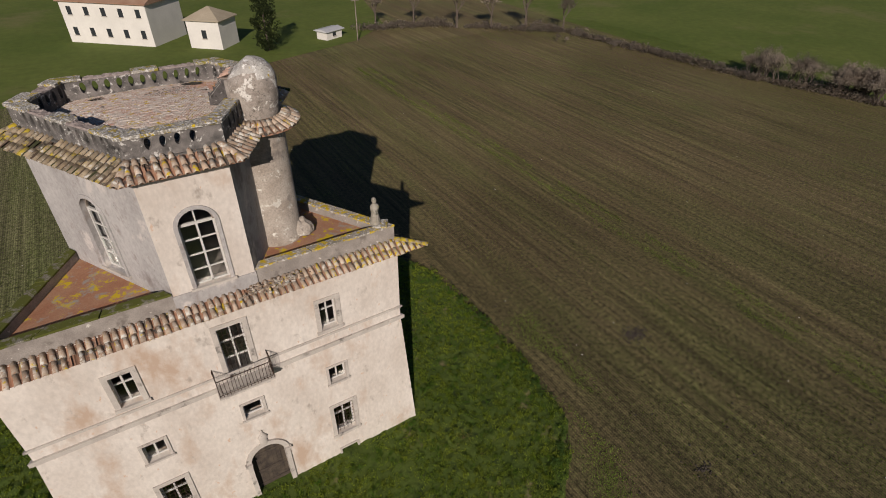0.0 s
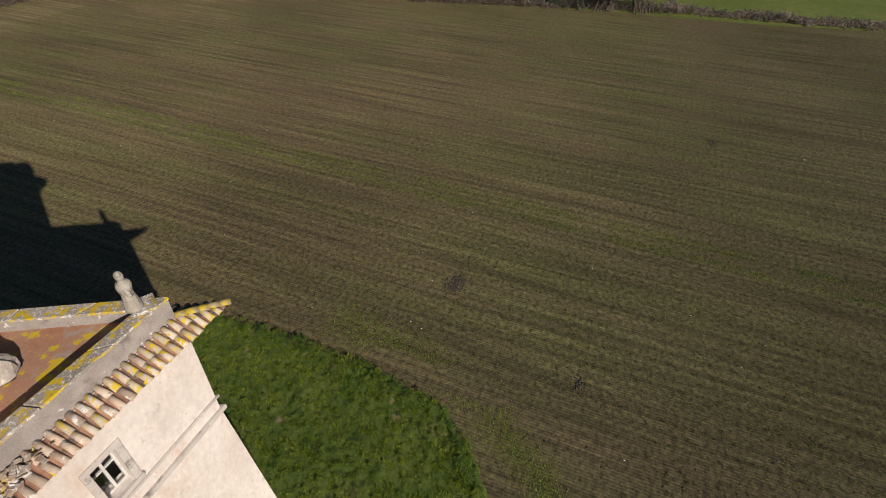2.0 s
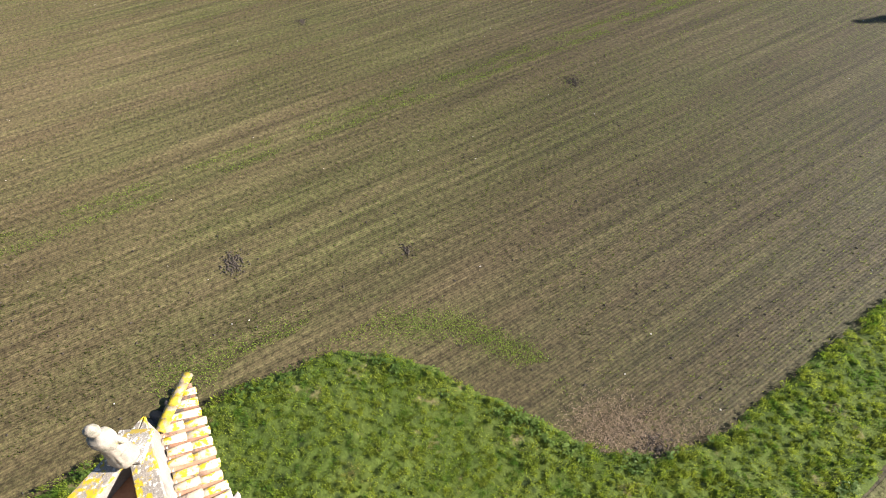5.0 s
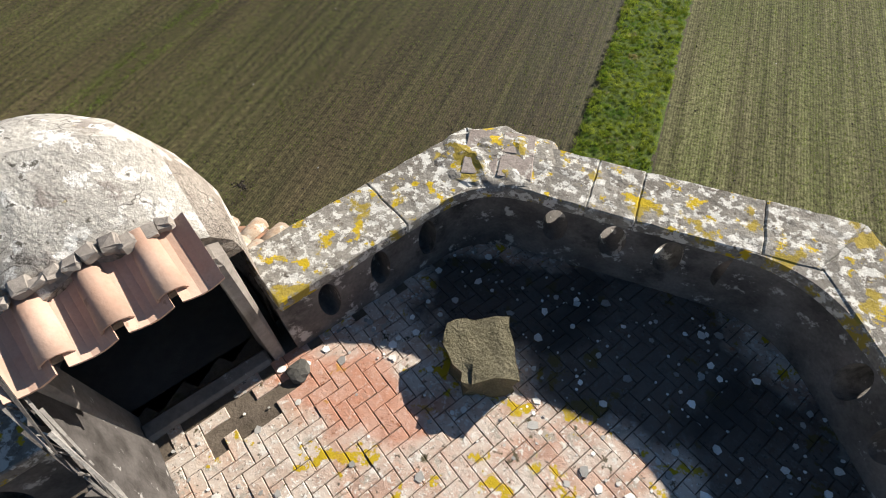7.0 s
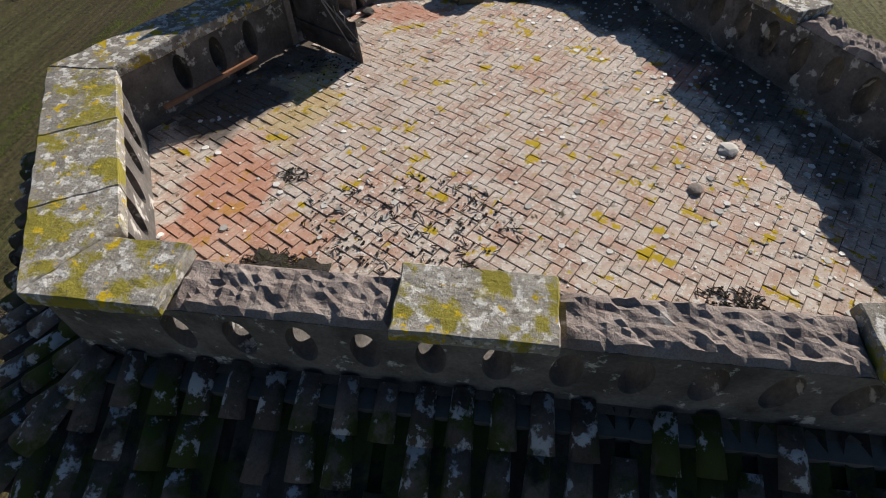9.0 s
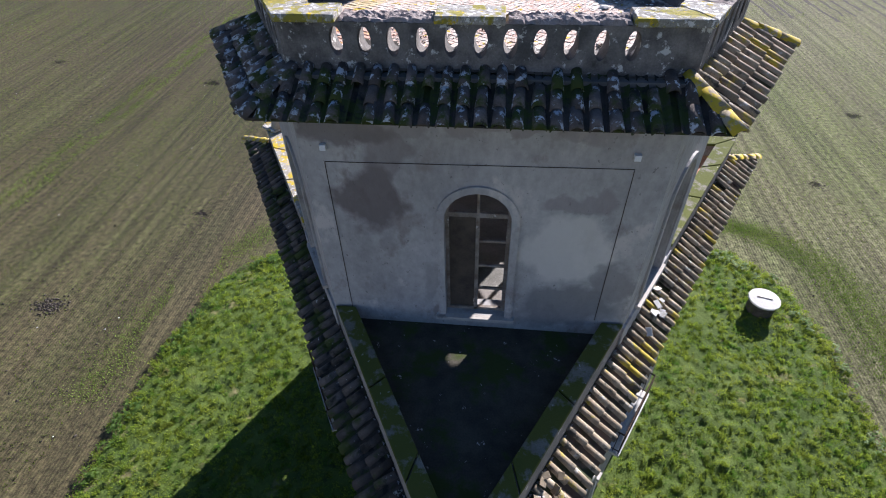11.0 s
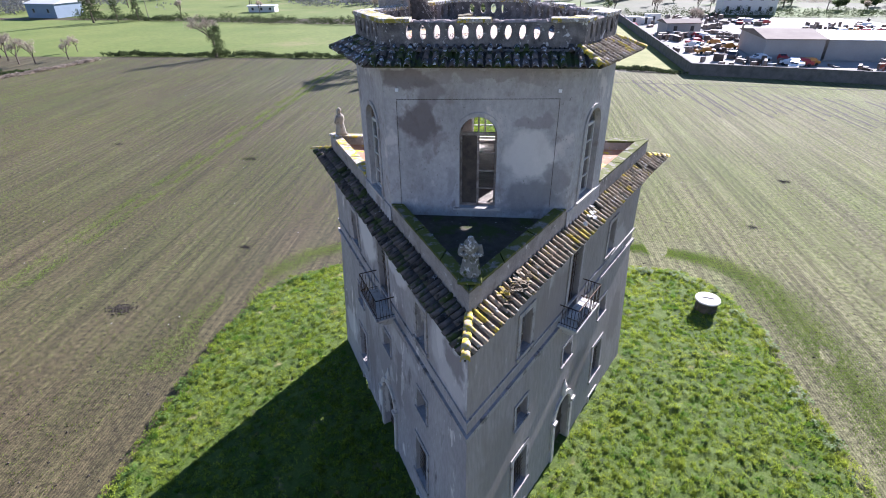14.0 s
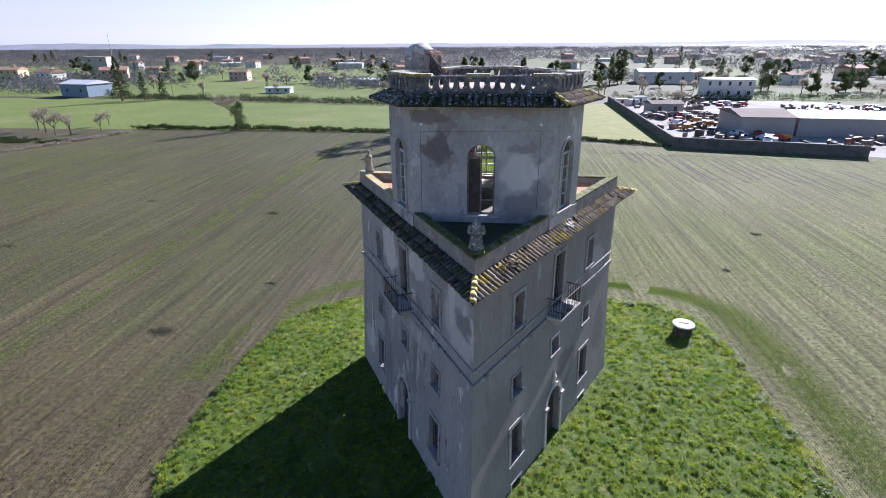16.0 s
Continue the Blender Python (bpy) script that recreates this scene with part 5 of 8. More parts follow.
# ---- corner terraces ----
for corner, phi in CORNERS.items():
    a = radians(phi)
    out, right = Vector((math.cos(a), math.sin(a), 0)), Vector((-math.sin(a), math.cos(a), 0))

    def plan(d, s):
        p = out * d + right * s
        return (p.x, p.y)
    # terrace floor: triangle from the belvedere's face to the point
    bm = bmesh.new()
    prism(bm, [plan(3.35, -(8.58 - 3.35) / S3), plan(3.35, (8.58 - 3.35) / S3), plan(8.5, 0)], Z_DECK, Z_DECK + 0.03)
    bmesh.ops.recalc_face_normals(bm, faces=bm.faces[:])
    part("terrace_floor", bm, MOSSY if corner == "A" else TERRA, tower, "dark mossy terrace floor" if corner == "A" else "reddish terrace floor with lichen")
    for sgn in (-1, 1):
        # parapet along one edge of the point
        bm = bmesh.new()
        r, t = 8.58, 0.36
        inner = r - 2 * t
        lo = 3.42
        pts = [plan(lo, sgn * (r - lo) / S3), plan(r, 0), plan(inner, 0), plan(lo, sgn * (inner - lo) / S3)]
        prism(bm, pts, 12.3, 13.08)
        bmesh.ops.recalc_face_normals(bm, faces=bm.faces[:])
        wall = part("parapet", bm, PARAPET_LOW, tower, "low weathered parapet wall")
        bm = bmesh.new()
        r2, i2 = (r + 0.01, inner - 0.02) if corner == "A" else (r + 0.06, inner - 0.06)
        cuts = [0.0, 0.3, 0.62, 1.0]
        for c0, c1 in zip(cuts, cuts[1:]):
            def edge(rr, f):
                d = rr + (lo - rr) * f
                return plan(d, sgn * (rr - d) / S3)
            sub = bmesh.new()
            gap = 0.004
            prism(sub, [edge(r2, c0 + gap), edge(r2, c1 - gap), edge(i2, c1 - gap), edge(i2, c0 + gap)], 13.083, 13.17)
            bmesh.ops.recalc_face_normals(sub, faces=sub.faces[:])
            bmesh.ops.bevel(sub, geom=sub.edges[:], offset=0.012, segments=1, affect="EDGES")
            part("coping", sub, CAP_YEL if corner == "B" else CAP_MOSS, wall, "mossy parapet coping" if corner == "A" else "lichen-covered coping slab")
        bm.free()
    if corner != "C":
        bm = bmesh.new()
        m = Matrix.Translation(out * 8.02) @ pose(0, 0, 0, 0, 0, phi)
        soft_box(bm, (-0.34, -0.32, 13.175), (0.30, 0.32, 13.27), m, 0.02)
        part("pedestal", bm, CAP_MOSS if corner == "A" else CAP, tower, "worn statue pedestal")


def statue(label, height, headless, at, turn):
    """A weathered standing stone figure on a corner, one plain mesh."""
    bm = bmesh.new()
    prof = [(0.0, 0.0), (0.27, 0.0), (0.29, 0.08), (0.25, 0.2), (0.21, 0.42), (0.19, 0.58), (0.21, 0.72), (0.24, 0.84), (0.22, 0.93), (0.12, 1.0), (0.085, 1.05)]
    if headless:
        prof = [(0.0, 0.0), (0.25, 0.0), (0.26, 0.06), (0.22, 0.22), (0.19, 0.40), (0.145, 0.56), (0.155, 0.70), (0.185, 0.82), (0.16, 0.93), (0.09, 1.0)]
    if not headless:
        prof += [(0.12, 1.10), (0.135, 1.18), (0.12, 1.26), (0.06, 1.32), (0.0, 1.33)]
    else:
        prof += [(0.07, 1.09), (0.0, 1.10)]
    lathe(bm, prof, 20)
    for sx in (-1, 1):
        rod(bm, (sx * 0.2, 0, 0.86), (sx * 0.27, 0.05, 0.62), 0.075, 8, 0.06)
        rod(bm, (sx * 0.27, 0.05, 0.62), (sx * 0.06, 0.17, 0.58), 0.062, 8, 0.05)
    for k in range(9):
        a = k * math.tau / 9 + 0.2
        rod(bm, (0.26 * math.cos(a), 0.26 * math.sin(a), 0.02), (0.17 * math.cos(a + 0.15), 0.17 * math.sin(a + 0.15), 0.6), 0.035, 6, 0.025)
    for v in bm.verts:
        v.co += Vector((noise.noise(v.co * 6), noise.noise(v.co * 6 + Vector((9, 0, 0))), 0)) * 0.03
        v.co.y *= 0.85
        v.co *= height / (1.33 if not headless else 1.10)
    for f in bm.faces:
        f.smooth = True
    bmesh.ops.recalc_face_normals(bm, faces=bm.faces[:])
    ob = part("statue", bm, STATUE_DARK if headless else STATUE)
    skin = ob.modifiers.new("skin", "REMESH")
    skin.mode, skin.voxel_size, skin.use_smooth_shade = "VOXEL", 0.022, True
    ob.matrix_basis = pose(*at, 0, 0, turn)
    return tagged(ob, label, "statue", "corner statues")


a = radians(CORNERS["B"])
statue("lichened standing stone figure on a parapet corner", 1.25, False, (7.8 * math.cos(a), 7.8 * math.sin(a), 13.27), 60)
statue("headless mossy stone figure on a parapet corner", 1.15, True, (0, -7.9, 13.27), 180)

# ---- belvedere ----
WALL_A, WALL_S = 3.40, 4.29          # outer faces towards the corners and along the sides
HALF_A, HALF_S = 2.99, 1.45
Z_FLOOR, Z_EAVE = 18.32, 17.84


def half_a(d):
    return HALF_A + (d - WALL_A) / S3


def half_s(d):
    return HALF_S + (d - WALL_S) / S3


FACES = [("A", 270, WALL_A, half_a), ("B", 150, WALL_A, half_a), ("C", 30, WALL_A, half_a), ("AB", 210, WALL_S, half_s), ("AC", 330, WALL_S, half_s), ("BC", 90, WALL_S, half_s)]


def arched_window(F, d, u0, u1, z0, z1, sound):
    """A tall arched window with a timber frame, a fanlight and crossbars; sound: the share of panes left."""
    rnd = random.Random(int(d * 100) + sound)
    flat = lambda z: d
    r, uc = (u1 - u0) / 2, (u0 + u1) / 2
    zs = z1 - r
    bm = bmesh.new()
    n = 14
    for i in range(n):
        t0, t1 = math.pi * i / n, math.pi * (i + 1) / n
        v = [bm.verts.new(F @ Vector((uc + q * math.cos(t), d + o, zs + q * math.sin(t)))) for t in (t0, t1) for q, o in ((r, 0.003), (r + 0.14, 0.003), (r + 0.14, 0.05), (r, 0.05))]
        for f in ((0, 1, 5, 4), (1, 2, 6, 5), (2, 3, 7, 6), (3, 0, 4, 7)):
            bm.faces.new([v[j] for j in f])
    for s0, s1 in ((u0 - 0.14, u0), (u1, u1 + 0.14)):
        fbox(bm, F, s0, s1, z0, zs, 0.003, 0.05, depth=flat)
    bmesh.ops.recalc_face_normals(bm, faces=bm.faces[:])
    win = part("arched_window", bm, PLASTER_UP, tower, "tall arched window with a plaster surround")
    fpart("sill", F, [(u0 - 0.2, u1 + 0.2, z0 - 0.09, z0, 0.003, 0.12)], TRIM, win, depth=flat)
    timber = [(u0, u0 + 0.07, z0, zs, -0.22, -0.15), (u1 - 0.07, u1, z0, zs, -0.22, -0.15), (u0 + 0.07, u1 - 0.07, zs - 0.05, zs + 0.05, -0.22, -0.14), (uc - 0.035, uc + 0.035, z0, zs - 0.05, -0.22, -0.15), (uc - 0.025, uc + 0.025, zs + 0.05, z1 - 0.04, -0.21, -0.16)]
    for f in (0.25, 0.5, 0.75):
        z = z0 + (zs - z0) * f
        for c, e in ((u0 + 0.07, uc - 0.035), (uc + 0.035, u1 - 0.07)):
            if sound > 1 or c > uc:
                timber.append((c, e, z - 0.025, z + 0.025, -0.21, -0.16))
    timber.append((u0 + 0.07, u1 - 0.07, z0, z0 + 0.07, -0.22, -0.15))
    fpart("casement", F, timber, WOODW if sound > 1 else WOODB, win, "broken weathered timber casement", depth=flat)
    if sound == 1:
        fpart("shutter", F, [(u0 + 0.075, uc - 0.04, z0 + 0.075, zs - 0.055, -0.205, -0.175)], DOORW, win, "closed dark brown plank shutter", depth=flat)
    bm = bmesh.new()
    for i in range(n):
        t0, t1 = math.pi * i / n, math.pi * (i + 1) / n
        v = [bm.verts.new(F @ Vector((uc + q * math.cos(t), d + o, zs + q * math.sin(t)))) for t in (t0, t1) for q, o in ((r - 0.06, -0.22), (r, -0.22), (r, -0.15), (r - 0.06, -0.15))]
        for f in ((0, 1, 5, 4), (1, 2, 6, 5), (2, 3, 7, 6), (3, 0, 4, 7)):
            bm.faces.new([v[j] for j in f])
    bmesh.ops.recalc_face_normals(bm, faces=bm.faces[:])
    part("arch_frame", bm, WOODB, win)
    for f0, f1 in ((0, 0.25), (0.25, 0.5), (0.5, 0.75), (0.75, 1.0)):
        for c, e in ((u0 + 0.07, uc - 0.035), (uc + 0.035, u1 - 0.07)):
            if rnd.random() < sound * 0.2 and (sound > 1 or c > uc):
                pane = fpart("pane", F, [(c, e, z0 + (zs - z0) * f0 + 0.03, z0 + (zs - z0) * f1 - 0.03, -0.188, -0.182)], GLASS, win, "dusty glass pane", depth=flat)
                pane.visible_shadow = False


for nm, phi, d, half in FACES:
    F = facing(phi)
    flat = lambda z, d=d: d
    holes = [] if nm in ("B",) else [(-0.62, 0.58, 13.12, 16.22, "arch")]
    bm = bmesh.new()
    wall_panel(bm, F, half, flat, Z_DECK + 0.03, 18.06, 0.45, holes)
    # sunny face keeps the cream plaster, the others the shade-toned one
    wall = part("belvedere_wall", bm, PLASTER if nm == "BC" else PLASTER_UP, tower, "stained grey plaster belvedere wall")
    if nm in ("AB", "AC", "BC"):
        bm = bmesh.new()
        band(bm, F, d - 0.02, d + 0.05, 12.4, 13.02, half(d - 0.02), half(d + 0.05))
        part("plinth", bm, PLASTER_UP, tower)
    if holes:
        arched_window(F, d, -0.62, 0.58, 13.12, 16.22, 3 if nm == "BC" else 1 if nm == "A" else 2)
    bm = bmesh.new()
    band(bm, F, d - 0.02, d + 0.14, 17.62, 17.74, half(d - 0.02), half(d + 0.14))
    part("cornice", bm, PLASTER_UP, tower)

# room inside


def hexagon(da, ds):
    """Plan of the six-sided form whose faces lie at da (towards the corners) and ds (along the sides)."""
    pts = []
    order = [(270, da), (330, ds), (30, da), (90, ds), (150, da), (210, ds)]
    for (p, d), (q, e) in zip(order, order[1:] + order[:1]):
        a, b = radians(p), radians(q)
        det = math.cos(a) * math.sin(b) - math.sin(a) * math.cos(b)
        pts.append(((d * math.sin(b) - e * math.sin(a)) / det, (e * math.cos(a) - d * math.cos(b)) / det))
    return pts


for z0, z1, inset, m, nm, lab in ((Z_DECK + 0.03, 12.98, 0.46, DUSTY, "room_floor", "dusty belvedere room floor"), (17.45, 17.75, 0.46, ROOM, "ceiling", "plaster ceiling of the belvedere"), (17.76, 18.20, 0.02, CONC_D, "roof_slab", "thick roof slab under the terrace")):
    bm = bmesh.new()
    prism(bm, hexagon(WALL_A - inset, WALL_S - inset), z0, z1)
    bmesh.ops.recalc_face_normals(bm, faces=bm.faces[:])
    part(nm, bm, m, tower, lab)

# cables and lamps on the wall towards the front corner
F = facing(270)
bm = bmesh.new()
for a, b in (((-2.62, 13.0), (-2.60, 16.72)), ((-2.60, 16.72), (2.42, 16.80)), ((2.42, 16.80), (2.40, 13.2))):
    rod(bm, F @ Vector((a[0], WALL_A + 0.012, a[1])), F @ Vector((b[0], WALL_A + 0.012, b[1])), 0.006, 5)
part("cable", bm, IRON, tower, "thin dark cable clipped to the wall")
for u, z in ((-2.56, 17.03), (2.40, 17.05)):
    lamp = fpart("floodlight", F, [(u - 0.05, u + 0.05, z - 0.05, z + 0.05, 0.02, 0.10)], LAMPW, tower, "small white floodlight box", depth=lambda z: WALL_A)
    fpart("bracket", F, [(u - 0.015, u + 0.015, z - 0.02, z + 0.02, 0.0, 0.018)], IRON, lamp, depth=lambda z: WALL_A)


# upper skirt roof
EO = 0.72
for k, (nm, phi, d, half) in enumerate(FACES):
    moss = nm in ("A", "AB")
    eave("upper_eave_roof", "mossy broken skirt of clay barrel tiles, toned dark for shade" if moss else "sunlit skirt of clay barrel tiles with lichen", phi, d - 0.22, 18.20, d + EO, Z_EAVE, half, C_MOSS if moss else C_DULL if nm in ("AC", "C") else C_PALE, TILE_MOSS_PAN if moss else TILE_DULL_PAN if nm in ("AC", "C") else TILE_JOINED, seed=k + 20, skip=1.25 if nm == "B" else None, broken=0.06)
up_in, up_out = hexagon(WALL_A - 0.22, WALL_S - 0.22), hexagon(WALL_A + EO, WALL_S + EO)
hips = bmesh.new()
box(hips, (-0.02, -0.02, 18.0), (0.02, 0.02, 18.02))
hip_root = part("hip_ridge", hips, TILE_HIP, tower, "lichened ridge tiles on the hips")
for p, q in zip(up_in, up_out):
    hip_tiles(hip_root, (*p, 18.20), (*q, Z_EAVE), C_HIP if q[0] > 2 and q[1] < 0 else C_MOSS if q[1] < 0 else C_PALE, 3)

# ---- roof terrace ----
PI_A, PI_S, PO_A, PO_S = 2.78, 3.68, 3.18, 4.18       # parapet: inner and outer faces
Z_CAP = 19.02
floor_plan = hexagon(PI_A + 0.2, PI_S + 0.16)


def floor_z(x, y):
    """The terrace is laid to a fall: highest in the middle, lowest to the east."""
    return Z_FLOOR + 0.045 - 0.010 * (x * x + y * y) - 0.008 * x


bm = bmesh.new()
bed = {}
for i in range(-34, 35):
    for j in range(-34, 35):
        bed[i, j] = bm.verts.new((i * 0.13, j * 0.13, max(18.206, floor_z(i * 0.13, j * 0.13) - 0.012)))
slab_plan = hexagon(PO_A + 0.1, PO_S - 0.02)
for i in range(-34, 34):
    for j in range(-34, 34):
        if inside((i + 0.5) * 0.13, (j + 0.5) * 0.13, slab_plan):
            bm.faces.new((bed[i, j], bed[i + 1, j], bed[i + 1, j + 1], bed[i, j + 1])).smooth = True
for v in [v for v in bm.verts if not v.link_faces]:
    bm.verts.remove(v)
terrace = part("terrace_floor", bm, MORTAR, tower, "herringbone brick roof terrace with lichen")


def oval_holes(nm):
    if nm == "A":
        return [(-2.16 + 0.42 * i - 0.1, -2.16 + 0.42 * i + 0.1, 18.42, 18.84, "oval") for i in range(11)]
    if nm == "C":
        return [(-2.0 + 0.405 * i - 0.1, -2.0 + 0.405 * i + 0.1, 18.42, 18.84, "oval") for i in range(11)]
    if nm == "B":
        return [(u - 0.085, u + 0.085, 18.42, 18.84, "oval") for u in (-2.1, -1.65, -1.2, 1.0, 1.45, 1.9)]
    if nm == "BC":
        return [(u - 0.1, u + 0.1, 18.47, 18.85, "oval") for u in (-0.66, -0.23, 0.19, 0.64)]
    return [(-0.82 + 0.41 * i - 0.1, -0.82 + 0.41 * i + 0.1, 18.42, 18.84, "oval") for i in range(5)]


POUT = {270: PO_A, 330: PO_S, 30: 3.27, 90: PO_S, 150: 3.42, 210: PO_S}
PIN = {270: PI_A, 330: PI_S, 30: 2.88, 90: 3.77, 150: 3.0, 210: PI_S}


def ring_of(dist):
    """As hexagon(), with a distance for each face."""
    order = [270, 330, 30, 90, 150, 210]
    pts = []
    for p, q in zip(order, order[1:] + order[:1]):
        a, b = radians(p), radians(q)
        d, e = dist[p], dist[q]
        det = math.cos(a) * math.sin(b) - math.sin(a) * math.cos(b)
        pts.append(Vector(((d * math.sin(b) - e * math.sin(a)) / det, (e * math.cos(a) - d * math.cos(b)) / det)))
    return pts


RING = ring_of(POUT)
for nm, phi, wall_d, _ in FACES:
    do, di = POUT[phi], PIN[phi]
    i = [270, 330, 30, 90, 150, 210].index(phi)
    right = Vector((-math.sin(radians(phi)), math.cos(radians(phi))))
    ends = sorted((RING[i - 1].dot(right), RING[i].dot(right)))

    def half_p(d, ends=ends, do=do):
        return (-ends[0] + (d - do) / S3, ends[1] + (d - do) / S3)
    spans = [half_p]
    if nm == "B":
        spans = [lambda d: (half_p(d)[0], -0.84), lambda d: (-0.46, half_p(d)[1])]
    for k, h in enumerate(spans):
        bm = bmesh.new()
        holes = [q for q in oval_holes(nm) if nm != "B" or (q[0] > 0) == (k == 1)]
        wall_panel(bm, facing(phi), h, lambda z, do=do: do, 18.10, 18.90, do - di, holes)
        wall = part("parapet", bm, PARAPET, tower, "weathered terrace parapet pierced with oval openings")
    F = facing(phi)
    # coping slabs: stretches of the face's width that are still covered, others show the rubble core
    cover = {"A": [(-9, -2.12), (-0.71, 0.27), (2.0, 9)], "B": [(-9, -1.9), (-1.9, -0.86), (0.5, 1.6), (1.6, 9)], "C": [(-9, -1.75), (-0.6, 0.3), (1.6, 9)], "AB": [(-9, -0.4), (-0.4, 0.5), (0.5, 9)], "AC": [(-9, -0.6), (0.3, 9)], "BC": [(-9, -0.75), (-0.75, 0.1), (0.1, 0.45), (0.45, 9)]}[nm]
    for a, b in cover:
        o1, o0 = do + 0.06, di - 0.05
        def lim(e, d):
            return max(-half_p(d)[0], min(half_p(d)[1], e))
        g, drop = 0.001, 0.006 * math.sin(a * 37.0 + phi)
        sub = bmesh.new()
        v = []
        for z in (18.903, Z_CAP + drop):
            for e, d in ((a, o0), (b, o0), (b, o1), (a, o1)):
                u = lim(e, d)
                u += g if e == a else -g
                v.append(sub.verts.new(F @ Vector((u, d, z))))
        for f in ((3, 2, 1, 0), (4, 5, 6, 7), (0, 1, 5, 4), (1, 2, 6, 5), (2, 3, 7, 6), (3, 0, 4, 7)):
            sub.faces.new([v[j] for j in f])
        bmesh.ops.recalc_face_normals(sub, faces=sub.faces[:])
        bmesh.ops.bevel(sub, geom=sub.edges[:], offset=0.010, segments=1, affect="EDGES")
        bmesh.ops.subdivide_edges(sub, edges=[e for e in sub.edges if e.calc_length() > 0.08], cuts=7, use_grid_fill=True)
        for q in sub.verts:
            q.co += Vector((noise.noise(q.co * 9), noise.noise(q.co * 9 + Vector((3, 1, 0))), 0.9 * noise.noise(q.co * 9 + Vector((0, 5, 2))))) * 0.012
        part("coping", sub, CAP_LICHEN if nm in ("A", "AB") else CAP, wall, "lichen-crusted stone coping slab")
    spans = [(b, c) for (a, b), (c, e) in zip(cover, cover[1:]) if c - b > 0.1 and not (nm == "B" and b < 0 < c)]
    for b, c in spans:
        sub = bmesh.new()
        nx, ny = max(4, int((c - b) / 0.045)), 10
        grid = {}
        for i in range(nx + 1):
            for j in range(ny + 1):
                u, d = b + (c - b) * i / nx, di + (do - di) * j / ny
                edge = i in (0, nx) or j in (0, ny)
                z = 18.905 + (0.02 * noise.noise((u * 19, d * 19, phi)) if edge else 0.045 + 0.045 * noise.noise((u * 6, d * 6, phi)) + 0.035 * noise.noise((u * 17, d * 17, phi)))
                grid[i, j] = sub.verts.new(F @ Vector((u, d, z)))
        for i in range(nx):
            for j in range(ny):
                sub.faces.new((grid[i, j], grid[i + 1, j], grid[i + 1, j + 1], grid[i, j + 1]))
        bmesh.ops.recalc_face_normals(sub, faces=sub.faces[:])
        part("rubble_top", sub, RUBBLE, wall, "broken rubble top where the coping is missing")

# the parapet's inner corners towards the north are rounded off
def inner_corner(p, q, cut):
    """Plan of the filling between two inner faces: their corner and a hollow curve across it."""
    (pa, pd), (qa, qd) = p, q
    a, b = radians(pa), radians(qa)
    det = math.cos(a) * math.sin(b) - math.sin(a) * math.cos(b)
    c = Vector(((pd * math.sin(b) - qd * math.sin(a)) / det, (qd * math.cos(a) - pd * math.cos(b)) / det))
    e0, e1 = c + Vector((math.sin(a), -math.cos(a))) * cut, c + Vector((-math.sin(b), math.cos(b))) * cut
    curve = []
    for i in range(9):
        t = i / 8
        curve.append(e0 * (1 - t) ** 2 + c * 2 * t * (1 - t) + e1 * t * t)
    return [tuple(c)] + [tuple(v) for v in curve]


for p, q, cut in (((30, 2.88), (90, 3.77), 0.52), ((90, 3.77), (150, 3.0), 0.38)):
    bm = bmesh.new()
    prism(bm, inner_corner(p, q, cut), 18.15, 18.902)
    bmesh.ops.recalc_face_normals(bm, faces=bm.faces[:])
    wall = part("parapet_corner", bm, PARAPET, tower, "rounded inner corner of the parapet")
    bm = bmesh.new()
    prism(bm, inner_corner((p[0], p[1] - 0.046), (q[0], q[1] - 0.046), cut), 18.904, Z_CAP - 0.004)
    bmesh.ops.recalc_face_normals(bm, faces=bm.faces[:])
    part("coping", bm, CAP, wall, "lichen-crusted stone coping slab")

# old floor tiles bedded in mortar on the broken north-west corner of the coping
bm = bmesh.new()
bmesh.ops.create_icosphere(bm, subdivisions=4, radius=0.5)
for v in bm.verts:
    v.co = Vector((v.co.x * 1.0, v.co.y * 0.72, max(0.0, v.co.z) * 0.15))
    v.co += Vector((noise.noise(v.co * 5), noise.noise(v.co * 5 + Vector((4, 0, 0))), 0.35 * noise.noise(v.co * 9))) * 0.07
bmesh.ops.transform(bm, matrix=pose(-1.22, 3.99, Z_CAP - 0.03, 0, 0, 20), verts=bm.verts)
repair = part("mortar_patch", bm, CAP, tower, "crumbled mortar patch on the parapet corner")
for i, j, w, d in ((0, 0, 0.262, 0.232), (1, 0, 0.264, 0.236), (0, 1, 0.266, 0.234), (1, 1, 0.258, 0.238)):
    bm = bmesh.new()
    soft_box(bm, (-w / 2, -d / 2, -0.02), (w / 2, d / 2, 0.018), pose(-1.31 + 0.27 * i - 0.05 * j, 3.86 + 0.24 * j + 0.05 * i, Z_CAP + 0.012 + 0.004 * j, 2 - 3 * j, 2 * i - 1, 12), 0.006, 0.006)
    part("tile", bm, PATCH_TILE, repair, "broken pinkish floor tile")

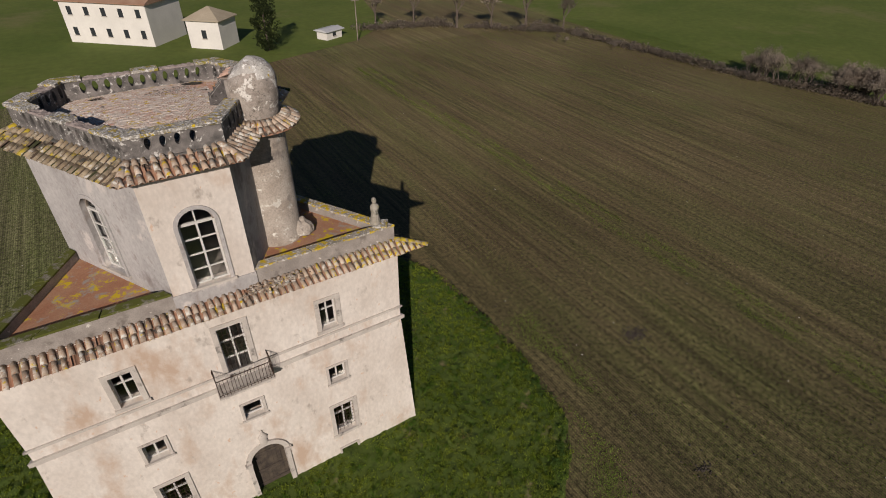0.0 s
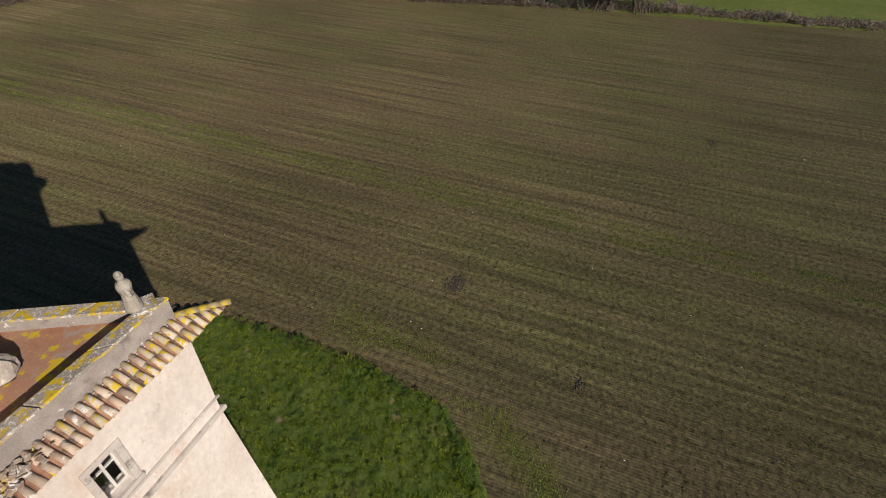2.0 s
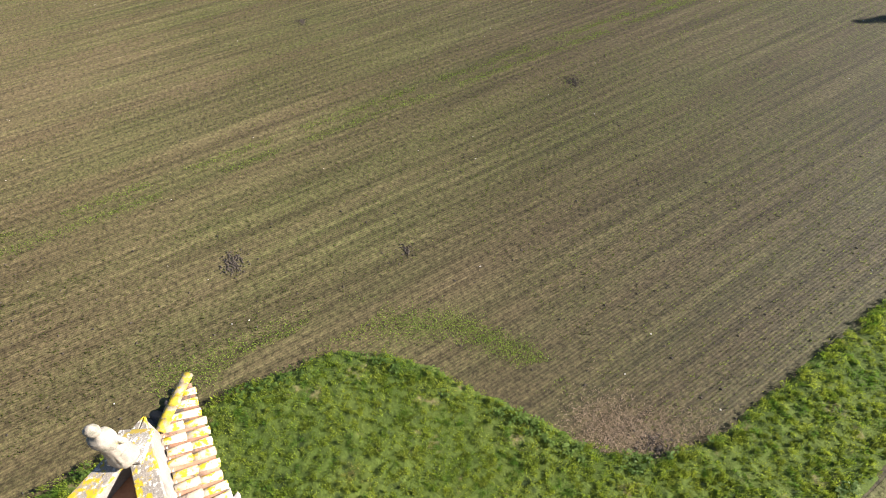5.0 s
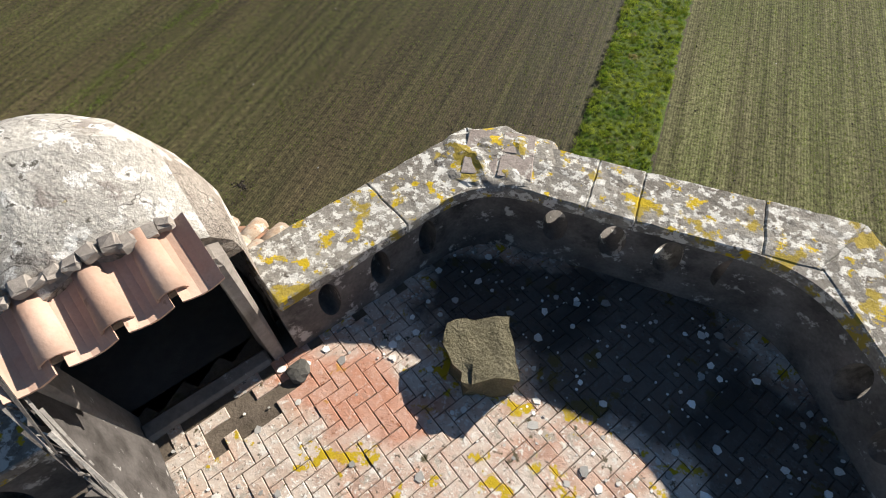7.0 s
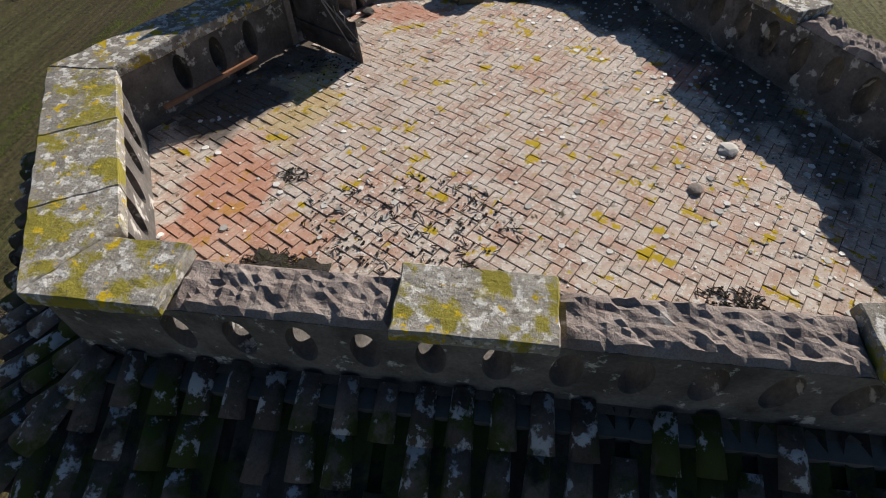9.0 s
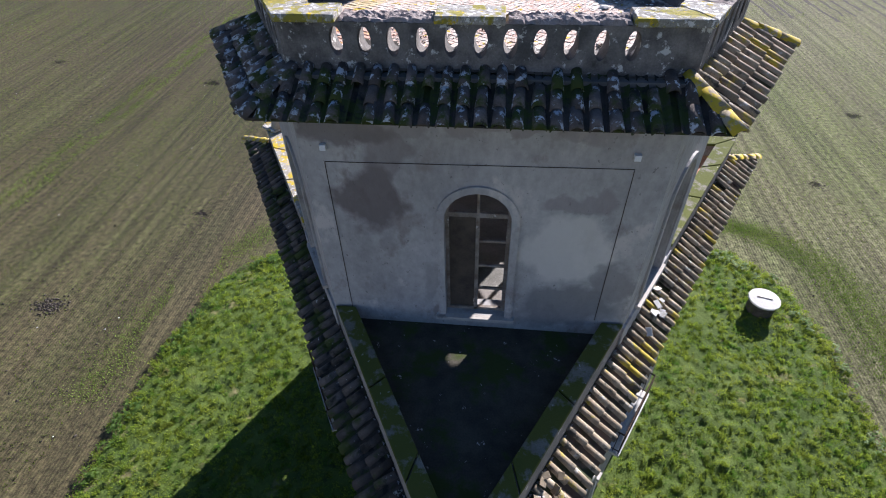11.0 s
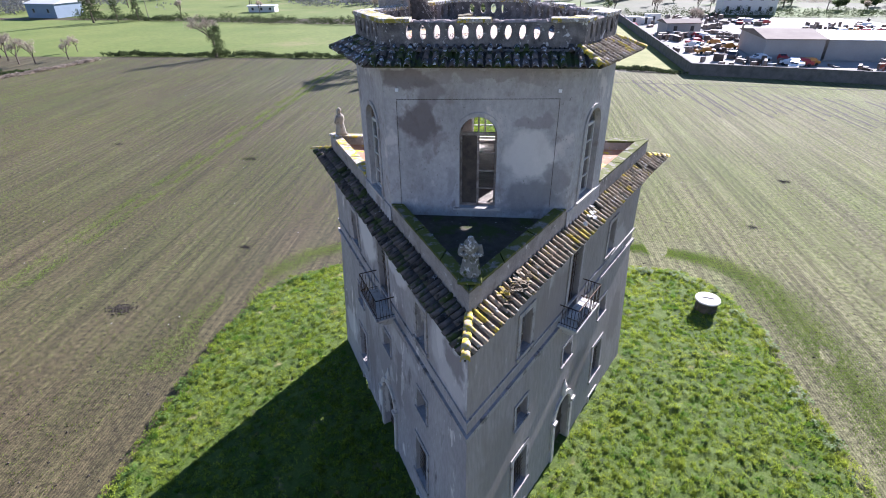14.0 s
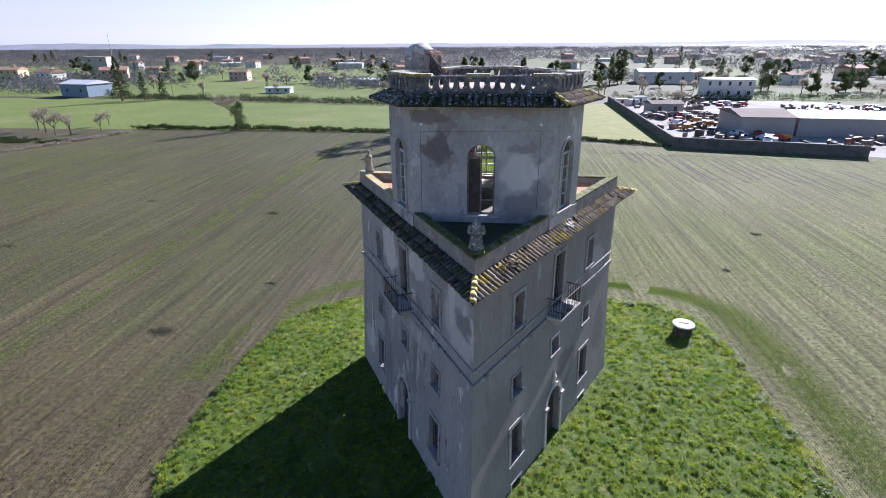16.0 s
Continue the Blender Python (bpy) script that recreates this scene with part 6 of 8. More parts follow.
# ---- stair turret towards the west corner ----
ba = radians(CORNERS["B"])
BDIR, BSIDE = Vector((math.cos(ba), math.sin(ba), 0)), Vector((math.sin(ba), -math.cos(ba), 0)) * -1
BP = Matrix((BDIR, -BSIDE, Vector((0, 0, 1)))).transposed().to_4x4()   # x outwards, z up
BP.translation = BDIR * 3.62
TR = 0.97
bm = bmesh.new()
prof = [(TR + 0.03, 12.75), (TR + 0.03, 13.1), (TR, 13.14), (TR, 18.2)]
lathe(bm, prof, 28, -math.pi * 0.62, math.pi * 0.62)
bmesh.ops.transform(bm, matrix=BP, verts=bm.verts)
bmesh.ops.recalc_face_normals(bm, faces=bm.faces[:])
turret = part("stair_turret", bm, PLASTER_TUR, tower, "round stair turret with peeling plaster")
bm = bmesh.new()
# upper drum, cut flat on the terrace side, and its dome
n = 28
UP = Matrix.Translation((0.1, 0.05, 0))
TOPS = [(18.75, 0.86), (18.95, 0.90), (19.42, 0.89), (19.60, 0.85), (19.85, 0.75), (20.03, 0.60), (20.15, 0.38), (20.20, 0.18), (20.22, 0.0)]
lathe(bm, [(0.80, 18.15)] + [(r, z) for z, r in TOPS], n, -math.pi * 0.5, math.pi * 0.5)
bmesh.ops.transform(bm, matrix=UP, verts=bm.verts)
front = []
for s, w in ((-1, 0.50), (1, 0.74)):
    # straight flanks forward to the doorway
    rows = [(18.15, 0.80)] + TOPS
    a = [bm.verts.new((0.1, 0.05 + s * y, z)) for z, y in rows]
    b = [bm.verts.new((-0.44, 0.1 + s * y * w / 0.88, z if z < 19 else 19.36 + (z - 19.42) * 0.58)) for z, y in rows]
    for i in range(len(a) - 1):
        bm.faces.new((a[i], a[i + 1], b[i + 1], b[i])).smooth = True
    front.append(b)
gable = front[0][3:] + front[1][3:-1][::-1]
bm.faces.new(gable)
bmesh.ops.triangulate(bm, faces=[f for f in bm.faces if len(f.verts) > 4])
for v in bm.verts:
    v.co += Vector((noise.noise(v.co * 3), noise.noise(v.co * 3 + Vector((5, 0, 0))), noise.noise(v.co * 3 + Vector((0, 7, 0))))) * 0.06
bmesh.ops.transform(bm, matrix=BP, verts=bm.verts)
bmesh.ops.recalc_face_normals(bm, faces=bm.faces[:])
for f in bm.faces:
    # the drum under the lime cap has lost its coat
    f.material_index = 1 if f.calc_center_median().z < 19.72 else 0
dome = part("dome", bm, DOME, turret, "cracked whitish lime dome with lichen")
dome.data.materials.append(DRUM_COAT)
# broken stones along the lip over the door
rnd = random.Random(52)
for i in range(12):
    y = -0.36 + 0.085 * i + rnd.uniform(-0.02, 0.02)
    bm = bmesh.new()
    w, h = rnd.uniform(0.03, 0.05), rnd.uniform(0.018, 0.036)
    soft_box(bm, (-w, -0.045, -h), (w, 0.045, h), BP @ pose(-0.42 + rnd.uniform(-0.02, 0.02), y, 19.765 + 0.11 * math.cos((y - 0.1) * 2.2) + rnd.uniform(-0.02, 0.02), rnd.uniform(-8, 8), rnd.uniform(-12, 12), rnd.uniform(-20, 20)), 0.012, 0.008)
    part("stone", bm, PARAPET_LOW, turret, "broken stone in the dome's edge")
DW0, DW1 = -0.33, 0.63
for y0, y1, z1 in ((-0.44, DW0, 19.66), (DW1, 0.75, 19.58)):
    bm = bmesh.new()
    soft_box(bm, (-0.60, y0, 18.15), (-0.34, y1, z1), BP, 0.03, 0.022)
    part("door_jamb", bm, PARAPET_LOW, turret, "crumbling plaster door jamb")
bm = bmesh.new()
soft_box(bm, (-0.60, DW0, 18.2), (-0.46, DW1, 18.33), BP, 0.02, 0.008)
part("threshold", bm, PARAPET_LOW, turret, "grey stone threshold")
bm = bmesh.new()
box(bm, (-0.36, -0.7, 18.15), (0.8, 0.8, 18.2), BP)
part("stair_head", bm, CONC_D, turret)
# tile canopy over the door
bm = bmesh.new()
soft_box(bm, (-0.70, -0.42, 19.60), (-0.42, 0.68, 19.66), BP, 0.01)
canopy = part("canopy", bm, WOODB, turret, "small canopy of clean pink clay tiles over the door")
lie = Matrix.Rotation(math.pi / 2, 4, "Z") @ pose(0, 0, 0, -20, 0, 0)
for y in (-0.06, 0.22, 0.51):
    m = BP @ Matrix.Translation((-0.37, y - 0.06, 19.81)) @ lie @ pose(0, 0, 0, 0, 0, random.uniform(-3, 3))
    shared("cover_tile", C_NEW, canopy, m @ Matrix.Diagonal((0.88, 0.86, 0.88, 1)))
for y in (-0.21, 0.08, 0.365, 0.64):
    bm = bmesh.new()
    k = 5
    rows = [[bm.verts.new((-0.115 + 0.23 * j / k, yy, zz - 0.05 * math.sin(math.pi * j / k))) for j in range(k + 1)] for yy, zz in ((0.0, 0.05), (0.44, 0.05), (0.0, 0.03), (0.44, 0.03))]
    for j in range(k):
        bm.faces.new((rows[0][j], rows[0][j + 1], rows[1][j + 1], rows[1][j]))
        bm.faces.new((rows[2][j + 1], rows[2][j], rows[3][j], rows[3][j + 1]))
        bm.faces.new((rows[1][j], rows[1][j + 1], rows[3][j + 1], rows[3][j]))
    for e in (0, k):
        bm.faces.new((rows[0][e], rows[1][e], rows[3][e], rows[2][e]))
    bmesh.ops.recalc_face_normals(bm, faces=bm.faces[:])
    bmesh.ops.transform(bm, matrix=BP @ Matrix.Translation((-0.38, y - 0.06, 19.78)) @ lie, verts=bm.verts)
    part("pan_tile", bm, TILE_NEW, canopy)
bm = bmesh.new()
bmesh.ops.create_icosphere(bm, subdivisions=3, radius=0.5)
for v in bm.verts:
    v.co += v.co * (0.25 * noise.noise(v.co * 4))
    v.co = Vector((v.co.x * 0.9, v.co.y * 0.8, max(0.0, v.co.z * 1.3)))
bmesh.ops.transform(bm, matrix=Matrix.Translation((-4.05, 2.35, 12.9)), verts=bm.verts)
part("buttress", bm, PLASTER_TUR, turret, "crumbled plaster buttress at the turret's foot")
# fan of roof tiles round the turret's foot at the upper eave
bm = bmesh.new()
lathe(bm, [(0.95, 18.06), (1.56, 17.80), (1.60, 17.84), (0.95, 18.16)], 24, -math.pi * 0.56, math.pi * 0.56)
bmesh.ops.transform(bm, matrix=BP, verts=bm.verts)
bmesh.ops.recalc_face_normals(bm, faces=bm.faces[:])
fan = part("turret_eave", bm, TILE_JOINED, turret, "ring of clay tiles round the turret")
for i in range(21):
    a = math.pi * (-0.54 + 1.08 * i / 20)
    m = BP @ Matrix.Rotation(a - math.pi / 2, 4, "Z")
    for j, (r, z, l) in enumerate(((1.24, 18.04, 0.86), (0.93, 18.18, 0.8))):
        shared("roof_tile", C_PALE, fan, m @ Matrix.Translation((0, r, z)) @ pose(0, 0, 0, -24, random.uniform(-5, 5), random.uniform(-4, 4)) @ Matrix.Diagonal((0.95, l, 1, 1)))

# broken plank door leaning open on the terrace
door = thing("broken_door", "rotten plank door hanging open, broken away diagonally", "door")
rnd = random.Random(8)
hinge = BP @ Matrix.Translation((-0.64, DW0 + 0.05, Z_FLOOR)) @ Matrix.Rotation(radians(181), 4, "Z") @ Matrix.Rotation(radians(-4), 4, "X")
for i in range(9):
    x0 = 0.02 + i * 0.112
    top = 1.38 - 0.112 * i + rnd.uniform(-0.08, 0.05)
    sub = bmesh.new()
    box(sub, (x0, -0.015, 0.02), (x0 + 0.1115, 0.015, top))
    for v in sub.verts:
        if v.co.z > 0.1:
            v.co.z += rnd.uniform(-0.10, 0.06)
    bmesh.ops.transform(sub, matrix=hinge, verts=sub.verts)
    part("plank", sub, DOOR_OLD, door)
for z, l in ((0.2, 1.05), (0.75, 0.62)):
    bm = bmesh.new()
    soft_box(bm, (0.0, 0.017, z), (l, 0.05, z + 0.1), hinge, 0.006)
    part("ledge", bm, DOOR_OLD, door)
# split laths that sag along the broken edge
for i in range(16):
    bm = bmesh.new()
    x = 0.02 + 0.055 * i
    z = 1.42 - 0.062 * i + rnd.uniform(-0.05, 0.05)
    o = rnd.uniform(-0.05, 0.06)
    l = rnd.uniform(0.25, 0.62)
    slant = rnd.uniform(0.8, 1.35)
    a, b = hinge @ Vector((x, o, z)), hinge @ Vector((x + l * 0.72, o + rnd.uniform(-0.06, 0.05), max(0.04, z - l * slant * 0.72)))
    rod(bm, a, b, rnd.uniform(0.009, 0.017), 4, 0.005)
    part("splinter", bm, DOOR_PALE if i % 4 else DOOR_OLD, door, "bleached broken lath")
for i in range(9):
    bm = bmesh.new()
    x, z = 0.06 + 0.10 * i, 1.30 - 0.105 * i
    rod(bm, hinge @ Vector((x, 0.0, z - 0.1)), hinge @ Vector((x + rnd.uniform(-0.03, 0.06), rnd.uniform(-0.03, 0.04), z + rnd.uniform(0.05, 0.20))), 0.010, 5, 0.003)
    part("splinter", bm, DOOR_PALE, door, "bleached broken lath")

bm = bmesh.new()
soft_box(bm, (-0.66, -2.25, Z_FLOOR + 0.06), (-0.58, -1.0, Z_FLOOR + 0.11), BP, 0.01, 0.006)
part("floor_edging", bm, TERRA, terrace, "raised red edging along the parapet foot")
# fallen block of stone
bm = bmesh.new()
bmesh.ops.create_cube(bm, size=1.0)
bmesh.ops.subdivide_edges(bm, edges=bm.edges[:], cuts=5, use_grid_fill=True)
for v in bm.verts:
    c = v.co
    c.x, c.y = c.x * 0.44, c.y * 0.46
    c.z = (c.z + 0.5) * 0.22
    if c.z > 0.12:
        c.z += 0.10 * (c.x + 0.2)
    c += Vector((noise.noise(c * 5), noise.noise(c * 5 + Vector((4, 0, 0))), 0.4 * noise.noise(c * 6))) * 0.06
    if c.x < -0.12 and c.y < -0.1:
        c.x += 0.08
low = min(v.co.z for v in bm.verts)
for v in bm.verts:
    v.co.z -= low
rock = part("stone_block", bm, ROCK)
rock.matrix_basis = pose(-0.85, 2.60, floor_z(-0.8, 2.6) - 0.004, 0, 0, 25)
tagged(rock, "fallen mossy stone block lying on the brick terrace", "stone")
for x, y, r, m, lab in ((-2.07, 2.06, 0.09, CONC_D, "flat dark stone shard on the terrace"), (1.61, -1.08, 0.07, PARAPET_LOW, "small flat grey stone on the terrace"), (2.03, -0.47, 0.10, CONC, "small white stone on the terrace")):
    bm = bmesh.new()
    bmesh.ops.create_icosphere(bm, subdivisions=2, radius=r)
    for v in bm.verts:
        v.co *= 1 + 0.3 * noise.noise(v.co * 14 + Vector((x, y, 0)))
        v.co.z = max(v.co.z * 0.35, -0.015) + 0.015
    ob = part("stone", bm, m)
    ob.matrix_basis = pose(x, y, floor_z(x, y) + 0.002, 0, 0, 40)
    tagged(ob, lab, "stone")


def litter(x, y, r, n, seed, label):
    """A flat heap of dark dirt and twigs."""
    rnd = random.Random(seed)
    bm = bmesh.new()
    for _ in range(n):
        a, q = rnd.uniform(0, math.tau), r * math.sqrt(rnd.random())
        p = Vector((x + q * math.cos(a), y + q * math.sin(a) * 0.6, 0))
        p.z = floor_z(p.x, p.y) + 0.006
        if rnd.random() < 0.4:
            b = rnd.uniform(0, math.tau)
            rod(bm, p, p + Vector((math.cos(b) * 0.07, math.sin(b) * 0.07, 0.01)), 0.004, 4)
        else:
            s = rnd.uniform(0.005, 0.013)
            soft_box(bm, (-s, -s, -0.006), (s, s, s * 0.8), Matrix.Translation(p) @ pose(0, 0, 0, 0, 0, rnd.uniform(0, 90)), s * 0.4)
    return tagged(part("litter", bm, DIRT), label, "litter", kind="stuff")


litter(-2.05, -1.25, 0.16, 45, 1, "dark twigs and dirt caught on the bricks")
litter(-1.9, -2.35, 0.3, 200, 3, "black soil heap beside the parapet")
litter(-0.9, -1.75, 0.95, 260, 6, "black moss flecks in the brick joints")
litter(-2.3, 0.6, 0.5, 70, 7, "black moss flecks by the broken door")
litter(1.7, -2.3, 0.28, 160, 4, "black crumbs by the parapet")


def drift(pts, width, seed, label):
    """Dark soil and moss blown together on the bricks, thin and ragged at its edge."""
    bm = bmesh.new()
    for a, b in zip(pts, pts[1:]):
        a, b = Vector((*a, 0)), Vector((*b, 0))
        d = (b - a).normalized()
        side = Vector((-d.y, d.x, 0))
        n, k = int((b - a).length / 0.035) + 1, int(width / 0.035)
        grid = {}
        for i in range(n + 1):
            for j in range(k + 1):
                p = a + (b - a) * i / n + side * (width * j / k)
                h = noise.noise((p.x * 3.2, p.y * 3.2, seed)) + 0.6 * noise.noise((p.x * 9, p.y * 9, seed)) + 0.85 - 1.15 * (j / k) ** 1.8
                h -= 1.2 * max(0.0, 1 - min(i, n - i) / 12)
                grid[i, j] = (p + Vector((noise.noise(p * 20), noise.noise(p * 20 + Vector((7, 0, 0))), 0)) * 0.02, h + 0.25 * noise.noise(p * 26))
        for i in range(n):
            for j in range(k):
                c = [grid[i, j], grid[i + 1, j], grid[i + 1, j + 1], grid[i, j + 1]]
                if sum(q[1] for q in c) > 0.25:
                    bm.faces.new([bm.verts.new((q[0].x, q[0].y, floor_z(q[0].x, q[0].y) + 0.009 + min(0.03, max(0.0, q[1] * 0.03)))) for q in c])
    bmesh.ops.remove_doubles(bm, verts=bm.verts[:], dist=0.001)
    bmesh.ops.recalc_face_normals(bm, faces=bm.faces[:])
    return tagged(part("soil_drift", bm, SOIL, None), label, "soil", kind="stuff")


drift([(-2.35, -2.55), (-1.2, -2.62)], 0.45, 9.0, "black soil heaped against the broken parapet")


def flakes(count):
    """Small chips of lime and stone strewn over the terrace."""
    rnd = random.Random(15)
    bm = bmesh.new()
    while count > 0:
        x, y = rnd.uniform(-3.4, 3.2), rnd.uniform(-2.6, 3.6)
        if not inside(x, y, floor_plan):
            continue
        near = x * 0.866 + y * 0.5 > 0.9 or y > 2.2
        if not near and rnd.random() < 0.7:
            continue
        count -= 1
        s = rnd.choice((0.008, 0.012, 0.012, 0.018, 0.03)) * rnd.uniform(0.8, 1.3)
        k = rnd.randint(5, 6)
        turn = rnd.uniform(0, 6)
        ring = [(x + s * rnd.uniform(0.7, 1.2) * math.cos(turn + math.tau * i / k), y + s * rnd.uniform(0.7, 1.2) * math.sin(turn + math.tau * i / k)) for i in range(k)]
        prism(bm, ring, floor_z(x, y) - 0.004, floor_z(x, y) + 0.004 + s * 0.1)
    bmesh.ops.recalc_face_normals(bm, faces=bm.faces[:])
    return tagged(part("chips", bm, CHIP), "pale lime and stone chips strewn over the bricks", "chips", kind="stuff")


flakes(1050)


# ---- herringbone bricks of the terrace ----
def brick_mesh():
    bm = bmesh.new()
    box(bm, (0.0032, 0.0032, -0.03), (0.1988, 0.0978, 0.0))
    top = [e for e in bm.edges if all(v.co.z > -0.01 for v in e.verts)]
    bmesh.ops.bevel(bm, geom=top, offset=0.0035, segments=1, affect="EDGES")
    me = bpy.data.meshes.new("brick")
    bm.to_mesh(me)
    bm.free()
    me.materials.append(BRICK)
    return me


def herringbone():
    rnd = random.Random(12)
    me = brick_mesh()
    rest = bmesh.new()
    w = 0.101
    turn = Matrix.Rotation(radians(-30), 4, "Z")
    singles = 0
    for i in range(-76, 76):
        for j in range(-38, 38):
            x, y = (i + 2 * j) * w, (i - 2 * j) * w
            for vert in (False, True):
                m = turn @ Matrix.Translation((x, y, 0))
                if vert:
                    m = m @ Matrix.Translation((w, w, 0)) @ Matrix.Rotation(math.pi / 2, 4, "Z")
                c = m @ Vector((0.1, 0.05, 0))
                if not inside(c.x, c.y, floor_plan):
                    continue
                b = c.dot(BDIR)
                if b > 3.05 or (b > 2.66 and -0.45 < -c.dot(BSIDE) < 0.65 and rnd.random() < 0.55):
                    continue
                m = Matrix.Translation((0, 0, floor_z(c.x, c.y) + rnd.uniform(-0.004, 0.003))) @ m @ pose(0, 0, 0, rnd.uniform(-0.5, 0.5), rnd.uniform(-0.4, 0.4), rnd.uniform(-0.6, 0.6))
                if abs(c.x + 0.2) < 1.3 and -1.7 < c.y < 0.9 and singles < 300:
                    shared("brick", me, terrace, m)
                    singles += 1
                else:
                    sub = bmesh.new()
                    sub.from_mesh(me)
                    merge(rest, sub, m)
    part("bricks", rest, BRICK_REST, terrace, kind="stuff")


herringbone()

# ---- round cistern on the grass ----
well = thing("cistern", "round masonry cistern with a pale concrete lid on the grass", "cistern", at=(14.55, 9.6, 0.1))
bm = bmesh.new()
lathe(bm, [(0.0, 0.0), (0.66, 0.0), (0.66, 0.80), (0.0, 0.80)], 26, smooth=False)
part("drum", bm, CISTERN, well, "dark mossy masonry drum")
bm = bmesh.new()
lathe(bm, [(0.0, 0.803), (0.76, 0.803), (0.78, 0.83), (0.76, 0.90), (0.3, 0.93), (0.0, 0.93)], 30, smooth=False)
part("lid", bm, CONC, well, "pale concrete lid")
bm = bmesh.new()
rod(bm, (-0.35, 0.1, 0.945), (0.35, -0.1, 0.945), 0.02, 6)
part("lifting_bar", bm, IRON, well)


# ---- plants ----
def leaf_quads(rnd, verts, faces, c, rad, n, size):
    """n small leaf faces scattered through an ellipsoid."""
    for _ in range(n):
        while True:
            p = [rnd.uniform(-1, 1) for _ in range(3)]
            if sum(q * q for q in p) < 1:
                break
        o = Vector((c[0] + p[0] * rad[0], c[1] + p[1] * rad[1], c[2] + p[2] * rad[2]))
        a = Vector((rnd.gauss(0, 1), rnd.gauss(0, 1), rnd.gauss(0, 0.7))).normalized()
        b = a.orthogonal().normalized()
        s = size * rnd.uniform(0.6, 1.3)
        k = len(verts)
        verts += [o - a * s * 0.5, o + b * s * 0.35, o + a * s * 0.5, o - b * s * 0.35]
        faces.append((k, k + 1, k + 2, k + 3))


def mesh_of(name, verts, faces, material):
    me = bpy.data.meshes.new(name)
    me.from_pydata([tuple(v) for v in verts], [], faces)
    me.materials.append(material)
    return me


def branches(bm, rnd, p, d, length, r, depth, tips):
    q = p + d * length
    rod(bm, p, q, r, 5 if depth > 1 else 4, r * 0.62)
    if depth == 0:
        tips.append(q)
        return
    for _ in range(3 if depth > 1 else 4):
        e = (d + Vector((rnd.uniform(-1, 1), rnd.uniform(-1, 1), rnd.uniform(-0.15, 0.7))) * 0.75).normalized()
        branches(bm, rnd, p + d * length * rnd.uniform(0.6, 1.0), e, length * rnd.uniform(0.55, 0.8), r * 0.55, depth - 1, tips)


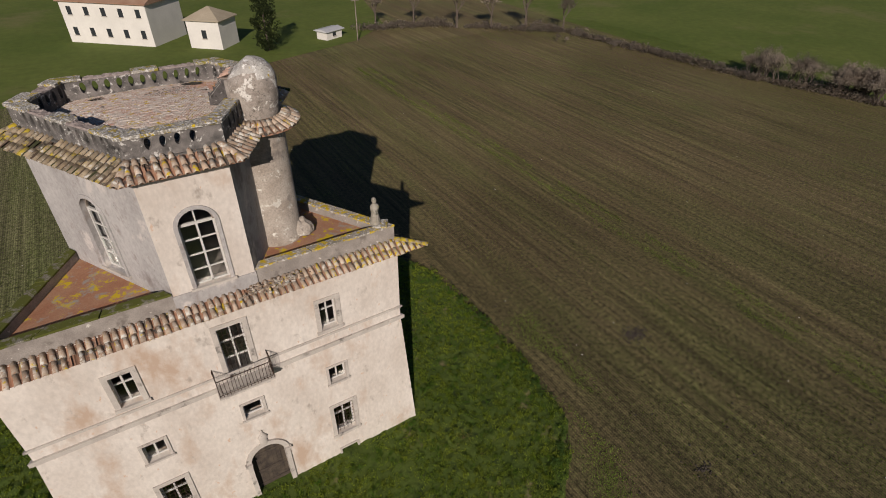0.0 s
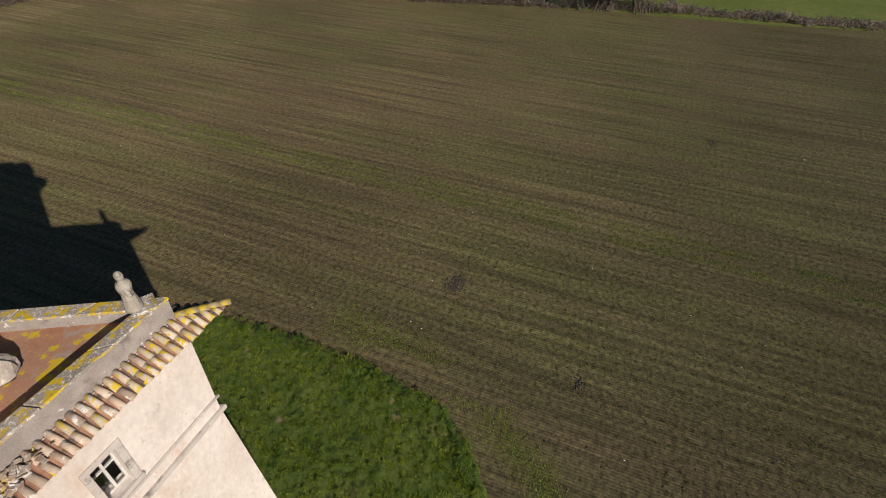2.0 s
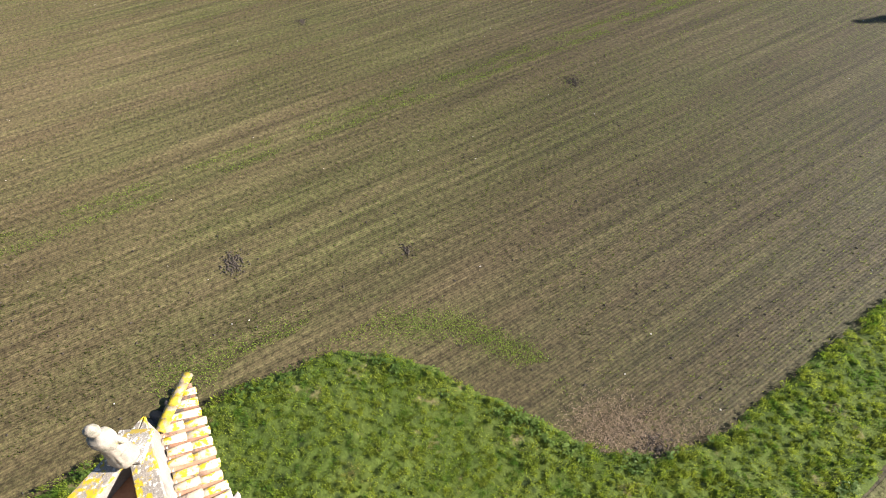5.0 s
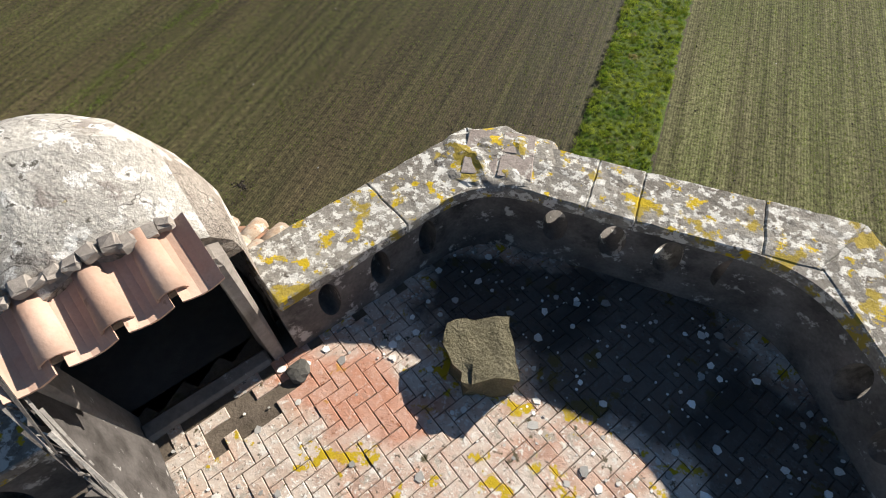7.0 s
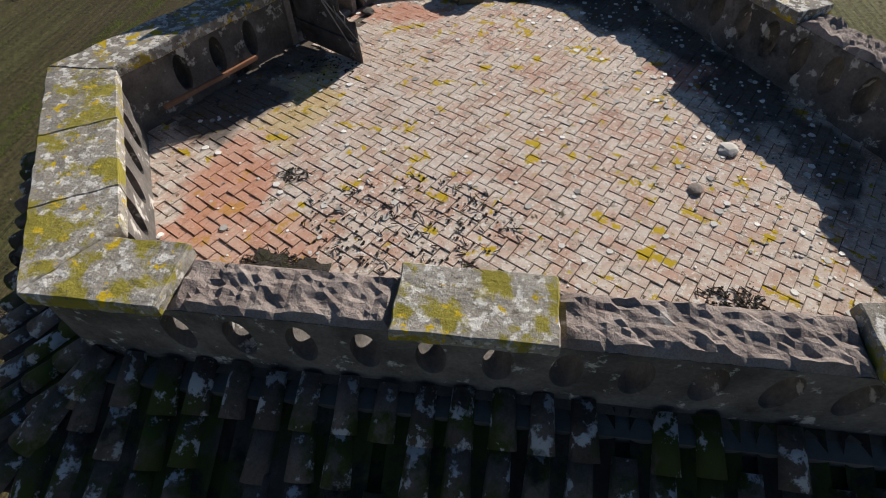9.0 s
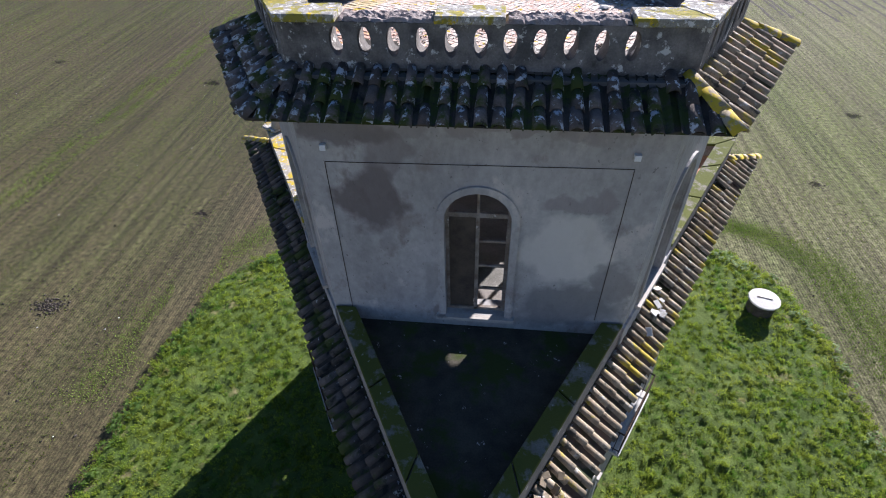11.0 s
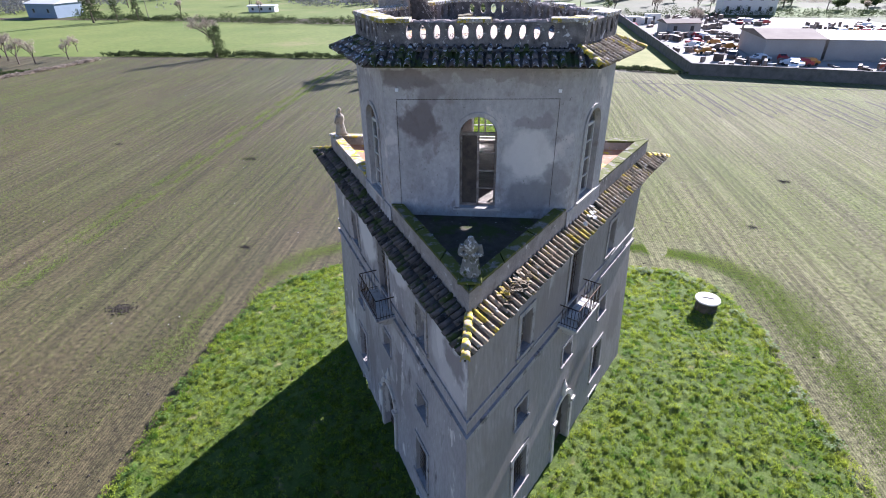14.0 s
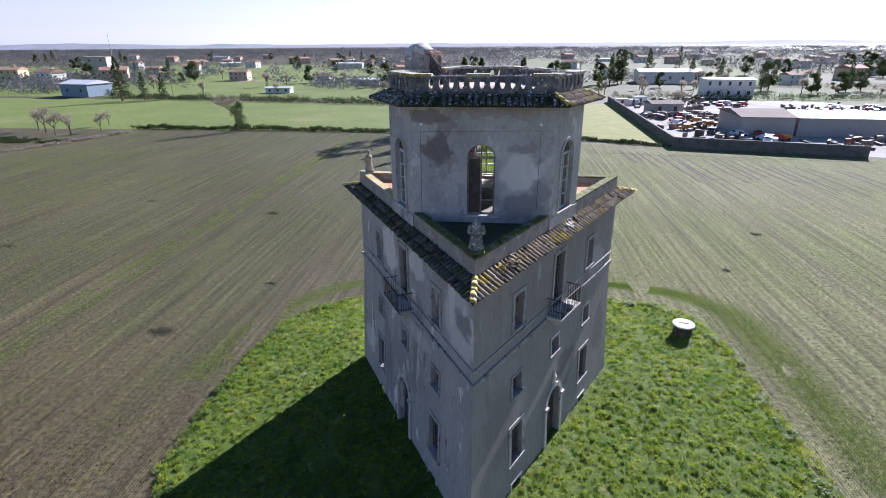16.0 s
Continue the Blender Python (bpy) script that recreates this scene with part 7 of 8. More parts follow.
def tree(kind, height, at, label, seed, group=""):
    """kind: bare, ivy, conifer, cypress, round or bush."""
    rnd = random.Random(seed)
    t = thing("tree" if kind != "bush" else "bush", label, "tree" if kind != "bush" else "bush", group, (*at, 0))
    bm = bmesh.new()
    tips = []
    verts, faces = [], []
    if kind == "bare" or kind == "ivy" or kind == "bush":
        if kind == "bush":
            for k in range(5):
                branches(bm, rnd, Vector((rnd.uniform(-0.5, 0.5), rnd.uniform(-0.5, 0.5), -0.05)), Vector((rnd.uniform(-0.5, 0.5), rnd.uniform(-0.5, 0.5), 1)).normalized(), height * 0.42, height * 0.012, 2, tips)
        else:
            branches(bm, rnd, Vector((0, 0, -0.1)), Vector((0, 0, 1)), height * 0.30, height * 0.025, 4, tips)
        part("trunk", bm, BARK, t, "bare winter branches")
        if kind == "ivy":
            for k in range(26):
                a = rnd.uniform(0, math.tau)
                z = height * rnd.uniform(0.06, 0.50)
                leaf_quads(rnd, verts, faces, (height * 0.16 * rnd.random() * math.cos(a) + 0.5, height * 0.16 * rnd.random() * math.sin(a), z), (height * 0.07,) * 3, 70, 0.3)
            part_from(mesh_of("crown", verts, faces, LEAF), t, "dense ivy on the trunk")
            verts, faces = [], []
            for q in tips:
                leaf_quads(rnd, verts, faces, q, (height * 0.06,) * 3, 8, height * 0.022)
            part_from(mesh_of("twig_crown", verts, faces, LEAF_PALE), t, "fine bare twigs")
        else:
            for q in tips:
                leaf_quads(rnd, verts, faces, q, (height * 0.09,) * 3, 26 if kind == "bush" else 8, height * 0.030)
            part_from(mesh_of("crown", verts, faces, LEAF_PALE), t, "fine bare twigs")
        return t
    rod(bm, (0, 0, -0.1), (0, 0, height * 0.55), height * 0.022, 8, height * 0.010)
    for k in range(7):
        a, z = rnd.uniform(0, math.tau), height * rnd.uniform(0.25, 0.5)
        rod(bm, (0, 0, z), (math.cos(a) * height * 0.12, math.sin(a) * height * 0.12, z + height * 0.1), height * 0.008, 5, height * 0.004)
    part("trunk", bm, BARK, t)
    if kind == "conifer":
        for k in range(42):
            f = (k + 0.5) / 42
            z, w = height * (0.12 + 0.86 * f), height * 0.22 * (1 - f) ** 0.8 + 0.2
            for _ in range(4):
                a = rnd.uniform(0, math.tau)
                q = w * rnd.uniform(0.3, 1.0)
                leaf_quads(rnd, verts, faces, (q * math.cos(a), q * math.sin(a), z - 0.25 * q), (w * 0.35, w * 0.35, height * 0.02), 10, height * 0.035)
    elif kind == "cypress":
        for k in range(60):
            f = (k + 0.5) / 60
            z = height * (0.03 + 0.97 * f)
            w = height * 0.21 * math.sin(math.pi * min(1, 0.12 + 0.9 * f)) ** 0.6
            for _ in range(3):
                a = rnd.uniform(0, math.tau)
                q = w * math.sqrt(rnd.random())
                leaf_quads(rnd, verts, faces, (q * math.cos(a), q * math.sin(a), z), (w * 0.3, w * 0.3, height * 0.04), 26, height * 0.035)
    else:
        for k in range(44):
            a, e = rnd.uniform(0, math.tau), rnd.uniform(-0.9, 1.0)
            q = height * 0.34 * math.sqrt(max(0.05, 1 - e * e)) * rnd.uniform(0.4, 1.0)
            leaf_quads(rnd, verts, faces, (q * math.cos(a), q * math.sin(a), height * (0.52 + 0.40 * e)), (height * 0.10, height * 0.10, height * 0.07), 56, height * 0.056)
    part_from(mesh_of("crown", verts, faces, LEAF), t, "dense evergreen crown")
    return t


def part_from(me, parent, label=""):
    ob = new(me.name, me)
    ob.parent = parent
    return tagged(ob, label)


def again(t, at, scale=1.0, turn=0):
    """Another one of the same kind of thing, elsewhere."""
    c = copy_thing(t, pose(*at, 0, 0, 0, turn))
    c.scale = (scale,) * 3
    return c


ivy = tree("ivy", 12.5, (-64.5, 101.2), "bare field tree wrapped in dark ivy", 3)
orchard = tree("bare", 7.0, (-106, 91.7), "bare orchard tree in winter", 5, "orchard trees")
for x, y, s, r in ((-112, 95.6, 1.1, 40), (-102.5, 92.3, 0.9, 110), (-104.7, 108.5, 0.7, 200), (-117, 99, 1.0, 300), (-99, 98, 0.8, 20)):
    again(orchard, (x, y), s, r)
conifer = tree("conifer", 16.5, (-144, 168.5), "tall dark conifer by the barn", 6, "dark conifers")
for x, y, s in ((-137, 172, 0.65), (-131, 175, 0.6), (108, 212, 0.75), (42, 209, 0.55), (70, 330, 0.8), (-60, 420, 0.8), (-50, 430, 0.7), (-250, 330, 0.6), (-235, 345, 0.7), (176, 240, 0.7)):
    again(conifer, (x, y), s, x * 7)
pine = tree("round", 12, (59, 256), "round-crowned dark evergreen tree", 7, "round evergreens")
for x, y, s in ((115, 221, 1.1), (123, 203, 0.7), (133, 203, 0.75), (150, 218, 0.75), (217, 327, 1.2), (90, 398, 1.3), (49, 252, 0.95), (142, 214, 0.7), (74, 236, 0.6), (35, 300, 0.8), (95, 235, 0.6), (-190, 300, 0.7), (150, 330, 1.0), (-85, 330, 0.7), (210, 300, 0.9)):
    again(pine, (x, y), s, y * 5)
rnd = random.Random(61)
for k in range(54):
    y = 240 + 480 * rnd.random() ** 1.3
    x = rnd.choice((rnd.uniform(-0.95, -0.05), rnd.uniform(0.12, 0.8))) * y
    again(rnd.choice((pine, pine, conifer)), (x, y), rnd.uniform(0.5, 1.0), rnd.uniform(0, 360))
again(pine, (-16.8, 98.9), 1.42, 30)
again(pine, (27, 250), 1.0, 80)
for x, y in ((-7.4, 98.5), (-3.4, 92.6), (5.5, 92.5)):
    again(conifer, (x, y), 1.05, x * 9)
tree("cypress", 11, (-24.6, -77.6), "dense evergreen beside the farm track", 8)
bush = tree("bush", 3.4, (-89.5, -13), "leafless shrub in the field hedge", 9, "hedge shrubs")
rnd = random.Random(31)
for k in range(58):
    # tall in three thickets, low between them
    y = rnd.choice((rnd.uniform(-27, -16), rnd.uniform(-13, -7), rnd.uniform(1, 13), rnd.uniform(-58, 34)))
    thick = -27 < y < -16 or -13 < y < -7 or 1 < y < 13
    again(bush, (-89.5 - 0.20 * (y + 12) + rnd.uniform(-1.2, 0.6) + (0 if y > -30 else 0.22 * (-30 - y)), y), rnd.uniform(1.1, 1.75) if thick else rnd.uniform(0.35, 0.8), rnd.uniform(0, 360))
tall = tree("bare", 11, (-64, -76), "tall leafless tree beside the road", 10, "roadside trees")
for x, y, s in ((-57, -82, 1.0), (-70, -72, 0.9), (-76, -68, 1.1), (-82, -63, 0.8), (-50, -86, 0.8), (56, 195, 0.8), (55, 188, 0.7), (56, 150, 0.7), (58, 152, 0.6), (62, 223, 0.8), (22, 232, 0.7), (-20, 300, 1.0), (-25, 190, 0.6), (190, 200, 0.9)):
    again(tall, (x, y), s, x * 13)


rnd = random.Random(91)
for k in range(90):
    # leafless trees among the houses, thin towards the open pastures
    y = 182 + 300 * rnd.random() ** 1.2
    x = rnd.choice((rnd.uniform(-1.05, -0.45), rnd.uniform(-0.5, 0.05), rnd.uniform(0.14, 0.8), rnd.uniform(0.14, 0.8))) * y
    again(tall, (x, y), rnd.uniform(0.5, 0.95), rnd.uniform(0, 360))


def hedge(name, pts, width, height, n, label, material, seed):
    """A scrubby hedge along a line."""
    rnd = random.Random(seed)
    verts, faces = [], []
    total = sum((Vector(b) - Vector(a)).length for a, b in zip(pts, pts[1:]))
    for a, b in zip(pts, pts[1:]):
        a, b = Vector(a), Vector(b)
        for _ in range(int(n * (b - a).length / total)):
            p = a.lerp(b, rnd.random())
            g = 0.5 + 0.8 * noise.noise((p.x * 0.13, p.y * 0.13, seed)) + 0.3 * noise.noise((p.x * 0.6, p.y * 0.6, seed))
            if g < 0.12:
                continue
            h = height * min(1.3, g + 0.35)
            leaf_quads(rnd, verts, faces, (p.x + rnd.gauss(0, width * 0.4), p.y + rnd.gauss(0, width * 0.4), h * rnd.uniform(0.1, 0.7)), (0.6, 0.6, h * 0.3), 9, 0.38)
    ob = new(name, mesh_of(name, verts, faces, material))
    return tagged(ob, label, "hedge", kind="stuff")


hedge("hedge", [(-93, 102.8), (-56, 102.2), (-25, 100.4), (19, 92.5)], 0.8, 1.3, 1500, "low dark scrub along the field edge", LEAF, 1)
hedge("hedge", [(-160, 181), (-130, 176), (-37, 160), (20, 168)], 2.2, 3.2, 2200, "dark tall hedge behind the meadow", LEAF, 2)
hedge("hedge", [(-82, -60), (-86, -23), (-90, -10), (-97, 16), (-99, 34), (-104, 64)], 1.5, 1.6, 2200, "brown thorn hedge along the field", LEAF_PALE, 3)
hedge("hedge", [(19, 92), (35.5, 85.5)], 0.8, 1.0, 300, "scrub beside the yard wall", LEAF, 4)
hedge("hedge", [(-104, 64), (-96, 80), (-91, 97)], 1.0, 0.7, 500, "dry grass bank by the orchard", LEAF_PALE, 5)
hedge("vegetables", [(-120, 84), (-97, 82)], 2.5, 0.7, 700, "rows of dark vegetables beside the orchard", LEAF, 6)
hedge("hedge", [(-45, -84), (-60, -80), (-84, -60)], 2.0, 1.8, 900, "brown scrub along the farm road", LEAF_PALE, 7)


hedge("hedge", [(42, 180), (66, 182), (110, 178), (150, 186), (210, 196)], 2.5, 3.4, 1500, "dark evergreen hedge behind the yard", LEAF, 8)
hedge("hedge", [(112, 236), (160, 228), (230, 240)], 3.0, 3.0, 900, "brown scrub in the far fields", LEAF_PALE, 9)


def far_woods():
    """Winter woodland and scattered scrub out to the horizon."""
    rnd = random.Random(77)
    verts, faces = [], []
    n = 0
    while n < 7000:
        f = rnd.random()
        y = 200 + 1500 * f ** 1.6
        x = rnd.uniform(-1.15, 0.95) * (y + 60)
        g = noise.noise((x * 0.006, y * 0.010, 1)) + 0.5 * noise.noise((x * 0.02, y * 0.03, 4))
        if g < -0.02 + (0.10 if y < 420 else -0.05 if y < 700 else -0.3) or (30 < x < 200 and y < 250):
            n += 0.12
            continue
        n += 1
        h = rnd.uniform(4, 10) * (0.7 if y < 350 else 1.0)
        w = rnd.uniform(3, 6) * (1 + y / 900)
        leaf_quads(rnd, verts, faces, (x, y, h * 0.5), (w, w, h * 0.5), 24, 0.8 + y * 0.0011)
    # woodland that closes the view in the other directions
    for k in range(900):
        a = rnd.uniform(radians(120), radians(420))
        r = rnd.uniform(500, 900)
        x, y = r * math.cos(a), r * math.sin(a)
        if y > 250:
            continue
        leaf_quads(rnd, verts, faces, (x, y, 4.5), (8, 8, 4.5), 12, 4)
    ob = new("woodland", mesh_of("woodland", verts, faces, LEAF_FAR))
    return tagged(ob, "far leafless winter woodland and scrub", "woodland", kind="stuff")


far_woods()
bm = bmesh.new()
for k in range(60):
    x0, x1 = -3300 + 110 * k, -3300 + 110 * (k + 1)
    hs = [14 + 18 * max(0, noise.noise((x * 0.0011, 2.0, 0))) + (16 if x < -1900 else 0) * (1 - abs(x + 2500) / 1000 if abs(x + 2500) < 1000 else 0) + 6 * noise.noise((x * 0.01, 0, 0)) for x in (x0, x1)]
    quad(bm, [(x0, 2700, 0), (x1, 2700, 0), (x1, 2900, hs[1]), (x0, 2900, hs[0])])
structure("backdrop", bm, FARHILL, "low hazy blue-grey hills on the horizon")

# ---- buildings round the fields ----
WALLS = {k: mat("render_" + k, c, tuple(q * 0.9 for q in c), 0.3, 0.9, 0.15, 8, fine=0.1) for k, c in (("white", (0.70, 0.68, 0.63)), ("yellow", (0.60, 0.50, 0.30)), ("pink", (0.58, 0.42, 0.33)), ("grey", (0.36, 0.35, 0.33)), ("blue", (0.22, 0.28, 0.35)))}
ROOFS = {"tile": mat("far_tile_roof", (0.30, 0.17, 0.11), (0.38, 0.25, 0.18), 0.3, 0.9, 0.3, 6, fine=0.2), "sheet": mat("pale_sheet_roof", (0.46, 0.47, 0.48), (0.54, 0.55, 0.56), 0.2, 0.6, 0.1, 3, fine=0.1), "brown": mat("brown_sheet_roof", (0.16, 0.13, 0.11), (0.21, 0.18, 0.15), 0.2, 0.97, 0.1, 3, fine=0.1), "red": mat("red_sheet_roof", (0.28, 0.07, 0.06), (0.34, 0.10, 0.08), 0.2, 0.6, 0.1, 3, fine=0.1), "straw": mat("old_straw_tile_roof", (0.34, 0.29, 0.21), (0.42, 0.36, 0.27), 0.3, 0.9, 0.3, 5, fine=0.2)}


def house(label, w, d, h, rise, wall, roof, at, turn, floors=2, cols=4, hipped=False, name="house", group=""):
    """A house or shed: walls, roof with eaves, windows and a chimney."""
    t = thing(name, label, name.split("_")[-1], group, (*at, 0), turn)
    bm = bmesh.new()
    box(bm, (-w / 2, -d / 2, -0.1), (w / 2, d / 2, h))
    part("wall", bm, WALLS[wall], t)
    bm = bmesh.new()
    o = 0.4
    ins = d / 2 if hipped else -0.0
    ridge = w / 2 + o - (ins + o if hipped else 0)
    lo = [(-w / 2 - o, -d / 2 - o, h + 0.004), (w / 2 + o, -d / 2 - o, h + 0.004), (w / 2 + o, d / 2 + o, h + 0.004), (-w / 2 - o, d / 2 + o, h + 0.004)]
    v = [bm.verts.new(p) for p in lo] + [bm.verts.new((x, y, h + 0.15)) for x, y, _ in lo] + [bm.verts.new((-ridge, 0, h + 0.15 + rise)), bm.verts.new((ridge, 0, h + 0.15 + rise))]
    for f in ((3, 2, 1, 0), (0, 1, 5, 4), (1, 2, 6, 5), (2, 3, 7, 6), (3, 0, 4, 7), (4, 5, 9, 8), (6, 7, 8, 9), (5, 6, 9), (7, 4, 8)):
        bm.faces.new([v[i] for i in f])
    bmesh.ops.recalc_face_normals(bm, faces=bm.faces[:])
    rf = part("roof", bm, ROOFS[roof], t)
    if floors > 1 and rise > 0.5:
        bm = bmesh.new()
        box(bm, (w * 0.2, -0.3, h + rise * 0.5), (w * 0.2 + 0.6, 0.3, h + rise + 0.8))
        part("chimney", bm, WALLS[wall], rf)
    for fl in range(floors):
        z = h / floors * (fl + 0.38)
        wh = min(1.4, h / floors * 0.42)
        for sgn in (-1, 1):
            for c in range(cols):
                x = -w / 2 + w * (c + 0.5) / cols
                bm = bmesh.new()
                box(bm, (x - 0.45, sgn * d / 2 - 0.06, z), (x + 0.45, sgn * d / 2 + 0.03, z + wh))
                win = part("window", bm, DARKGLASS, t)
                bm = bmesh.new()
                box(bm, (x - 0.55, sgn * (d / 2 + 0.003), z - 0.1), (x + 0.55, sgn * (d / 2 + 0.15), z - 0.003))
                part("sill", bm, TRIM, win)
    return t


house("white square farmhouse with a straw-coloured pyramid roof", 6.2, 5.9, 4.7, 1.8, "white", "straw", (-17.3, -86.0), -42, 1, 1, True, group="farmhouses")
house("long white farmhouse with two rows of windows", 17, 10, 7.0, 2.2, "white", "tile", (-4.6, -99), -42, 2, 5, group="farmhouses")
# shed shape standing in for a small translucent polytunnel
house("small white shed shape for a pale polytunnel beside the field", 4.2, 2.6, 1.5, 0.3, "white", "sheet", (-37.6, -81), 25, 1, 1, name="shed")
house("long cattle shed with a red roof", 26, 9, 3.2, 1.4, "grey", "red", (-128, 22), 75, 1, 6, name="shed")
house("white and blue metal barn", 15, 12, 5.0, 1.4, "blue", "sheet", (-176, 191), -12, 1, 2, name="barn")
house("brown workshop shed with a low roof", 11, 16, 4.2, 1.0, "grey", "brown", (60.5, 107), -4, 1, 0, name="shed", group="yard sheds")
house("long warehouse with a pale metal roof", 20, 14, 4.0, 0.9, "grey", "sheet", (77.5, 106), -6, 1, 0, name="warehouse", group="yard sheds")
house("brown store shed inside the yard wall", 9, 7, 3.0, 0.7, "grey", "brown", (49, 140), 5, 1, 2, name="shed", group="yard sheds")
house("white two-storey house behind the yard", 17, 11, 6.6, 0.25, "white", "sheet", (86, 192), -8, 2, 5)
house("large pale warehouse far behind the yard", 30, 18, 5.5, 1.2, "white", "sheet", (86, 268), -6, 1, 5, name="warehouse")
house("long pale shed in the far pasture", 11, 4, 2.2, 0.4, "white", "sheet", (-96, 205), 0, 1, 3, name="shed")
house("square ruined stone tower house", 13, 11, 13, 0.3, "grey", "brown", (-262, 312), 20, 3, 2)
h1 = house("yellow house in the far village", 15, 10, 6.5, 1.6, "yellow", "tile", (-300, 284), 10, 2, 4, group="village houses")
h2 = house("white house with a tiled roof in the village", 13, 9, 6.0, 1.8, "white", "tile", (-254, 262), -15, 2, 3, group="village houses")
h3 = house("pink house with a tiled roof in the village", 14, 10, 6.4, 1.8, "pink", "tile", (-228, 280), 30, 2, 4, group="village houses")
h4 = house("low white shed with a pale roof far off", 24, 12, 4.0, 0.8, "white", "sheet", (-130, 440), 5, 1, 4, name="shed", group="far sheds")
rnd = random.Random(5)
for k in range(66):
    y = 250 + 480 * rnd.random() ** 0.9
    x = rnd.choice((rnd.uniform(-0.85, -0.1), rnd.uniform(0.12, 0.75))) * y
    again(rnd.choice((h1, h2, h2, h2, h3, h3, h4)), (x, y), rnd.uniform(0.62, 0.92), rnd.uniform(-30, 40))

# ---- yard wall, poles, cars ----
bm = bmesh.new()
for (xa, ya), (xb, yb) in (((39, 172), (36, 85)), ((36, 85), (68, 77))):
    a, b = Vector((xa, ya, 0)), Vector((xb, yb, 0))
    ang = math.atan2(yb - ya, xb - xa)
    box(bm, (0, -0.15, -0.1), ((b - a).length, 0.15, 2.0), Matrix.Translation(a) @ Matrix.Rotation(ang, 4, "Z"))
    box(bm, (0, -0.2, 2.003), ((b - a).length, 0.2, 2.1), Matrix.Translation(a) @ Matrix.Rotation(ang, 4, "Z"))
# dark concrete puts the shade of the wall's south side into its colour
tagged(part("yard_wall", bm, CONC_D), "long grey concrete wall round the yard", "wall", kind="structure")
for x, y, h in ((-41.5, -76.5, 7.5), (-127, 175, 7), (-205, 250, 26)):
    p = thing("pole", "weathered wooden utility pole by the field" if h < 10 else "tall thin pale lattice mast", "pole", at=(x, y, 0))
    bm = bmesh.new()
    rod(bm, (0, 0, -0.2), (0, 0, h), 0.13, 7, 0.09)
    part("shaft", bm, WOODB if h < 10 else CONC, p)
    bm = bmesh.new()
    box(bm, (-0.8, -0.05, h - 0.5), (0.8, 0.05, h - 0.4))
    part("crossarm", bm, WOODB, p)


def car(label, colour, at, turn):
    """A parked car: body, cabin glass and four wheels."""
    c = thing("car", label, "car", "cars in the yard", (*at, 0.03), turn)
    paint = plain("car_paint_" + label.split()[0], colour, 0.35)
    bm = bmesh.new()
    prof = [(-2.1, 0.35), (-2.1, 0.85), (-1.5, 0.95), (-1.1, 1.42), (0.55, 1.45), (1.1, 0.98), (2.0, 0.85), (2.1, 0.4)]
    for s in (-1, 1):
        bm.faces.new([bm.verts.new((x, s * (0.82 if z < 1.1 else 0.66), z)) for x, z in prof])
    L, R = bm.verts[:8], bm.verts[8:]
    for i in range(8):
        bm.faces.new((L[i], L[(i + 1) % 8], R[(i + 1) % 8], R[i]))
    bmesh.ops.recalc_face_normals(bm, faces=bm.faces[:])
    part("body", bm, paint, c)
    for x0, x1 in ((-1.42, -1.12), (0.62, 1.02)):
        bm = bmesh.new()
        z0, z1 = (1.0, 1.40) if x0 < 0 else (1.40, 1.03)
        quad(bm, [(x0, -0.62, z0 + 0.03), (x0, 0.62, z0 + 0.03), (x1, 0.6, z1 + 0.03), (x1, -0.6, z1 + 0.03)])
        part("windscreen", bm, DARKGLASS, c)
    for x in (-1.3, 1.3):
        for s in (-1, 1):
            bm = bmesh.new()
            rod(bm, (x, s * 0.68, 0.31), (x, s * 0.86, 0.31), 0.31, 12)
            part("wheel", bm, DARKGLASS, c)
    return c


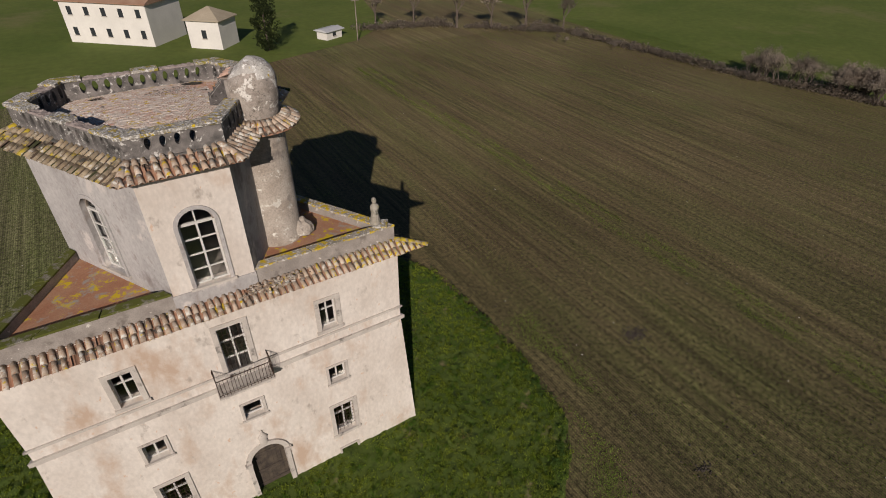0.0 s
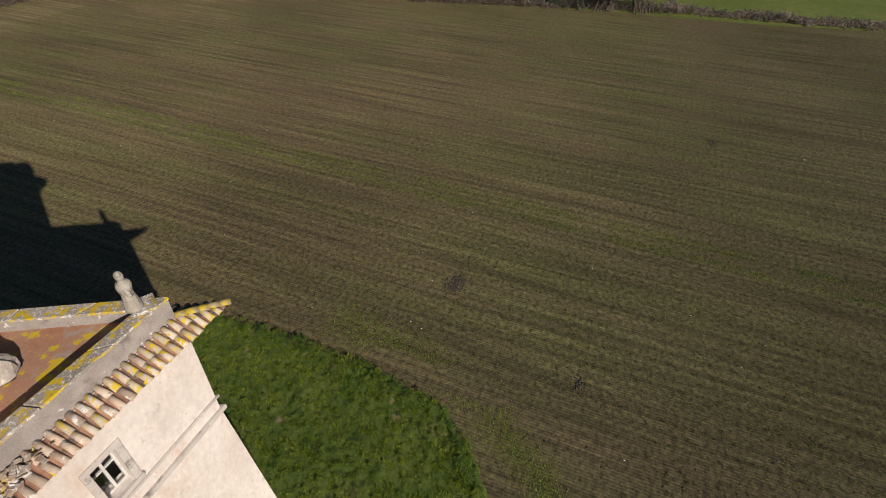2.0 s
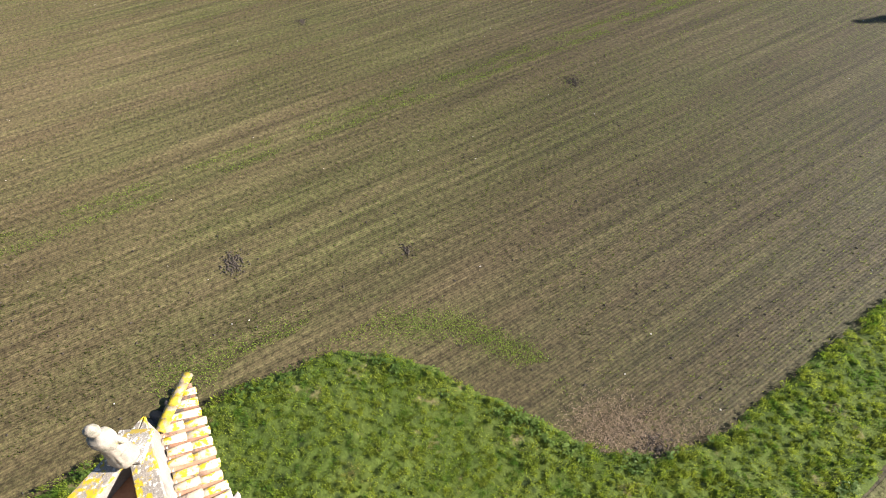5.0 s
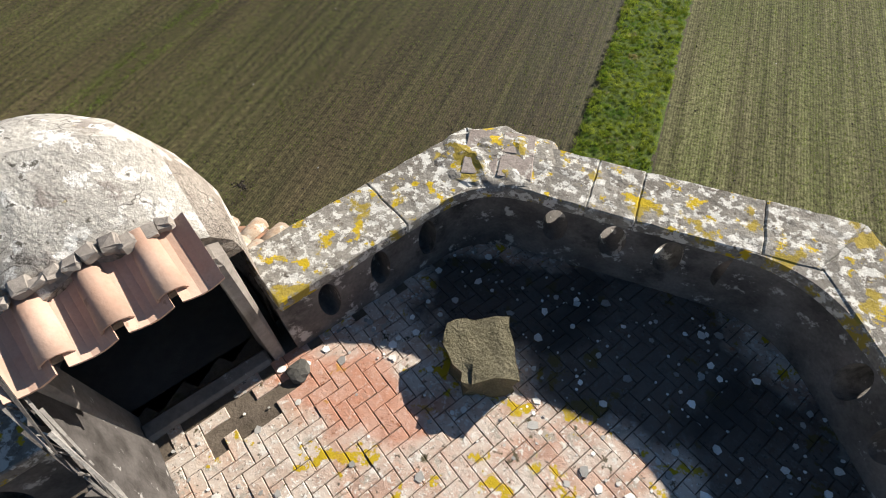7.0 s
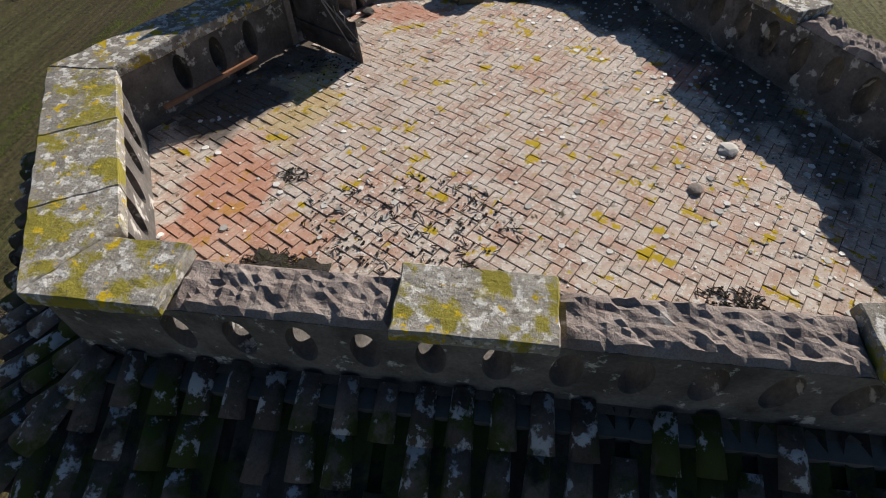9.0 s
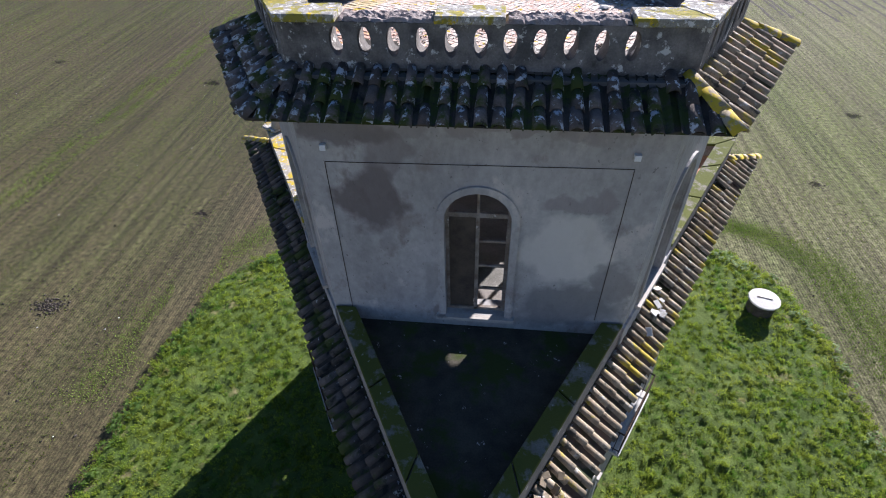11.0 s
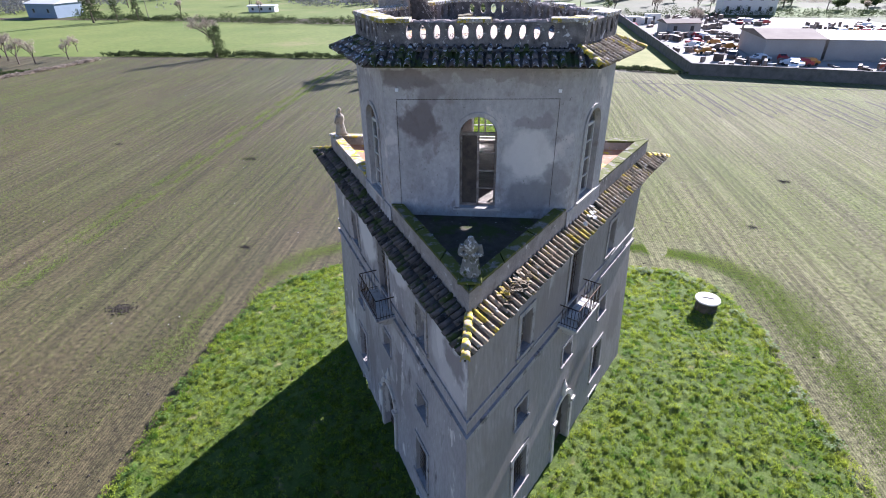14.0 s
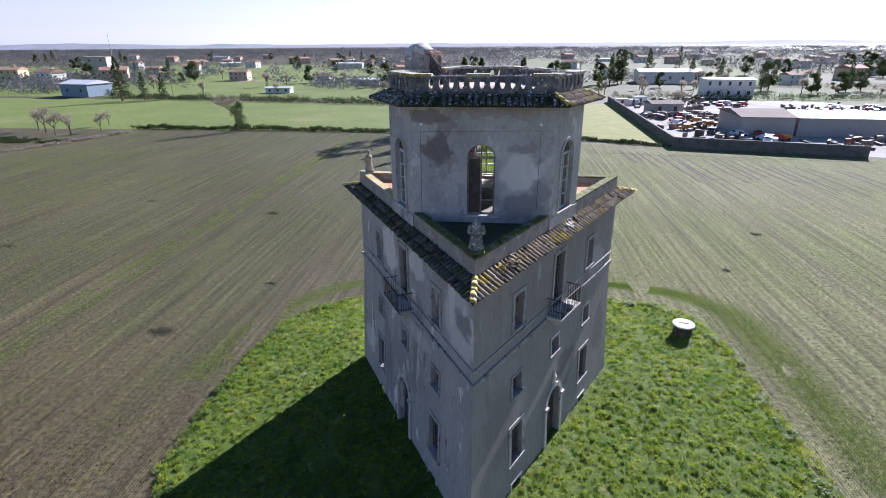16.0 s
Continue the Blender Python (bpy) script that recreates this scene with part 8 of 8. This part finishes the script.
protos = [car("white parked car in the yard", (0.7, 0.7, 0.7), (54, 99), 20), car("red parked car in the yard", (0.35, 0.03, 0.03), (58, 100), 100), car("dark parked car in the yard", (0.03, 0.035, 0.05), (50, 103), 60), car("orange machine-coloured car in the yard", (0.5, 0.22, 0.04), (46, 108), 10)]
rnd = random.Random(9)
spots = [(60, 94), (90, 95), (112, 92), (50, 118), (58, 128), (70, 132), (44, 150), (95, 140), (75, 160), (110, 150)]
for k in range(38):
    cx, cy = rnd.choice(spots)
    x, y = cx + rnd.uniform(-7, 7), cy + rnd.uniform(-4, 4)
    if x < 36.5 + 1 and y > 80 or (54 < x < 100 and 97 < y < 124) or (44 < x < 55 and 135 < y < 146):
        continue
    c = copy_thing(rnd.choice(protos), pose(x, y, 0.03, 0, 0, rnd.uniform(0, 360)))
def junk(count):
    """Scrap, pallets and machine parts heaped about the yard."""
    rnd = random.Random(40)
    bm = bmesh.new()
    for _ in range(count):
        cx, cy, r = rnd.choice(((52, 96, 6), (46, 112, 6), (43, 130, 4), (58, 130, 8), (80, 134, 10), (75, 91, 5), (95, 90, 8), (60, 155, 10), (100, 150, 12), (120, 110, 10), (66, 172, 10)))
        x, y = rnd.gauss(cx, r * 0.6), rnd.gauss(cy, r * 0.5)
        if x < 38.5 or y < 87 - 0.26 * (x - 36) or (53 < x < 100 and 96 < y < 125) or (44 < x < 54 and 135.5 < y < 144.5):
            continue
        w, d, h = rnd.uniform(0.4, 2.2), rnd.uniform(0.3, 1.2), rnd.uniform(0.3, 1.6)
        box(bm, (-w / 2, -d / 2, 0.0), (w / 2, d / 2, h), pose(x, y, 0.03, rnd.uniform(-8, 8), rnd.uniform(-8, 8), rnd.uniform(0, 180)))
    return tagged(part("scrap", bm, SCRAP), "heaps of rusty scrap and pallets in the yard", "scrap", kind="stuff")


SCRAP = mat("mixed_rusty_scrap", (0.10, 0.07, 0.05), (0.26, 0.22, 0.19), 0.5, 0.8, 0.0, layers=[((0.42, 0.42, 0.42), 0.31, 0.60, 0.02), ((0.30, 0.07, 0.04), 0.27, 0.64, 0.02)], island=0.5)
junk(330)
for x, y, s in ((41, 160, 1), (45, 162, 0.8), (48, 165, 1.1)):
    b = thing("container", "white site container in the yard", "container", "site containers", (x, y, 0.03), 10)
    bm = bmesh.new()
    soft_box(bm, (-2.2, -1.2, 0), (2.2, 1.2, 2.4 * s), None, 0.05)
    part("body", bm, WALLS["white"], b)
    bm = bmesh.new()
    box(bm, (-0.4, -1.23, 0.1), (0.4, -1.203, 2.0))
    part("door", bm, DARKGLASS, b)
